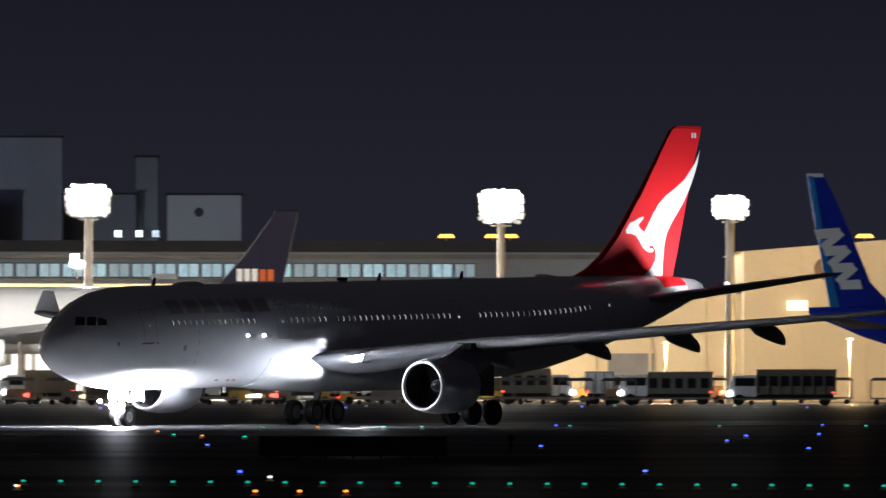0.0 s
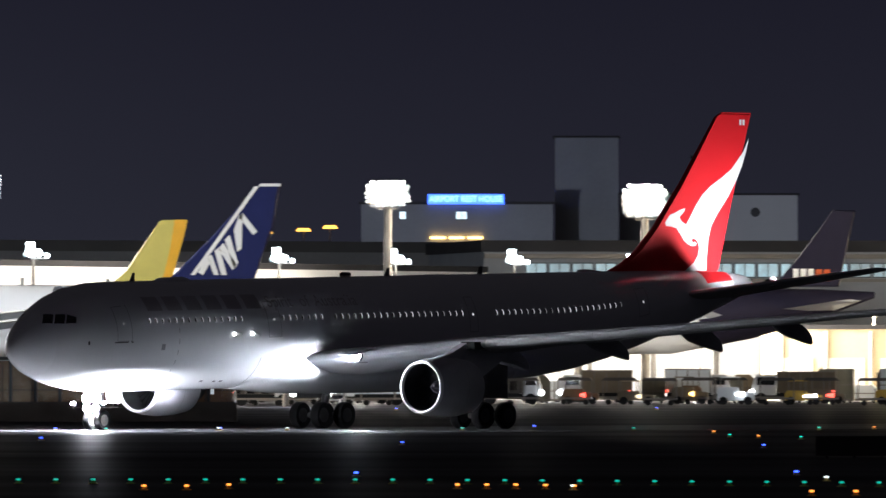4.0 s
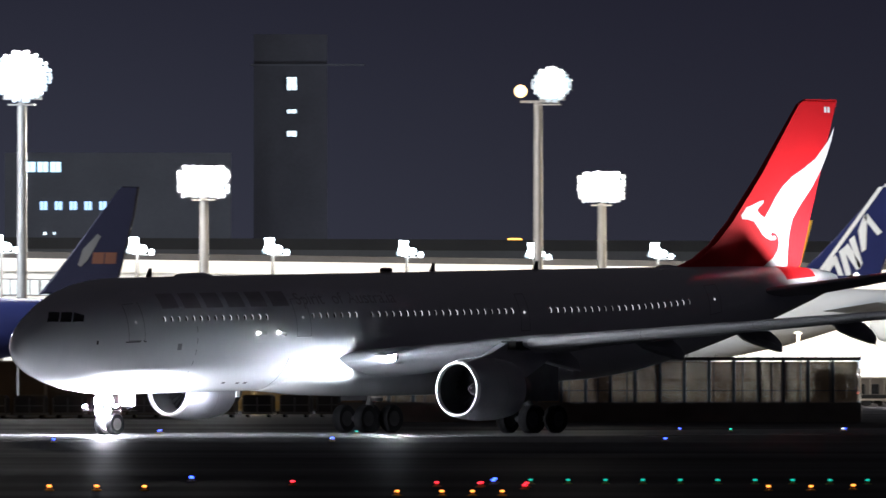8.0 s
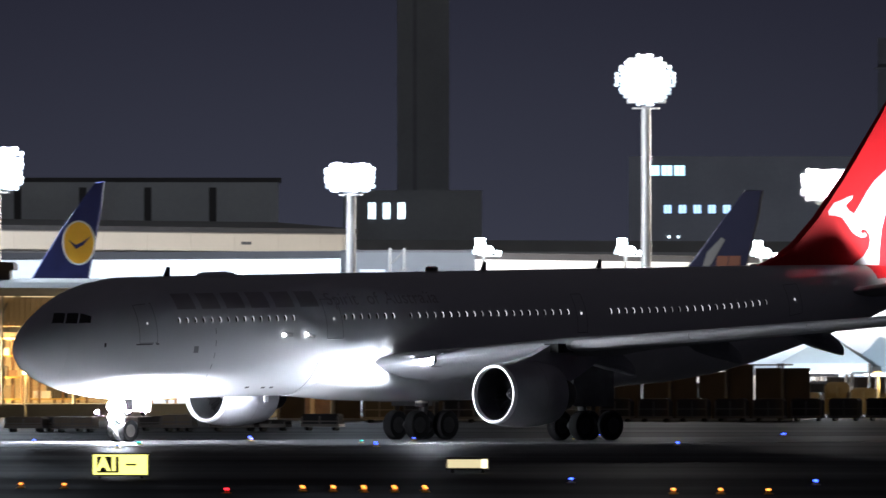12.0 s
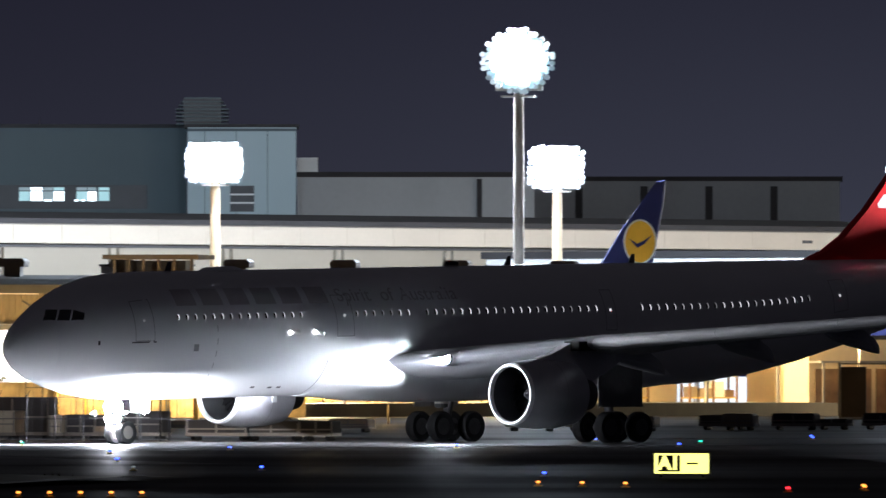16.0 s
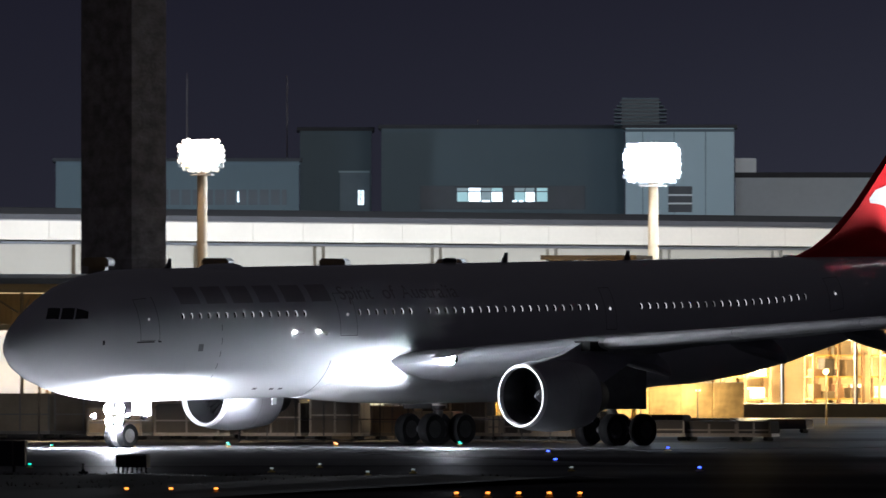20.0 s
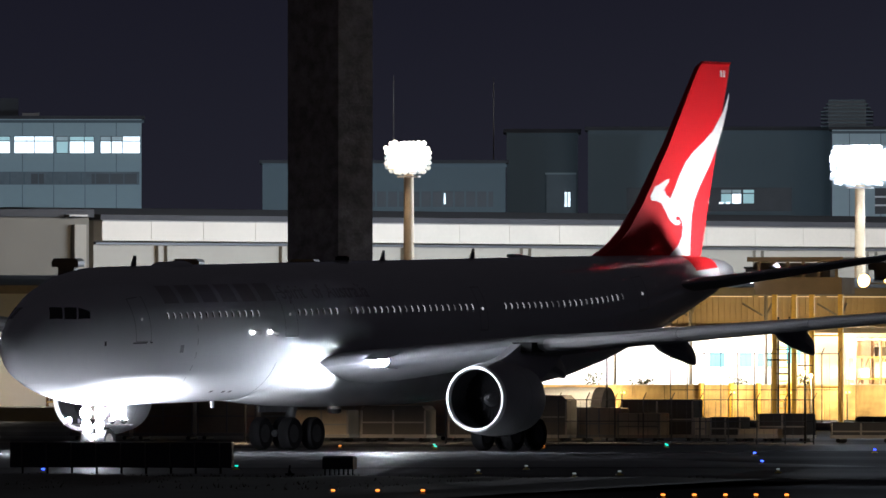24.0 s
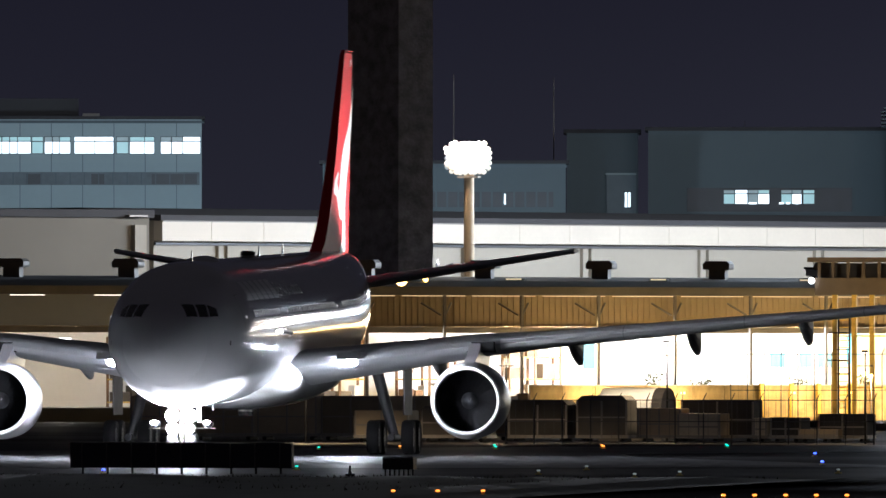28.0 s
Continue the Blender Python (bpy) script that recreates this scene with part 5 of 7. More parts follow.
for k in range(15):
    part("ladder_rung", B(-g(24), -g(4), -.19, -.11, .5 + k * .42, .56 + k * .42), YELLOW_STEEL, cab)
for x, z in ((-20, 5.6), (-22, 3.9)):
    part("ladder_stage", B(g(x) - .7, g(x) + .5, -.5, .3, z, z + .08), DARK, cab)
for z in (3.1, 4.6):
    part("hoop", tube((-g(26), -.5, z), (-g(2), -.5, z), .03, .03, 6), DARK, cab)

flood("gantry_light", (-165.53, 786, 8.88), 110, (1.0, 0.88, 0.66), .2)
# Second light and its short lamp post are added to light the gantry.
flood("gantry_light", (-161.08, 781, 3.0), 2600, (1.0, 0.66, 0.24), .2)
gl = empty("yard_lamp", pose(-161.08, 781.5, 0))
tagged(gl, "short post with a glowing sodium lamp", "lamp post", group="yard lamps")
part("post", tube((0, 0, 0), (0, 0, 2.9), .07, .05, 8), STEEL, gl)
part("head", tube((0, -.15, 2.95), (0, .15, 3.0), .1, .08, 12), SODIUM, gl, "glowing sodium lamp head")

# ---- floodlight masts ----
# Tan colour imitates warm lamplight on the western steel poles.
POLE_WARM_LIT = surface("warm_lit_pole", (0.42, 0.31, 0.19), 0.55, vary=0.15, scale=0.5, fine=5)


def mast(x, y, top, width, height, warm=False, watts=60000, nz=2, tone=(0.86, 0.95, 1.0), off=0.0):
    ob = empty("floodlight_mast", pose(x, y, 0))
    tagged(ob, "tall steel mast with a rack of blazing floodlights", "floodlight mast", group="apron floodlights")
    part("pole", tube((off, 0, 0), (off, 0, top - height / 2), .46, .36, 14), POLE_WARM_LIT if x < -160 and top < 20 else STEEL, ob, "tall steel pole", True)
    part("rack", B(-width * .32, width * .32, .1, .3, top - height * .45, top + height * .32), STEEL, ob)
    part("platform", B(min(off - .3, -width * .22), width * .22, -.5, .5, top - height / 2 - .25, top - height / 2 - .13), STEEL, ob)
    # lens grid sized to the glare; its dim rim imitates the halo
    round_head = nz != 2
    nx, nz = (14, 14) if round_head else (max(9, round(width / .34)), max(7, round(height / .34)))
    w, h = width / nx, height / nz
    r = random.Random(int(abs(x) * 10))
    first = {}
    for i in range(nx):
        for k in range(nz):
            u, v = (i - (nx - 1) / 2) / ((nx - 1) / 2), (k - (nz - 1) / 2) / ((nz - 1) / 2)
            reach = math.hypot(u, v) if round_head else (abs(u) ** 4 + abs(v) ** 4) ** .25
            if reach > (1.04 if round_head else 1.12):
                continue
            m = FLOOD_HALO_FAINT if reach > (.93 if round_head else .98) else FLOOD_HALO if reach > (.78 if round_head else .8) else FLOOD_COOL
            if warm and k < 2 and i < nx * .7 and .7 < reach < 1.0:
                m = FLOOD_WARM
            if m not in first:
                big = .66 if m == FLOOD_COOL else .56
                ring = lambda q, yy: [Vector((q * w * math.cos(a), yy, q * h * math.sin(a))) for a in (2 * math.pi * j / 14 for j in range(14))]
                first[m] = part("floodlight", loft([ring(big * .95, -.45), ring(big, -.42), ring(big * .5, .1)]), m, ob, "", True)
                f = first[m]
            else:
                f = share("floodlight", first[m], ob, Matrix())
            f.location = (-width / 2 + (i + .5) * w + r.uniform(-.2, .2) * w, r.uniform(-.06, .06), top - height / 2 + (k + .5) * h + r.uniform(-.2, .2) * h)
    flood("mast_light", (x, y - (.8 if top < 20 else .35), top + height / 2 + 1.6), watts, tone)
    return ob


EAST_MASTS = (
    (-31.36, 1150, 17.71, 3.9, 2.9, False, 26000, 2),
    (5.15, 1150, 17.2, 4.0, 3.0, False, 26000, 2),
    (23.86, 1080, 16.28, 3.0, 2.0, True, 20000, 2),
    (-54.14, 1150, 18.37, 3.9, 2.3, True, 18000, 2),
    (-85.07, 1080, 18.06, 3.9, 2.6, False, 13000, 2),
    (-87.58, 1060, 26.21, 3.3, 2.9, False, 16000, 6))
WEST_MASTS = (
    (-111.85, 1020, 17.74, 4.1, 2.5, False, 32000, 2),
    (-123.84, 1000, 25.63, 4.7, 4.0, False, 50000, 6),
    (-143.28, 975, 17.73, 3.8, 2.2, True, 42000, 2),
    (-165.56, 930, 25.56, 5.4, 4.8, False, 75000, 6),
    (-167.97, 960, 18.25, 4.3, 3.2, False, 58000, 2),
    (-191.09, 945, 18.43, 4.3, 2.9, False, 70000, 2),
    (-220.7, 925, 18.81, 3.5, 2.4, True, 17000, 2))
for x, y, top, width, height, warm, watts, rows in EAST_MASTS + WEST_MASTS:
    ob = mast(x, y, top, width, height, warm, watts, rows, (1.0, 0.80, 0.55) if x < -200 else (1.0, 0.88, 0.68) if x > -95 else (1.0, 0.92, 0.80) if x > -130 else (0.86, 0.95, 1.0), -1.15 if y == 1060 else 0.0)
    if y == 1060:
        part("side_bracket", B(-2.6, .6, .1, .25, top - 1.5, top - 1.3), STEEL, ob)
        part("amber_lamp", tube((-2.55, -.35, top - .55), (-2.55, .2, top - .5), .52, .35, 14), glow("golden_lamp_glow", (1.0, 0.55, 0.12), 2.6), ob, "amber glowing side lamp")

def roof_lamp(x, y, top):
    """Low twin floodlight on a short pole before the terminal."""
    ob = empty("apron_lamp", pose(x, y, 0))
    tagged(ob, "short pole with a pair of dazzling apron lamps", "apron lamp", group="apron lamps")
    part("pole", tube((0, 0, 0), (0, 0, top - .5), .16, .12, 10), STEEL, ob)
    part("head", tube((-.15, -.5, top), (-.15, .1, top + .1), .50, .36, 12), FLOOD_COOL, ob, "dazzling round lamp", True)
    part("upper_head", loft([[Vector((u * q - .22, yy, top + .62 + v * q)) for u, v in ((-.36, -.3), (.36, -.3), (.36, .22), (-.36, .22))] for q, yy in ((1, -.42), (.6, .1))]), FLOOD_COOL, ob, "small lamp above")
    # dim bluish head imitates the halo of the other lamps
    part("halo_head", tube((-.62, -.45, top - .22), (-.6, .1, top - .2), .24, .18, 10), FLOOD_HALO, ob, "bluish disc imitating the lamps' halo", True)
    part("mid_head", tube((.5, -.45, top - .1), (.5, .1, top - .06), .34, .24, 10), FLOOD_COOL, ob, "second dazzling lamp", True)
    part("side_head", tube((1.2, -.4, top - .33), (1.2, .1, top - .3), .22, .16, 10), FLOOD_COOL, ob, "small third lamp", True)
    part("arm", B(-.2, 1.4, .1, .2, top - .6, top - .5), STEEL, ob)


for x, y, top in ((-136.53, 1000, 12.55), (-127.94, 1020, 12.71), (-119.44, 1040, 12.7), (-110.55, 1060, 12.82),
                  (-101.39, 1080, 12.79), (-92.33, 1100, 12.76), (-83.37, 1120, 12.97), (-64.32, 1160, 12.84),
                  (-54.83, 1180, 12.9), (-44.79, 1200, 13.0), (-33.77, 1200, 12.58)):
    roof_lamp(x, y, top)
for x, y, top in ((-96.12, 1700, 20.43), (-91.07, 1700, 20.72), (-87.59, 1700, 21.09), (0.39, 1500, 17.96), (5.74, 1500, 17.96), (7.7, 1500, 17.96), (45.42, 1400, 17.01), (-128.27, 1500, 17.62)):
    ob = empty("street_lamp", pose(x, y, 0))
    tagged(ob, "distant amber street lamp on a thin pole", "street lamp", group="distant street lamps")
    part("pole", tube((0, 0, 0), (0, 0, top - .2), .12, .08, 8), STEEL, ob)
    part("lamp_head", loft([[Vector((sx * 1.0, sy * .3, top - .2)) for sx, sy in ((-1, -1), (1, -1), (1, 1), (-1, 1))], [Vector((sx * .7, sy * .25, top + .2)) for sx, sy in ((-1, -1), (1, -1), (1, 1), (-1, 1))]]), AMBER, ob, "amber glowing lamp head")

# unseen lamps added behind the roofs to light the far blocks and offices
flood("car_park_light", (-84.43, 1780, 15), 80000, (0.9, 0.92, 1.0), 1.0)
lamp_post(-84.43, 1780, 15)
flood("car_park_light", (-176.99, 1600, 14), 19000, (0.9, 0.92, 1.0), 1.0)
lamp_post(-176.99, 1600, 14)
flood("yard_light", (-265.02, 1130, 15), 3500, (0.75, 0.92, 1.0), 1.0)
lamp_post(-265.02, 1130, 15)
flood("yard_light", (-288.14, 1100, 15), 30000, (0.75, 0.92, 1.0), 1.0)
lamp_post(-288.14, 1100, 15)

# warm and white working lights under the shed roof
for x, tone in ((-221.9, (1.0, 0.86, 0.66)), (-207.37, (1.0, 0.9, 0.75)), (-193.37, (0.95, 0.98, 1.0)), (-184.42, (0.95, 0.98, 1.0)), (-174.6, (0.95, 0.98, 1.0)), (-167.49, (1.0, 0.74, 0.34)), (-156.13, (1.0, 0.70, 0.28)), (-143.48, (1.0, 0.70, 0.28))):
    y = ay + (by - ay) * (x - ax) / (bx - ax)
    flood("shed_light", (x, y + 8, 5.0), 6500 if tone[2] > .9 else 1500 if tone[2] > .5 else 19000 if x < -160 else 13000 if x < -150 else 2500, tone, .5)
for x in (-195.98, -192.13, -178.72, -165.71, -151.43):
    y = ay + (by - ay) * (x - ax) / (bx - ax)
    flood("sodium_light", (x, y + 2.5, 4.9), 3000, (1.0, 0.66, 0.25), .4)
# The last of these lamps is an addition with no known source.
for x, y, w in ((-141.03, 748, 1800), (-134.03, 776, 1500), (-151.79, 734, 1500)):
    flood("yard_sodium", (x, y, 3.4), w, (1.0, 0.6, 0.16), .4)
    yl = empty("yard_lamp", pose(x, y + .6, 0))
    tagged(yl, "short post with a glowing sodium lamp", "lamp post", group="yard lamps")
    part("post", tube((0, 0, 0), (0, 0, 3.2), .07, .05, 8), STEEL, yl)
    part("head", tube((0, -.2, 3.1), (0, .2, 3.2), .14, .1, 12), SODIUM, yl, "glowing sodium lamp head")
# lamps added to light the hangar, the apron and the parked jets
flood("hangar_light", (18.6, 1085, 4.5), 14000, (1.0, 0.66, 0.26), .5)
lamp_post(18.6, 1085, 4.5)
flood("hangar_light", (33.63, 1075, 4.8), 16000, (1.0, 0.66, 0.26), .5)
lamp_post(33.63, 1075, 4.8)
flood("apron_light", (-26.7, 1160, 7.0), 27000, (1.0, 0.88, 0.68), .5)
lamp_post(-26.7, 1160, 7.0)
flood("apron_light", (-39.22, 1158, 7.0), 27000, (1.0, 0.88, 0.70), .5)
lamp_post(-39.22, 1158, 7.0)
flood("apron_light", (-51.23, 1156, 7.0), 20000, (1.0, 0.88, 0.68), .5)
lamp_post(-51.23, 1156, 7.0)
for x in (-40.0, -54.0):
    flood("apron_light", (x, 1092, 6.5), 14000, (1.0, 0.9, 0.72), .5)
    lamp_post(x, 1092, 6.5)
flood("apron_light", (-64.0, 1006, 5.2), 6500, (1.0, 0.80, 0.52), .5)
lamp_post(-64.0, 1006, 5.2)
flood("apron_light", (-11.2, 1160, 7.0), 16000, (1.0, 0.78, 0.45), .5)
lamp_post(-11.2, 1160, 7.0)

# ---- parked aircraft ----
def parked_jet(place, outline, fin_material, label, nose, body_top, radius, length, body=WHITE, rear=None):
    """nose: +1 or -1, the way along x in which the aircraft points; outline: the fin in world (x, z)."""
    x0, y0 = place
    ob = empty("parked_airliner", pose(x0, y0, 0))
    tagged(ob, label, "airliner", group="parked airliners")
    pts = [(x - x0, z) for x, z in outline]
    cx, cz = sum(p[0] for p in pts) / len(pts), sum(p[1] for p in pts) / len(pts)
    inner = [(cx + (x - cx) * .94, cz + (z - cz) * .97) for x, z in pts]
    fin = part("fin", loft([[Vector((x, -.28, z)) for x, z in inner], [Vector((x, -.06, z)) for x, z in pts], [Vector((x, .06, z)) for x, z in pts], [Vector((x, .28, z)) for x, z in inner]]), fin_material, ob)
    ring = lambda xx, r, z: [Vector((nose * xx, r * math.cos(a), z + r * math.sin(a))) for a in (2 * math.pi * i / 28 for i in range(28))]
    c = body_top - radius
    part("fuselage", loft([ring(-4.5, .25, body_top - .7), ring(0, radius * .42, body_top - radius * .5), ring(6, radius * .75, c + radius * .22), ring(13, radius, c), ring(length - 7, radius, c), ring(length - 3.5, radius * .85, c - .1), ring(length - 1, radius * .45, c - .3), ring(length - .2, .1, c - .4)]), body, ob, "", True)
    if rear:
        part("rear_paint", loft([ring(-4.55, .26, body_top - .7), ring(0, radius * .425, body_top - radius * .5), ring(6, radius * .756, c + radius * .22), ring(10.5, radius * .92, c + radius * .08)]), rear, ob, "dark painted rear fuselage", True)
    sw = nose * 1
    for s in (1, -1):
        yy = lambda a, b, z: [Vector((sw * (length * .42 + u), s * b, z + v)) for u, v in ((-a, -.1), (0, -.35), (a, 0), (0, .25))]
        part("wing", loft([yy(4.5, radius * .8, c - radius * .6), yy(2.6, 12, c - radius * .6 + .9), [Vector((p.x - sw * 12, p.y, p.z)) for p in yy(1.0, 27, c - radius * .6 + 2.2)]]), GREY_WING, ob)
        hh = lambda a, b, z: [Vector((nose * (1.5 + u), s * b, z + v)) for u, v in ((-a, 0), (0, -.12), (a, 0), (0, .12))]
        part("tailplane", loft([hh(2.6, .6, c + radius * .3), [Vector((p.x - nose * 4, p.y, p.z)) for p in hh(1.0, 9.0, c + radius * .3 + .8)]]), GREY_WING, ob)
        r = 1.35
        er = lambda xx, rr: [Vector((nose * (length * .42 + xx), s * 9.3 + rr * math.cos(a), c - radius * .6 - 1.0 + rr * math.sin(a))) for a in (2 * math.pi * i / 20 for i in range(20))]
        part("nacelle", loft([er(6.2, r * .9), er(6, r), er(3, r * 1.05), er(1.2, r * .8), er(1.2, .3)]), body, ob, "", True)
        part("main_gear", B(sw * length * .42 - .9, sw * length * .42 + .9, s * 5 - .5, s * 5 + .5, 0, 1.2), DARK, ob)
        part("gear_leg", tube((sw * length * .42, s * 5, 1.1), (sw * length * .42, s * 4.6, c - radius * .4), .2), STEEL, ob)
    part("nose_gear", tube((nose * (length - 6), 0, 0), (nose * (length - 6), 0, c - radius + .1), .3, .15), STEEL, ob)
    return ob, fin


def fin_paint(ob, fin, outlines, material, label, y=-.30):
    for o in outlines:
        bm = bmesh.new()
        f = bm.faces.new([bm.verts.new((x - ob.location.x, y, z)) for x, z in o])
        bmesh.ops.triangulate(bm, faces=[f])
        part("fin_marking", bm, material, fin, label)


INDIGO = surface("indigo_paint", (0.030, 0.034, 0.12), 0.6, vary=0.1)
NAVY = surface("navy_paint", (0.013, 0.018, 0.085), 0.6, vary=0.1)
ROYAL = surface("royal_blue_paint", (0.012, 0.03, 0.42), 0.35, vary=0.1)
SKY = surface("sky_blue_paint", (0.03, 0.22, 0.62), 0.35, vary=0.1)
LEMON = surface("lemon_paint", (0.56, 0.48, 0.11), 0.4, vary=0.1)
PURPLE = surface("dark_purple_paint", (0.020, 0.018, 0.036), 0.65, vary=0.1)
ORANGE = surface("orange_decal", (0.60, 0.12, 0.03), 0.4)
for m in (PURPLE, INDIGO, NAVY):
    m.node_tree.nodes["Principled BSDF"].inputs["Specular IOR Level"].default_value = 0.15
# Dimmer copy of the orange decal, for a fin in shade.
SHADED_ORANGE = surface("shaded_orange_decal", (0.16, 0.05, 0.02), 0.6)
GOLD = surface("golden_decal", (0.80, 0.42, 0.02), 0.4)

j1, fn = parked_jet((-15.29, 1120), [(-19.43, 9.93), (-16.75, 13.24), (-14.46, 16.36), (-14.22, 16.55), (-12.42, 16.5), (-12.52, 15.97), (-13.83, 9.93)], PURPLE, "parked freighter with a dark purple fin and pale lettering bars", -1, 9.93, 2.9, 50, WHITE, PURPLE)
for k in range(3):
    fin_paint(j1, fn, [[(x + k * 0.64, z) for x, z in [(-17.76, 11.48), (-17.27, 11.48), (-17.27, 10.41), (-17.76, 10.41)]]], FIN_WHITE, "white bar of a fin wordmark")
for k in range(2):
    fin_paint(j1, fn, [[(x + k * 0.69, z) for x, z in [(-15.81, 11.43), (-15.28, 11.43), (-15.28, 10.41), (-15.81, 10.41)]]], ORANGE, "orange bar of a fin wordmark")

for a0, a1, tone in ((-51.05, -50.0, PURPLE), (-49.7, -48.65, PURPLE), (-48.3, -45.9, ORANGE)):
    zc = 9.93 - 2.9
    arcs = [[Vector((xx - j1.location.x, -2.93 * math.cos(a), zc + 2.93 * math.sin(a))) for a in (-.9, -.65, -.4, -.15, .08)] for xx in (a0, a1)]
    bm = bmesh.new()
    vs = [[bm.verts.new(p) for p in r] for r in arcs]
    for k in range(4):
        bm.faces.new((vs[0][k], vs[1][k], vs[1][k + 1], vs[0][k + 1]))
    part("side_marking", bm, tone, j1, "bar of the company wordmark on the side")

j2, fn = parked_jet((33.74, 1040), [(29.08, 18.48), (30.35, 18.52), (31.25, 16.85), (32.93, 13.01), (34.2, 9.84), (35.46, 8.48), (35.46, 7.12), (31.03, 7.3), (29.94, 13.46)], ROYAL, "parked airliner with a bright blue fin and white slanting bars", 1, 8.26, 3.1, 60, ROYAL)
fin_paint(j2, fn, [[(29.19, 18.33), (29.64, 18.33), (30.64, 12.54), (31.81, 7.35), (31.04, 7.35), (30.0, 13.45)]], SKY, "lighter blue leading band")
fin_paint(j2, fn, [[(29.1, 18.55), (30.37, 18.55), (30.46, 18.24), (29.19, 18.24)]], FIN_WHITE, "pale fin tip")
for k, o in enumerate([[(29.72, 14.03), (29.9, 13.58), (31.89, 13.76), (31.71, 14.21)], [(30.31, 12.77), (30.49, 12.36), (31.94, 13.62), (31.75, 14.08)], [(30.35, 12.68), (30.53, 12.22), (32.43, 12.4), (32.25, 12.81)], [(30.9, 11.41), (31.08, 11.0), (32.48, 12.27), (32.3, 12.68)], [(30.99, 11.32), (31.17, 10.91), (32.98, 11.0), (32.79, 11.41)], [(31.53, 10.06), (31.71, 9.65), (33.02, 10.87), (32.84, 11.28)], [(31.62, 9.97), (31.8, 9.56), (33.52, 9.6), (33.34, 10.06)]]):
    o = [o[0], (o[1][0] + .05, o[1][1] - .3), (o[2][0] + .05, o[2][1] - .3), o[3]] if k % 2 == 0 else [(o[0][0] - .2, o[0][1]), (o[1][0] + .1, o[1][1]), (o[2][0] + .2, o[2][1]), (o[3][0] - .1, o[3][1])]
    fin_paint(j2, fn, [o], FIN_WHITE, "white slanting wordmark bar", -.32 - .006 * k)

j3, fn = parked_jet((-60.84, 1040), [(-66.74, 9.85), (-63.11, 13.47), (-59.34, 17.64), (-59.12, 17.82), (-57.58, 17.82), (-58.12, 14.37), (-59.75, 9.85)], NAVY, "parked airliner with a navy fin and pale slanting bars", -1, 9.62, 3.1, 60)
fin_paint(j3, fn, [[(-64.77, 10.43), (-59.65, 17.53), (-59.29, 17.53), (-64.41, 10.43)], [(-59.15, 17.76), (-57.52, 17.76), (-57.52, 17.53), (-59.33, 17.53)]], CREAM, "pale leading edge stripe")
fin_paint(j3, fn, [[(-64.2, 10.65), (-63.43, 11.87), (-63.12, 11.56), (-63.75, 10.43)], [(-63.43, 11.87), (-63.07, 12.06), (-62.48, 10.43), (-62.89, 10.43)], [(-62.84, 12.37), (-62.44, 12.69), (-61.85, 10.43), (-62.3, 10.43)], [(-62.57, 12.55), (-62.12, 13.0), (-61.03, 11.19), (-61.39, 10.83)], [(-62.03, 13.28), (-61.62, 13.64), (-60.94, 11.38), (-61.3, 11.01)], [(-61.3, 14.0), (-60.9, 15.18), (-60.58, 15.36), (-60.67, 12.55), (-61.03, 12.28)], [(-60.9, 15.08), (-60.58, 15.4), (-59.4, 13.91), (-59.76, 13.64)]], CREAM, "pale slanting wordmark bar", -.32)

j4, fn = parked_jet((-68.17, 1055), [(-72.54, 9.48), (-71.02, 10.86), (-68.26, 14.86), (-68.03, 15.0), (-66.0, 15.04), (-66.32, 13.62), (-67.43, 9.48)], LEMON, "parked airliner with a lemon yellow fin", -1, 9.39, 2.5, 46)
fin_paint(j4, fn, [[(-67.0, 15.03), (-65.94, 15.03), (-66.26, 13.61), (-67.36, 9.7), (-68.1, 9.7), (-67.36, 12.69)]], GOLD, "deeper yellow rudder")

j5, fn = parked_jet((-114.19, 965), [(-118.23, 8.58), (-115.68, 11.75), (-112.19, 16.43), (-111.93, 16.64), (-110.66, 16.6), (-111.0, 14.49), (-112.49, 8.58)], PURPLE, "parked freighter with a dark indigo fin", -1, 8.37, 2.9, 50, INDIGO)
# fin marks dimmed in colour to imitate shade
fin_paint(j5, fn, [[(-115.26, 10.77), (-114.88, 11.95), (-113.77, 13.09), (-113.52, 12.88), (-114.54, 11.11), (-115.05, 10.6)]], STEEL, "white slanting flash greyed for shade")
for k in range(2):
    fin_paint(j5, fn, [[(x + k * 0.93, z) for x, z in [(-114.11, 11.7), (-113.26, 11.69), (-113.35, 10.85), (-114.2, 10.85)]]], SHADED_ORANGE, "orange wordmark bar dimmed for shade")

j6, fn = parked_jet((-156.05, 925), [(-159.36, 9.63), (-157.09, 13.3), (-154.73, 16.48), (-154.48, 16.72), (-153.9, 16.8), (-154.07, 14.93), (-155.06, 9.63)], INDIGO, "parked airliner with a navy fin and a golden disc", -1, 9.55, 2.8, 55)
dc = [(-155.72, 12.35)][0]
fin_paint(j6, fn, [[(dc[0] + 1.22 * math.cos(a), dc[1] + 1.62 * math.sin(a)) for a in (2 * math.pi * i / 28 for i in range(28))]], FIN_WHITE, "pale disc rim")
fin_paint(j6, fn, [[(dc[0] + 1.1 * math.cos(a), dc[1] + 1.5 * math.sin(a)) for a in (2 * math.pi * i / 28 for i in range(28))]], GOLD, "golden disc", -.32)
fin_paint(j6, fn, [[(dc[0] + u, dc[1] + v) for u, v in ((-.8, .25), (-.2, -.15), (.3, .1), (.9, .5), (.35, -.15), (-.2, -.45))]], INDIGO, "dark curved emblem bar", -.34)

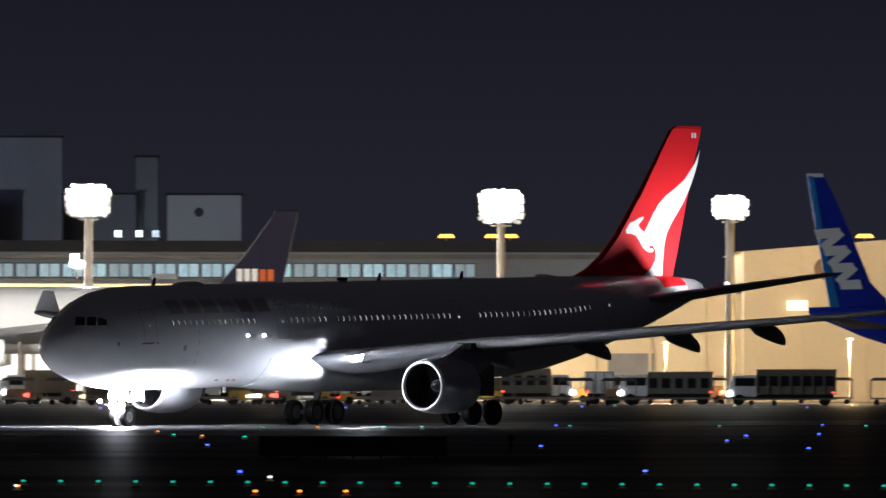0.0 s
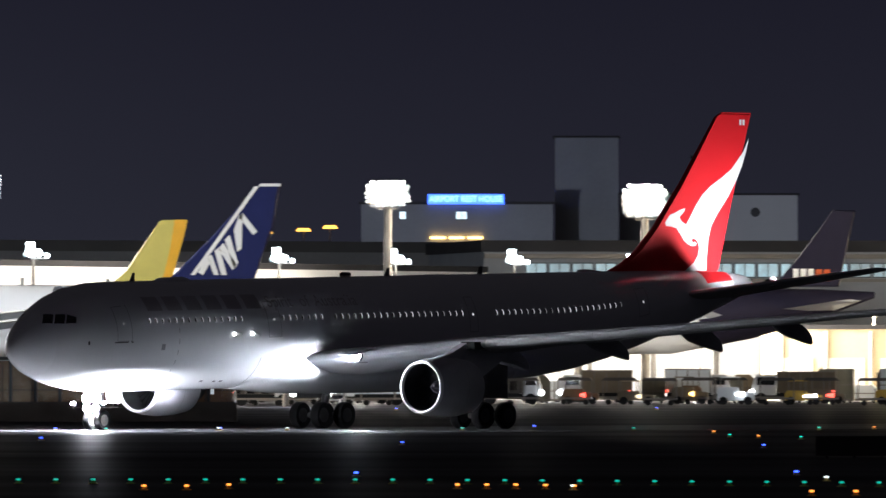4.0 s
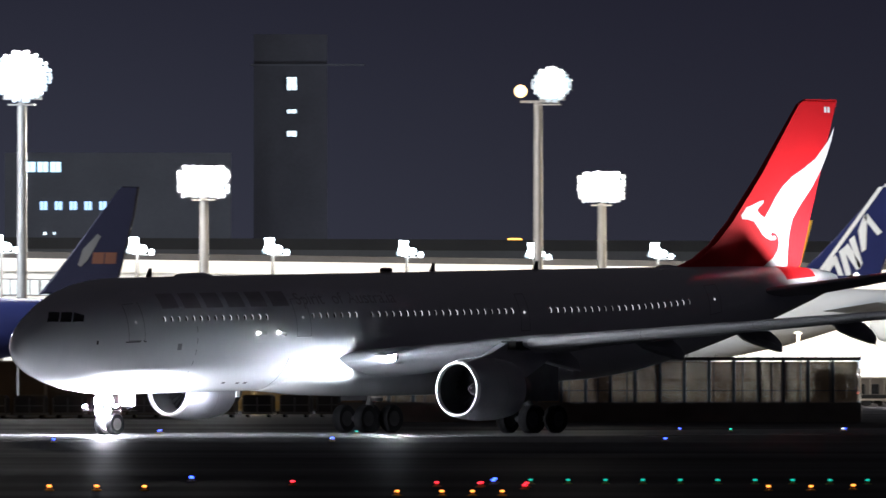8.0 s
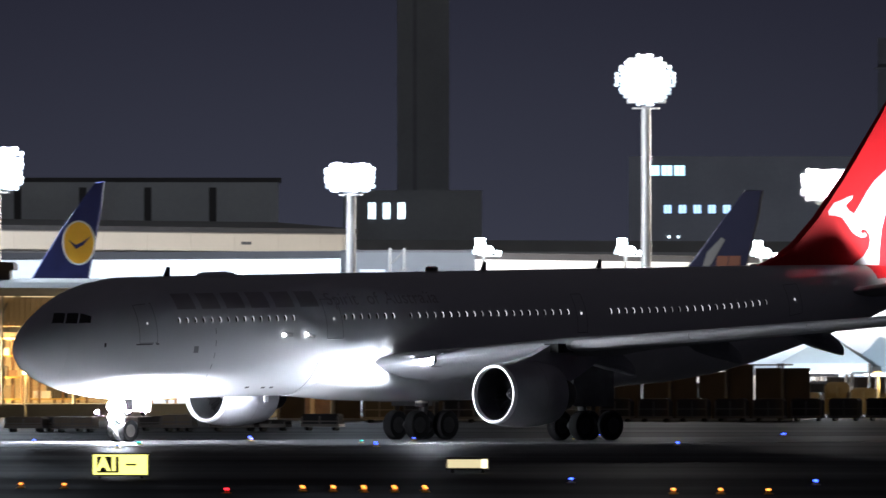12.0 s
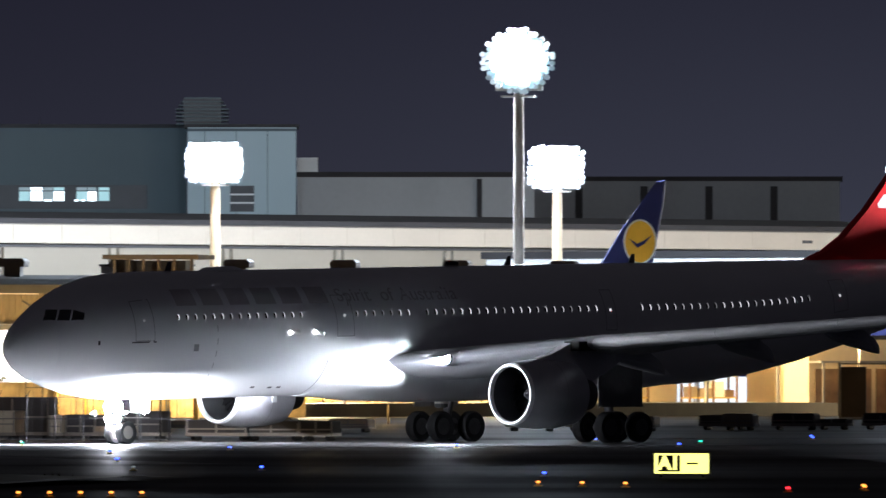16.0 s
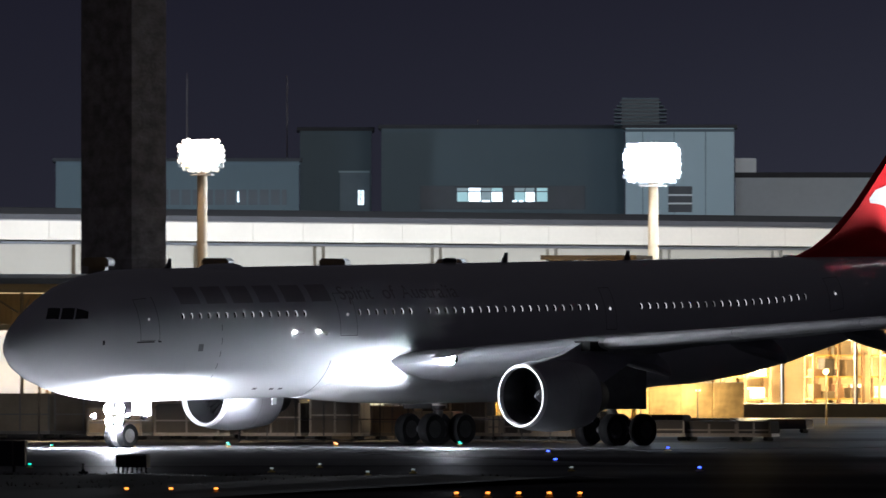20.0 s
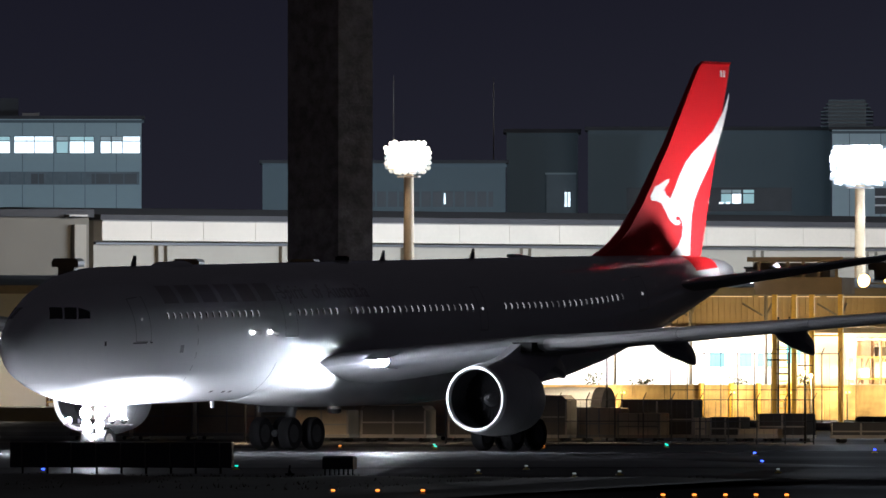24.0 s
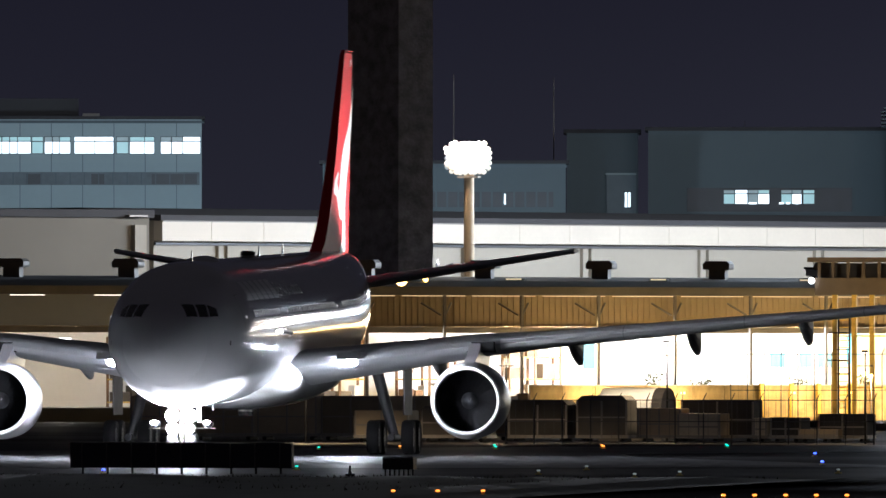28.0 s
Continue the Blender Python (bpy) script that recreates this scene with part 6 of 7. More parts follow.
j8, fn = parked_jet((-88.05, 1000), [(-89.19, 5.91), (-88.23, 7.87), (-87.61, 9.4), (-87.44, 9.57), (-86.74, 9.57), (-86.91, 8.53), (-87.7, 5.91)], NAVY, "small parked airliner with a navy and white fin", -1, 6.13, 1.75, 32)
fin_paint(j8, fn, [[(-88.58, 6.47), (-87.79, 7.65), (-87.53, 7.34), (-88.14, 6.21)]], FIN_WHITE, "white sweep on the fin")

# ---- ground equipment ----
def container(x, y, w, h, d, material, label="scuffed cargo container on the apron", turn=0, cut=.12):
    ob = empty("cargo_container", pose(x, y, 0, 0, 0, turn))
    tagged(ob, label, "cargo container", group="cargo containers")
    c = cut * h
    prof = [(-w / 2, .35), (w / 2, .35), (w / 2, h - c), (w / 2 - c, h), (-w / 2 + c, h), (-w / 2, h - c)]
    part("shell", loft([[Vector((u, 0, z)) for u, z in prof], [Vector((u, d, z)) for u, z in prof]]), material, ob)
    part("base", B(-w / 2 - .03, w / 2 + .03, -.03, d + .03, .2, .345), STEEL, ob)
    for u in (-w / 2 + .05, 0, w / 2 - .05):
        part("frame_post", B(u - .04, u + .04, -.05, -.004, .36, h - c), STEEL, ob)
    part("frame_rail", B(-w / 2 + .1, w / 2 - .1, -.06, -.052, h * .52, h * .52 + .07), STEEL, ob)
    for u in (-w / 2 + .3, w / 2 - .3):
        part("caster", tube((u, .2, .1), (u, d - .2, .1), .1, .1, 10), DARK, ob)
    return ob


def truck(x, y, w, h, material, label, lit=True, face=-1):
    ob = empty("service_truck", pose(x, y, 0))
    tagged(ob, label, "truck", group="apron vehicles")
    cabw = min(2.2, w * .3)
    part("cargo_box", loft([[Vector((u, yy, z)) for u, z in ((-w / 2 + (cabw if face < 0 else 0), .9), (w / 2 - (0 if face < 0 else cabw), .9), (w / 2 - (0 if face < 0 else cabw), h), (-w / 2 + (cabw if face < 0 else 0), h))] for yy in (0, 2.4)]), material, ob)
    c0 = -w / 2 if face < 0 else w / 2 - cabw
    f0, f1 = (c0 + .35, c0 + cabw - .05) if face < 0 else (c0 + .05, c0 + cabw - .35)
    cab = part("cab", loft([[Vector((c0, yy, .7)), Vector((c0 + cabw - .05, yy, .7)), Vector((c0 + cabw - .05, yy, 1.5)), Vector((f1, yy, 2.4)), Vector((f0, yy, 2.4)), Vector((c0, yy, 1.5))] for yy in (.1, 2.3)]), PALE, ob)
    part("cab_window", B(f0 + .1, f1 - .1, .06, .095, 1.55, 2.2), GLASS, cab)
    part("chassis", B(-w / 2 + .2, w / 2 - .2, .3, 2.1, .55, .88), DARK, ob)
    for u in (-w / 2 + .8, w / 2 - .9):
        part("wheel", tube((u, 0, .45), (u, .35, .45), .45, .45, 16), DARK, ob)
        part("wheel", tube((u, 2.05, .45), (u, 2.4, .45), .45, .45, 16), DARK, ob)
    if lit:
        part("lamp", tube((c0 + (.0 if face < 0 else cabw), -.06, .95), (c0 + (.0 if face < 0 else cabw), .0, .95), .24, .24, 12), TUBE, ob, "bright vehicle lamp")
    part("bumper", B(-w / 2, w / 2, -.05, .05, .45, .6), STEEL, ob)
    b0, b1 = (-w / 2 + cabw, w / 2) if face < 0 else (-w / 2, w / 2 - cabw)
    k = max(3, int((b1 - b0) / .9))
    for i in range(k + 1):
        u = b0 + .05 + (b1 - b0 - .1) * i / k
        part("box_rib", B(u - .04, u + .04, -.05, -.004, .95, h - .05), STEEL, ob)
    part("roof_rail", B(b0 - .03, b1 + .03, -.06, 2.46, h + .004, h + .09), STEEL, ob)
    part("side_skirt", B(b0 + .3, b1 - .3, -.03, .05, .62, .9), DARK, ob)
    if material in (TARP, OLIVE):
        for i in range(k):
            u = b0 + .14 + (b1 - b0 - .1) * i / k
            part("side_window", B(u, u + .62, -.03, -.004, h - 1.25, h - .45), GLASS, ob, "dark side window")
    part("marker_lamp", B(b1 - .3 if face < 0 else b0 + .1, b1 - .1 if face < 0 else b0 + .3, -.07, -.052, .98, 1.1), LENS_RED, ob, "small red marker lamp")
    return ob


def cart(x, y):
    ob = empty("baggage_cart", pose(x, y, 0))
    tagged(ob, "low baggage cart with a canopy frame", "baggage cart", group="baggage carts")
    part("deck", B(-1.4, 1.4, 0, 1.4, .45, .6), STEEL, ob)
    part("canopy", loft([[Vector((-1.45, yy, 1.95)), Vector((1.45, yy, 1.95)), Vector((1.2, yy, 2.2)), Vector((-1.2, yy, 2.2))] for yy in (-.05, 1.45)]), TARP, ob)
    for u in (-1.35, 1.35):
        for v in (.05, 1.35):
            part("post", B(u - .03, u + .03, v - .03, v + .03, .6, 1.95), STEEL, ob)
    for u in (-.9, .9):
        part("wheel", tube((u, 0, .22), (u, 1.4, .22), .22, .22, 12), DARK, ob)


def canopy_tent(x, y, w, h):
    ob = empty("canopy_tent", pose(x, y, 0))
    tagged(ob, "white peaked canvas canopy lit from within", "canopy", group="canvas canopies")
    bm = bmesh.new()
    base = [bm.verts.new(p) for p in ((-w / 2, 0, h * .62), (w / 2, 0, h * .62), (w / 2, w * .8, h * .62), (-w / 2, w * .8, h * .62))]
    midr = [bm.verts.new((v.co.x * .35, w * .4 + (v.co.y - w * .4) * .35, h * .84)) for v in base]
    top = bm.verts.new((0, w * .4, h))
    for i in range(4):
        bm.faces.new((base[i], base[(i + 1) % 4], midr[(i + 1) % 4], midr[i]))
        bm.faces.new((midr[i], midr[(i + 1) % 4], top))
    part("canvas", bm, CANVAS, ob)
    for u in (-1, 1):
        for v in (0, w * .8):
            part("post", tube((u * w / 2, v, 0), (u * w / 2, v, h * .62), .12, .12, 8), STEEL, ob)
    part("valance", B(-w / 2, w / 2, -.02, .02, h * .52, h * .62), CANVAS, ob)
    part("lamp", B(-w / 4, w / 4, w * .3, w * .32, h * .5, h * .52), TUBE, ob)


def fence(x0, x1, y, h, label, step=1.3, dense=0):
    ob = empty("mesh_fence", pose(x0, y, 0))
    tagged(ob, label, "fence")
    n = int((x1 - x0) / step)
    first = None
    for i in range(n + 1):
        if first is None:
            bm = tube((0, 0, 0), (0, 0, h), .035, .035, 6)
            tube((0, 0, h), (.18, -.15, h + .3), .03, .02, 6, bm)
            first = part("post", bm, FRAME, ob)
        else:
            share("post", first, ob, Matrix.Translation((i * step, 0, 0)))
    for z in (h * .05, h * .5, h - .05):
        part("rail", B(0, n * step, -.02, .02, z, z + .04), FRAME, ob)
    bm = bmesh.new()
    pitch, thick = (dense, dense * .955) if dense else (.45, .012)
    for k in range(int(n * step / pitch)):
        u = k * pitch
        box(bm, u, u + thick, -.01, .0, .1, h - .1)
    part("mesh_infill", bm, RUST if dense else FRAME, ob)["kind"] = "stuff"
    return ob


rnd = random.Random(11)
LENS_RED = glow("tail_lamp_glow", (1.0, 0.06, 0.03), 3)
# row of containers and shelters beyond the taxiway's bend
dY = 590
PALE_CRATE = surface("scuffed_cream_panel", (0.42, 0.36, 0.27), 0.6, vary=0.3, scale=0.8, fine=6)
for x, w, h, mat, lab in ((-137.8, 2.84, 2.0, TARP, "brown covered cargo crate behind a fence"), (-134.8, 2.45, 2.2, TARP, "dark covered cargo crate"), (-132.3, 2.12, 1.6, CARTON, "tan cargo crate with a steel frame"),
                          (-130.1, 2.05, 1.36, PALE_CRATE, "pale panelled equipment cabinet"), (-127.2, 0.65, 1.15, PALE_CRATE, "narrow pale equipment cabinet"),
                          (-126.05, 1.5, 1.18, ROOF, "dark low cargo box"), (-124.25, 1.9, .64, CARTON, "low pale cargo pallet"), (-123.3, 2.33, 1.35, ROOF, "dark low cargo box"),
                          (-141.97, 3.15, 1.7, TARP, "dark covered cargo crate"), (-145.56, 2.63, 1.5, CARTON, "tan cargo crate with a steel frame"), (-119.31, 2.87, .95, ROOF, "dark low cargo box"), (-116.85, 2.63, .9, TARP, "dark covered cargo crate"), (-114.62, 1.6, .9, ROOF, "dark low cargo box")):
    container(x, dY + rnd.uniform(0, 3), w, h, 2.0, mat, lab, 0, .12 if mat == TARP else .03)
container(-129.9, dY + 4.5, 3.5, 1.97, 2.0, ROOF, "wide dark equipment box behind a pale cabinet", 0, .03)
for k in range(6):
    container(-159.38 + k * 3.05, 604 + .4 * k, 2.95, 2.15, 2.0, CARTON, "tan panelled cargo crate beside the fence", 0, .03)
# Only the third lamp is known; the others are added to light the crates.
for x, y, z, w in ((-147.19, 584, 4.1, 3000), (-137.64, 584, 4.1, 1000), (-132.75, 596.2, 4.6, 1400), (-120.72, 584, 4.1, 1000)):
    flood("fence_lamp", (x, y, z), w, (1.0, 0.72, 0.40), .2, 150)
    fl = empty("fence_lamp", pose(x, y + .3, 0))
    tagged(fl, "thin post with a small downlight at the fence", "lamp post", group="fence lamps")
    part("post", tube((0, 0, 0), (0, 0, z + .05), .05, .04, 8), DARK, fl)
    part("cross_arm", B(-.35, .35, -.03, .03, z - .55, z - .49), DARK, fl)
    part("hood", loft([[Vector((u * .16, v * .2 - .1, z + .1)) for u, v in ((-1, -1), (1, -1), (1, 1), (-1, 1))], [Vector((u * .1, v * .12 - .1, z + .2)) for u, v in ((-1, -1), (1, -1), (1, 1), (-1, 1))]]), DARK, fl)
sh = empty("arched_shelter", pose(-135.0, 600, 0))
tagged(sh, "arched canvas equipment shelter", "shelter")
arc = lambda w, x: [Vector((x, w * math.cos(a), 1.6 + .95 * math.sin(a))) for a in (math.pi * i / 12 for i in range(13))]
part("hood", loft([arc(1.6, -1.52), arc(1.6, 1.52)]), CANVAS, sh, "pale arched hood")
part("hood_rim", loft([arc(1.64, 1.05), arc(1.64, 1.55)]), ROOF, sh, "dark hood end")
part("base", B(-1.52, 1.52, -1.5, 1.5, 0, 1.6), TARP, sh)
# goods on the dock under the sodium lamps
for k in range(13):
    x = -196.66 + k * 1.75 + rnd.uniform(-.3, .3)
    y = ay + (by - ay) * (x - ax) / (bx - ax) - 5.8 - rnd.uniform(0, 1)
    container(x, y, rnd.uniform(1.2, 1.7), rnd.choice((1.2, 1.5, 1.8, 2.1)), 1.6, rnd.choice((CARTON, CARTON, RUST, TARP)), "tan goods stacked on the dock in yellow light", rnd.uniform(-8, 8), .02)
fence(-136.18, -118.46, 578, 2.05, "wire fence before the cargo crates", 1.32)
fence(-160.89, -150.81, 740, 4.3, "tall wire fence lit from behind", 1.0)
fence(-75.39, -44.46, 760, 3.65, "tall brown slatted fence before the apron", 1.7, .13)
fx0, fx1 = -75.39, -44.63
bf = empty("braced_fence", pose(fx0, 759.6, 0))
tagged(bf, "dark braced frame and low wall along the mesh fence", "fence")
part("low_wall", B(0, fx1 - fx0, 0, .25, 0, 1.15), TARP, bf, "low dark wall")
part("top_beam", B(0, fx1 - fx0, 0, .2, 3.62, 3.8), FRAME, bf)
for k in range(int((fx1 - fx0) / 1.45)):
    part("frame_post", B(k * 1.45, k * 1.45 + .2, .02, .2, 1.16, 3.6), FRAME, bf)

SCREEN = surface("dark_screen_mesh", (0.075, 0.058, 0.045), 0.9, vary=0.45, scale=0.5, fine=7, bump=0.3)
scr = empty("blast_screen", pose(-125.17, 820, 0))
tagged(scr, "long dark slatted blast screen along the apron", "screen")
n = -48.51 - -125.17
panel = [part("panel", B(0, 1.7, 0, .12, .15, hh), SCREEN, scr) for hh in (3.35, 3.5, 3.1)]
posts = part("post", B(-.09, .09, -.14, .16, 0, 3.65), STEEL, scr)
for q in panel[1:]:
    q.location = (1.8 * (1 + panel.index(q)), 0, 0)
gap0, gap1 = -92.15 - -125.17, -45.83 - -125.17
for k in range(int(n / 1.8)):
    if gap0 < k * 1.8 < gap1:
        continue
    if k > 3:
        share("panel", panel[(k * 7 // 3) % 3], scr, Matrix.Translation((k * 1.8, (k % 2) * .06, 0)))
    if k and k % 2 == 0:
        share("post", posts, scr, Matrix.Translation((k * 1.8 - .05, 0, 0)))
part("foot_rail", B(0, gap0, -.06, 0, 0, .15), CONCRETE, scr)
part("top_rail", B(0, gap0, -.1, 0, 3.5, 3.6), STEEL, scr)

# cargo rows along the shed, dark against its lights
for u in range(62):
    x = -147.74 + u * 1.9 + rnd.uniform(-.3, .3)
    if x > -102.52:
        break
    yy = 640 + (x - -147.74) * .95 + rnd.uniform(0, 18)
    if .1868 < -x / yy < .1915 or .1800 < -x / yy < .1840:
        continue
    container(x, yy, rnd.uniform(1.6, 2.8), rnd.choice((.6, .7, .8, .9)), 1.9, rnd.choice((CARTON, TARP, TARP, ROOF)))
# Dark colour stands in for this row lying unlit.
for u in range(16):
    container(-114.32 + u * 2.15, 790 + u * 2.2, 1.95, 1.45, 1.8, TARP, "row of cargo containers on dollies, darkened as if unlit")
for k in range(7):
    container(-97.01 + k * 1.9, 872 + (k % 2), 1.75, (1.7, 2.4, 2.0)[k % 3], 1.6, CARTON, "brown cargo container in orange light")
flood("cargo_sodium", (-91.6, 866, 2.4), 300, (1.0, 0.66, 0.2), .3)
lamp_post(-91.6, 866, 2.4, SODIUM)
# small tractors and loaders working on the bright apron
for k in range(22):
    u = -560 + k * 88 + rnd.uniform(-30, 30)
    d = 1062 + rnd.uniform(-14, 40)
    tg = empty("tow_tractor", pose(d * math.tan((u - 784) / 23000), d, 0))
    tagged(tg, "small apron tractor with a glowing lamp", "tow tractor", group="apron tractors")
    h = rnd.uniform(1.1, 1.5)
    body = rnd.choice((CARTON, CANVAS, YELLOW_STEEL, RUST))
    part("body", loft([[Vector((x, y, z)) for x, z in ((-1.5, .35), (1.5, .35), (1.5, h * .7), (.4, h * .75), (.2, h), (-1.3, h), (-1.5, h * .8))] for y in (0, 1.4)]), body, tg)
    part("canopy", B(-1.25, .35, -.05, 1.45, h + .75, h + .85), body, tg)
    for x in (-1.2, .25):
        part("canopy_post", B(x - .04, x + .04, .02, .1, h - .02, h + .75), STEEL, tg)
    for x in (-1.0, 1.0):
        part("wheel", tube((x, -.05, .33), (x, .25, .33), .33, .33, 14), DARK, tg)
    part("lamp", tube((rnd.uniform(-1.2, 1.2), -.1, h * .6), (0, -.02, h * .6), .2, .1, 12), rnd.choice((TUBE, TUBE, WARMROOM, SODIUM, LENS_RED)), tg, "glowing lamp")
# loaded pallets and cargo boxes waiting on the bright apron
for k in range(26):
    u = -640 + k * 66 + rnd.uniform(-24, 24)
    d = 1088 + rnd.uniform(-12, 12)
    container(d * math.tan((u - 784) / 23000), d, rnd.uniform(1.5, 3.1), rnd.choice((1.5, 1.9, 2.4, 2.9)), 1.6, rnd.choice((CARTON, OLIVE, RUST, TARP, CANVAS)), "loaded cargo box waiting on the bright apron", rnd.uniform(-6, 6), rnd.choice((.03, .2)))
# apron vehicles under the terminal lights
for x, y, w, h, mat, lab, f in ((13.27, 1060, 3.4, 2.6, CANVAS, "white lit catering truck", 1), (18.08, 1050, 7.5, 2.6, OLIVE, "olive apron bus in shadow", -1), (26.92, 1030, 8.5, 2.8, OLIVE, "olive crew bus before the hangar", -1), (7.72, 1070, 6.0, 2.8, OLIVE, "olive service truck in shadow", 1),
                             (-1.13, 1080, 6.0, 2.4, CARTON, "pale service truck on the apron", -1), (-7.74, 1085, 5.0, 2.5, TARP, "dark service truck on the apron", 1), (-17.09, 1080, 7.0, 2.6, CARTON, "pale service truck on the apron", -1), (-25.2, 1085, 5.5, 2.8, CANVAS, "white service truck under lamps", 1),
                             (-33.54, 1080, 6.0, 2.7, CARTON, "pale service truck on the apron", -1), (-39.84, 1060, 5.0, 2.4, TARP, "dark service truck on the apron", 1), (-50.41, 1040, 6.0, 2.6, CANVAS, "white service truck under lamps", -1), (-58.46, 1030, 5.0, 2.2, TARP, "dark service truck on the apron", 1),
                             (-100.83, 930, 6.0, 2.6, CARTON, "pale service truck on the apron", -1), (-109.28, 915, 5.0, 2.2, TARP, "dark service truck on the apron", 1), (-122.61, 880, 6.0, 2.5, CARTON, "pale service truck on the apron", -1)):
    truck(x, y, w, h, mat, lab, True, f)
for i in range(34):
    u = -1000 + i * 78 + rnd.uniform(-20, 20)
    d = 1040 + rnd.uniform(-10, 25)
    cart(d * math.tan((u - 784) / 23000), d)
for x, y, w, h in ((-55.01, 1000, 8.5, 5.8), (-58.62, 1010, 6.0, 5.0), (-48.72, 1005, 7.0, 5.6), (-99.52, 905, 6.4, 5.9), (-96.05, 908, 4.4, 5.6), (-121.98, 870, 6.0, 5.2)):
    canopy_tent(x, y, w, h)
flood("canopy_light", (-52.83, 996, 4.4), 5000, (0.95, 0.97, 1.0), .4)
flood("canopy_light", (-97.58, 896, 4.2), 3000, (0.75, 0.92, 1.0), .4)
flood("canopy_light", (-121.98, 866, 3.6), 3500, (1.0, 0.8, 0.45), .4)

# ---- taxiway lights ----
LENS = {"faint white": glow("faint_white_lens_glow", (0.9, 1.0, 0.9), .15), "faint green": glow("faint_green_lens_glow", (0.03, 0.75, 0.5), .55), "blue": glow("blue_lens_glow", (0.05, 0.10, 1.0), 4.0), "green": glow("green_lens_glow", (0.03, 0.75, 0.5), 1.3), "orange": glow("orange_lens_glow", (1.0, 0.30, 0.035), 2.0), "red": glow("red_lens_glow", (1.0, 0.02, 0.03), 2.2), "white": glow("white_lens_glow", (0.9, 1.0, 0.9), 1.6)}
LIGHT = {}


def field_light(colour, x, y, size=1.0):
    if colour not in LIGHT:
        ob = empty("taxiway_light")
        tagged(ob, colour + " taxiway light glowing on its low stem", "taxiway light", group=colour + " taxiway lights")
        ring = lambda r, z: [Vector((r * math.cos(a), r * math.sin(a), z)) for a in (2 * math.pi * i / 12 for i in range(12))]
        part("base", loft([ring(.12, 0), ring(.12, .03), ring(.05, .05), ring(.045, .1)]), YELLOW_STEEL, ob)
        part("lens", loft([ring(.045, .102), ring(.062, .112), ring(.062, .142), ring(.04, .16)]), LENS[colour], ob, colour + " glowing lens", True)
        ob.location = (x, y, 0)
        LIGHT[colour] = ob
        return ob
    return copy_thing(LIGHT[colour], pose(x, y, 0))


def field_lights(colour, places):
    for x, y in places:
        field_light(colour, x, y)


field_lights("blue", [(-9.61, 530.1), (-6.28, 402.2), (-7.18, 960.6), (3.94, 523.4), (6.02, 691.9), (10.52, 983.7), (6.29, 404.2), (12.2, 559.1), (13.89, 595.8), (26.89, 960.2), (14.35, 510.1), (17.62, 609.1), (20.36, 697.6), (-42.66, 577.5), (-43.52, 937.5), (-25.01, 949.1), (-25.17, 547.4), (-24.55, 685.7), (-19.7, 397.8), (-32.53, 373.1)])
field_lights("blue", [(-68.79, 566.8), (-72.79, 643.9), (-57.84, 580.3), (-42.64, 577.5), (-48.16, 662.1), (-39.75, 662.6), (-42.13, 381.0), (-32.93, 378.3), (-94.7, 611.3), (-82.51, 569.0), (-88.37, 621.8), (-50.24, 387.4), (-80.63, 632.8), (-69.28, 570.8), (-72.3, 638.8), (-57.43, 576.2), (-42.35, 382.8)])
field_lights("blue", [(-90.61, 548.0), (-92.51, 597.7), (-80.79, 557.3), (-85.66, 603.3), (-105.85, 502.5), (-96.46, 459.2), (-105.18, 523.2), (-84.11, 423.7), (-98.61, 539.0), (-100.25, 583.1), (-90.59, 548.0), (-70.77, 402.1), (-112.03, 417.2)])
field_lights("green", [(-12.54, 604.7), (-8.96, 587.3), (-9.28, 669.2), (-5.89, 995.7), (-3.05, 674.8), (-1.09, 674.8), (13.32, 1007.9), (6.68, 686.1), (22.61, 1007.8), (14.59, 686.0), (31.72, 1007.5), (22.31, 685.8), (-45.2, 656.9), (-27.41, 663.3), (-18.67, 663.6), (-79.38, 613.4), (-62.09, 634.9), (-92.88, 567.4), (-84.92, 581.2), (-92.82, 567.5), (-127.79, 540.5), (-109.3, 432.6), (-119.77, 550.2), (-134.23, 535.1), (-130.52, 551.8), (-121.5, 557.9)])
field_lights("white", [(-36.35, 662.8), (-39.86, 662.6), (-5.1, 383.3), (-11.69, 356.4)])
field_lights("faint white", [(-96.98, 416.3), (-91.49, 413.0), (-88.29, 422.9), (-91.04, 404.3), (-99.62, 434.9)])
field_lights("orange", [(-11.04, 595.9), (-6.51, 674.8), (-4.93, 341.6), (-3.77, 341.6), (-2.55, 341.6), (-23.44, 355.8), (-22.28, 355.9), (-21.31, 359.1), (-14.99, 359.4), (-14.18, 359.4), (-13.37, 359.4), (-12.5, 357.9), (-11.66, 356.4), (-13.9, 632.8), (-43.06, 353.9), (-41.78, 354.1), (-40.48, 354.2), (-32.32, 341.5), (-31.15, 341.7), (-30.34, 341.7), (-29.56, 341.8)])
field_lights("orange", [(-54.6, 362.1), (-53.74, 362.2), (-52.89, 362.3), (-52.03, 362.4), (-51.18, 362.5), (-43.27, 355.5), (-41.97, 355.6), (-40.48, 354.2), (-54.07, 358.8), (-53.24, 359.0), (-52.16, 357.5), (-51.31, 357.6), (-50.46, 357.7), (-65.39, 370.5), (-63.85, 369.1), (-62.33, 367.6), (-73.69, 338.0), (-72.88, 338.2), (-72.08, 338.4), (-71.29, 338.6), (-70.48, 338.7), (-124.16, 545.3), (-85.13, 347.8), (-83.94, 348.1), (-82.73, 348.4), (-132.68, 543.3), (-125.94, 552.8)])
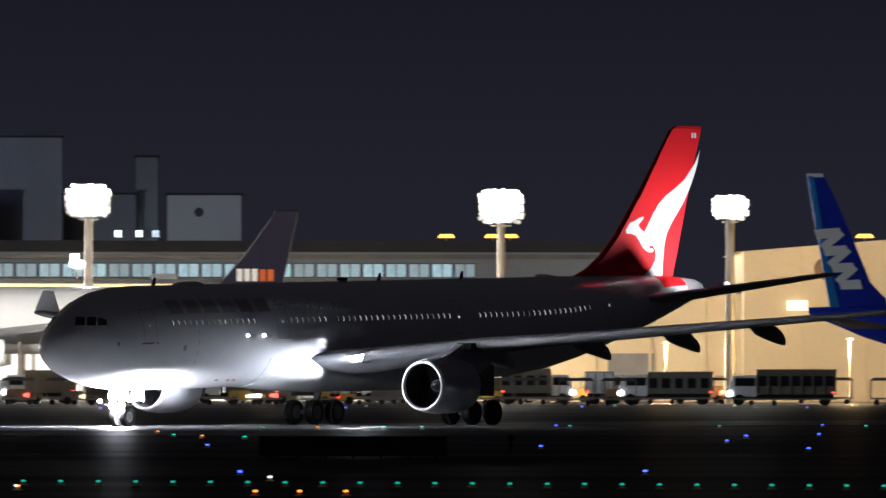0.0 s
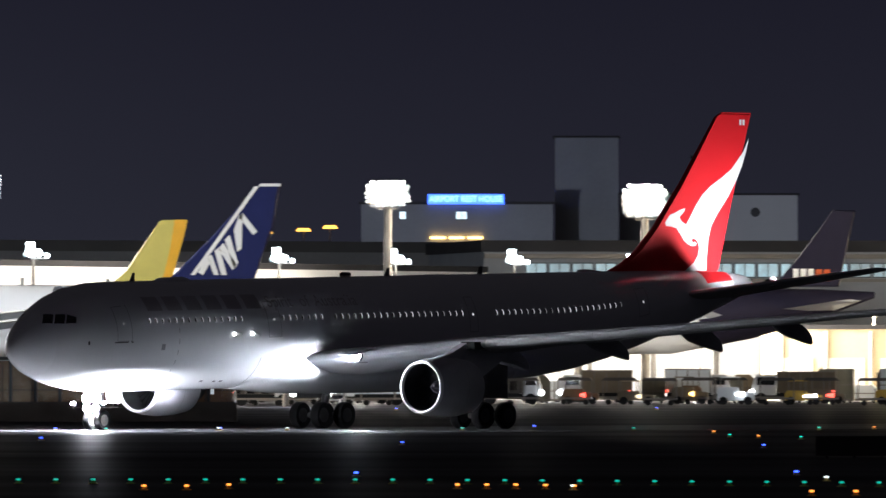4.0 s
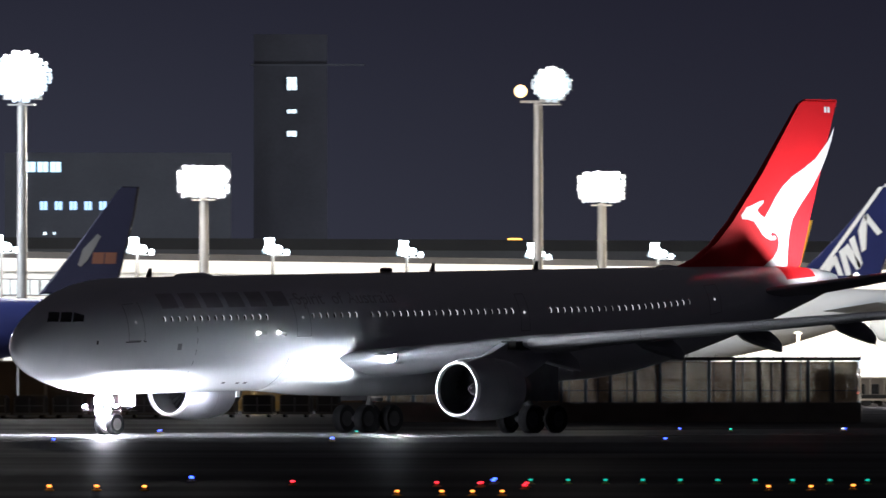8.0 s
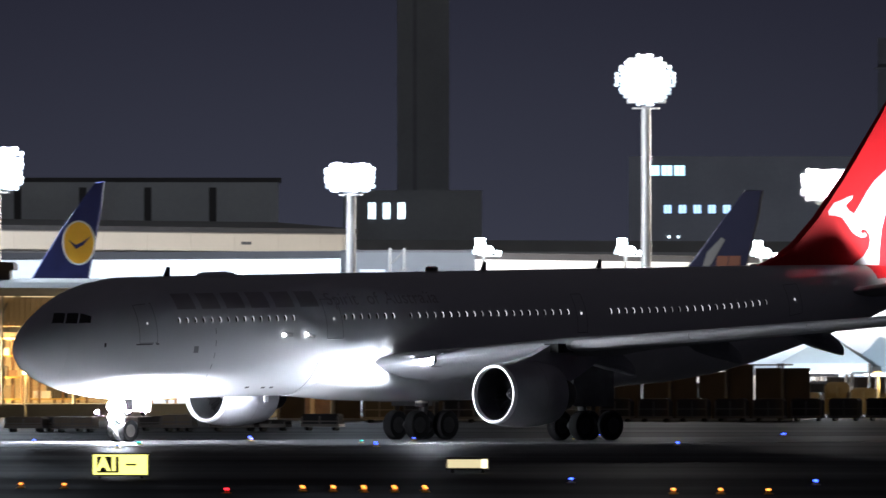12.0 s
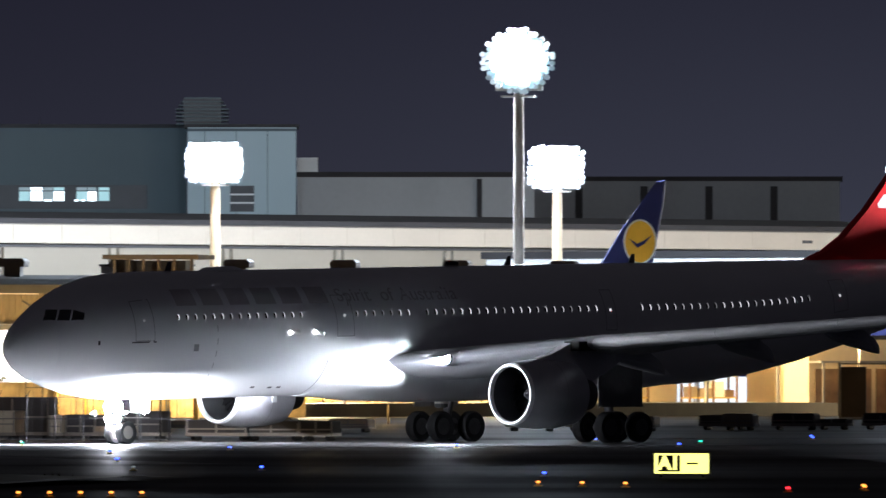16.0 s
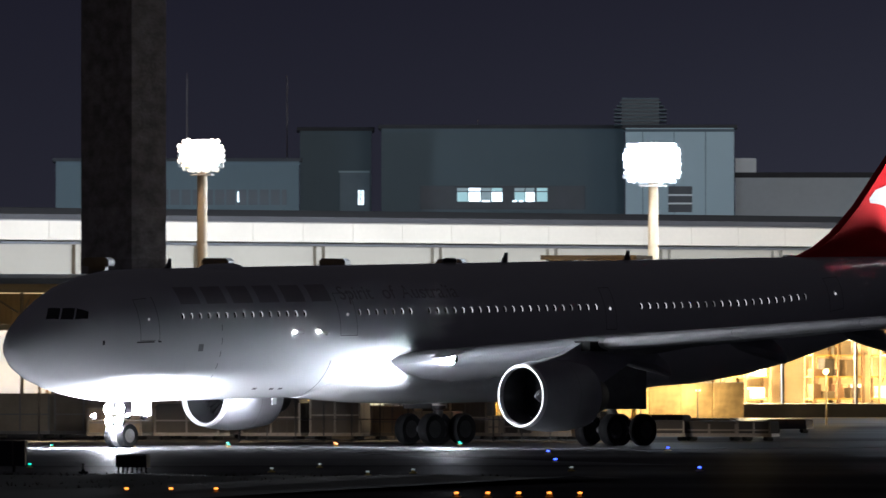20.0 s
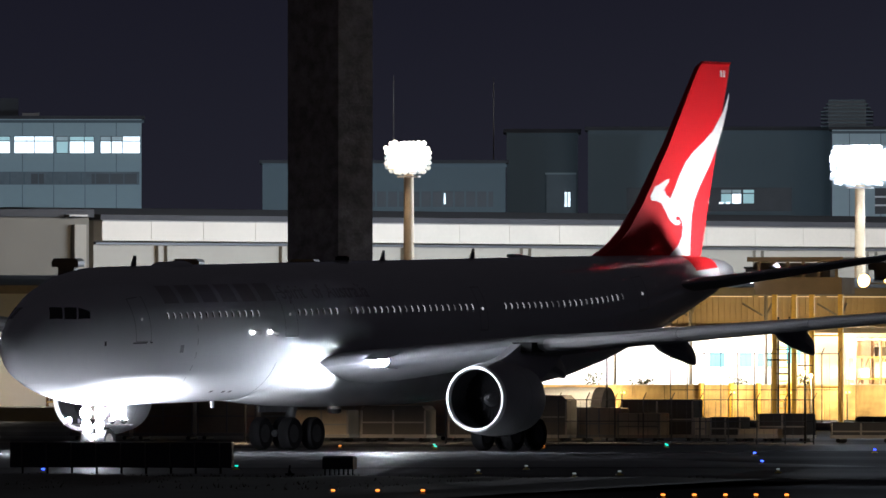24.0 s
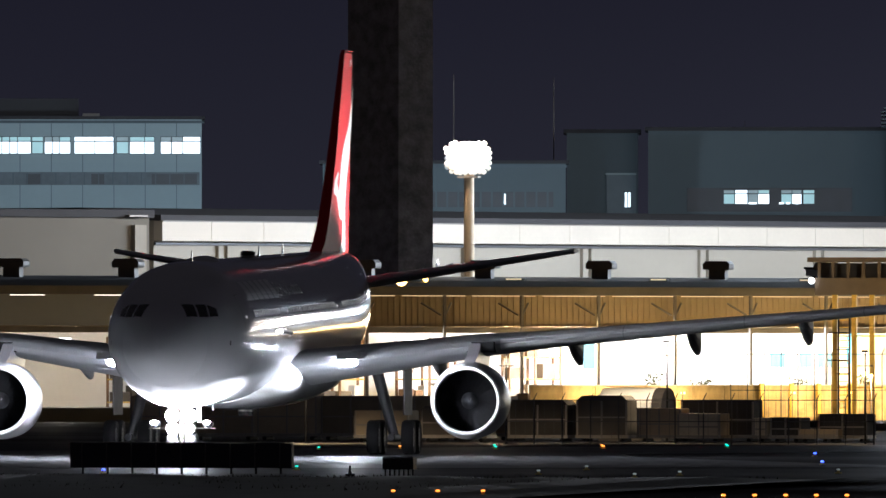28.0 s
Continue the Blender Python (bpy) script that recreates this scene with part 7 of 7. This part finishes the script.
field_lights("red", [(-32.18, 364.7), (-30.38, 358.4), (-37.94, 369.2), (-33.54, 366.3), (-32.28, 366.4), (-30.86, 364.8), (-55.44, 353.8), (-37.94, 369.2), (-55.46, 353.8)])
for i in range(42):
    u = -1150 + i * 66.2
    y = 857 + max(0, (u + 300)) * .006
    d = 3.55 * 23000 / (y - 639)
    field_light("faint green", d * math.tan((u - 784) / 23000), d)

# ---- signs beside the taxiway ----
SIGN_YELLOW = glow("lit_yellow_sign", (1.0, 0.92, 0.22), 1.15)
SIGN_BLACK = surface("black_sign_face", (0.012, 0.012, 0.012), 0.5)
sg = empty("taxiway_sign", pose(-66.18, 400.8, 0))
tagged(sg, "lit yellow and black taxiway sign reading A1", "sign")
d0 = 400.8
w, z0, z1 = 99 * d0 / 23000, .12, .12 + 36 * d0 / 23000
part("case", B(-w / 2 - .04, w / 2 + .04, 0, .25, z0 - .04, z1 + .04), DARK, sg)
part("face", B(-w / 2, w / 2, -.02, -.004, z0, z1), SIGN_YELLOW, sg, "glowing yellow face")
part("black_panel", B(-w / 2 + .12, -w / 2 + .82, -.03, -.024, z0 + .06, z1 - .06), SIGN_BLACK, sg, "black direction panel")
cu = bpy.data.curves.new("sign_text", "FONT")
cu.body, cu.size, cu.offset, cu.extrude, cu.align_x, cu.align_y = "A1", .56, .03, .003, "CENTER", "CENTER"
tmp = new("sign_text", cu)
me = bpy.data.meshes.new_from_object(tmp.evaluated_get(bpy.context.evaluated_depsgraph_get()))
bpy.data.objects.remove(tmp)
me.materials.clear()
me.materials.append(SIGN_YELLOW)
tx = new("sign_text", me)
tx.parent = sg
tx.matrix_local = Matrix.Translation((-w / 2 + .47, -.036, (z0 + z1) / 2)) @ Matrix.Rotation(math.pi / 2, 4, "X")
part("arrow_mark", B(w * .1, w * .3, -.03, -.024, (z0 + z1) / 2 - .03, (z0 + z1) / 2 + .03), SIGN_BLACK, sg)
for u in (-w / 2 + .2, w / 2 - .2):
    part("leg", B(u - .04, u + .04, .08, .16, 0, z0), DARK, sg)
s2 = empty("taxiway_sign", pose(-58.37, 423.5, 0))
tagged(s2, "dim lit sign box seen nearly edge on", "sign")
part("case", B(-.7, .7, 0, .3, .1, .5), DARK, s2)
part("face", B(-.66, .66, -.02, -.004, .16, .44), glow("dim_sign_glow", (1.0, 0.82, 0.42), .55), s2, "dim warm sign face")
part("end_face", B(.48, .68, -.03, -.024, .15, .45), glow("bright_sign_glow", (1.0, 0.86, 0.5), 1.3), s2, "brighter end panel")
for u in (-.5, .5):
    part("leg", B(u - .04, u + .04, .1, .2, 0, .1), DARK, s2)
# big panel seen from behind and a small cabinet
s3 = empty("sign_board", pose(-108.98, 415.7, 0))
tagged(s3, "long dark sign board seen from behind on short legs", "sign")
w = 7.56
part("panel", B(-w / 2, w / 2, 0, .3, .2, 1.02), FRAME, s3)
part("top_rim", B(-w / 2, w / 2, -.02, .32, 1.024, 1.06), STEEL, s3)
for i in range(9):
    u = -w / 2 + .4 + i * (w - .8) / 8
    part("leg", B(u - .03, u + .03, .1, .18, 0, .2), DARK, s3)
    part("back_rib", B(u - .02, u + .02, -.03, -.004, .24, 1.0), STEEL, s3)
s6 = empty("sign_board", pose(-3.26, 472.0, 0))
tagged(s6, "long low dark sign board seen from behind", "sign")
w = 332 * 472.0 / 23000
part("panel", B(-w / 2, w / 2, 0, .25, .1, .78), TARP, s6)
part("top_rim", B(-w / 2, w / 2, -.02, .27, .784, .81), DARK, s6)
for i in range(7):
    u = -w / 2 + .4 + i * (w - .8) / 6
    part("leg", B(u - .03, u + .03, .08, .16, 0, .1), DARK, s6)
s7 = empty("marker_stake", pose(2.65, 507.1, 0))
tagged(s7, "short dark marker post with a round head", "marker")
part("stake", tube((0, 0, 0), (0, 0, .5), .05, .05, 8), DARK, s7)
part("head", tube((0, -.04, .55), (0, .04, .55), .14, .14, 12), DARK, s7)
s4 = empty("equipment_cabinet", pose(-97.9, 400.6, 0))
tagged(s4, "small dark equipment cabinet on many legs", "cabinet")
part("body", B(-.5, .5, 0, .5, .28, .64), FRAME, s4)
part("lid", loft([[Vector((sx * .5, .25 + sy * .25, .644)) for sx, sy in ((-1, -1), (1, -1), (1, 1), (-1, 1))], [Vector((sx * .46, .25 + sy * .2, .7)) for sx, sy in ((-1, -1), (1, -1), (1, 1), (-1, 1))]]), FRAME, s4)
for i in range(7):
    part("leg", B(-.46 + i * .15, -.42 + i * .15, .1, .16, 0, .28), DARK, s4)
s5 = empty("marker_stake", pose(-100.95, 406.4, 0))
tagged(s5, "small broken marker stake in the grass", "marker")
part("stake", tube((0, 0, 0), (.05, 0, .36), .04, .03, 6), DARK, s5)
part("stake", tube((.12, 0, 0), (.02, 0, .24), .04, .03, 6), DARK, s5)
part("plate", B(-.1, .2, -.03, .03, .03, .1), DARK, s5)


# ---- movement ----
def motions():
    rows = [
    (0, -21.12, 695.57, 235.14),
    (0.5, -24.78, 690.34, 235.12),
    (1, -28.41, 685.21, 235.03),
    (1.5, -32.04, 680.15, 234.90),
    (2, -35.64, 675.11, 234.83),
    (2.5, -39.22, 670.09, 234.78),
    (3, -42.76, 665.06, 234.79),
    (3.5, -46.27, 660.05, 234.82),
    (4, -49.77, 655.07, 234.83),
    (4.5, -53.26, 650.14, 234.81),
    (5, -56.73, 645.27, 234.76),
    (5.5, -60.18, 640.46, 234.69),
    (6, -63.59, 635.70, 234.64),
    (6.5, -66.93, 630.97, 234.65),
    (7, -70.23, 626.26, 234.71),
    (7.5, -73.47, 621.58, 234.80),
    (8, -76.65, 616.89, 234.97),
    (8.5, -79.75, 612.18, 235.25),
    (9, -82.82, 607.57, 235.43),
    (9.5, -85.91, 603.21, 235.33),
    (10, -89.16, 599.24, 234.60),
    (10.5, -92.23, 595.25, 234.28),
    (11, -95.21, 591.22, 234.18),
    (11.5, -98.11, 587.14, 234.23),
    (12, -100.94, 583.08, 234.37),
    (12.5, -103.69, 579.05, 234.55),
    (13, -106.38, 575.12, 234.70),
    (13.5, -109.01, 571.29, 234.80),
    (14, -111.59, 567.57, 234.86),
    (14.5, -114.11, 563.96, 234.90),
    (15, -116.54, 560.45, 234.94),
    (15.5, -118.88, 557.03, 235.02),
    (16, -121.13, 553.68, 235.15),
    (16.5, -123.27, 550.41, 235.34),
    (17, -125.30, 547.20, 235.60),
    (17.5, -127.21, 544.05, 235.95),
    (18, -128.95, 540.94, 236.45),
    (18.5, -130.54, 537.89, 237.06),
    (19, -131.96, 534.85, 237.84),
    (19.5, -133.28, 531.83, 238.68),
    (20, -134.43, 528.80, 239.69),
    (20.5, -135.41, 525.73, 240.89),
    (21, -136.17, 522.64, 242.32),
    (21.5, -136.68, 519.52, 244.02),
    (22, -136.98, 516.37, 245.91),
    (22.5, -137.09, 513.19, 247.96),
    (23, -137.01, 509.96, 250.15),
    (23.5, -136.75, 506.67, 252.48),
    (24, -136.30, 503.34, 254.94),
    (24.5, -135.79, 500.02, 257.24),
    (25, -135.02, 496.66, 259.81),
    (25.5, -134.06, 493.31, 262.42),
    (26, -132.92, 489.98, 265.07),
    (26.5, -131.47, 486.63, 268.04),
    (27, -129.77, 483.30, 271.12),
    (27.5, -127.90, 480.01, 274.19),
    (28, -125.81, 476.77, 277.34),
    ]
    walk(JET, [(t, pose(x, y, 0, 0, 0, turn)) for t, x, y, turn in rows])
    # distance rolled, step by step
    ts = np.arange(0, 28.0001, 1 / 30)
    tt = [r[0] for r in rows]
    xs, ys = np.interp(ts, tt, [r[1] for r in rows]), np.interp(ts, tt, [r[2] for r in rows])
    run = np.concatenate([[0], np.cumsum(np.hypot(np.diff(xs), np.diff(ys)))])
    for w, r in WHEELS:
        keep = 1 if r < .6 else 2
        place = w.location.copy()
        walk(w, [(ts[k], Matrix.Translation(place) @ Matrix.Rotation(run[k] / r, 4, "Y")) for k in range(0, len(ts), keep)])
    # the beacons tip over to flash, and rest face down in their sockets
    for b, place in BEACONS:
        rest = 90 if place.z > 5 else -90
        turns = [(0, 1), (4.9, 1), (5.0, .06), (5.1, 1), (14.4, 1), (14.5, .06), (14.6, 1), (19.7, 1), (19.8, .06), (19.9, 1), (28.0, 1)]
        walk(b, [(t, Matrix.Translation(place) @ Matrix.Rotation(math.radians(80), 4, "Z") @ Matrix.Rotation(math.radians(rest * a), 4, "Y")) for t, a in turns])


motions()
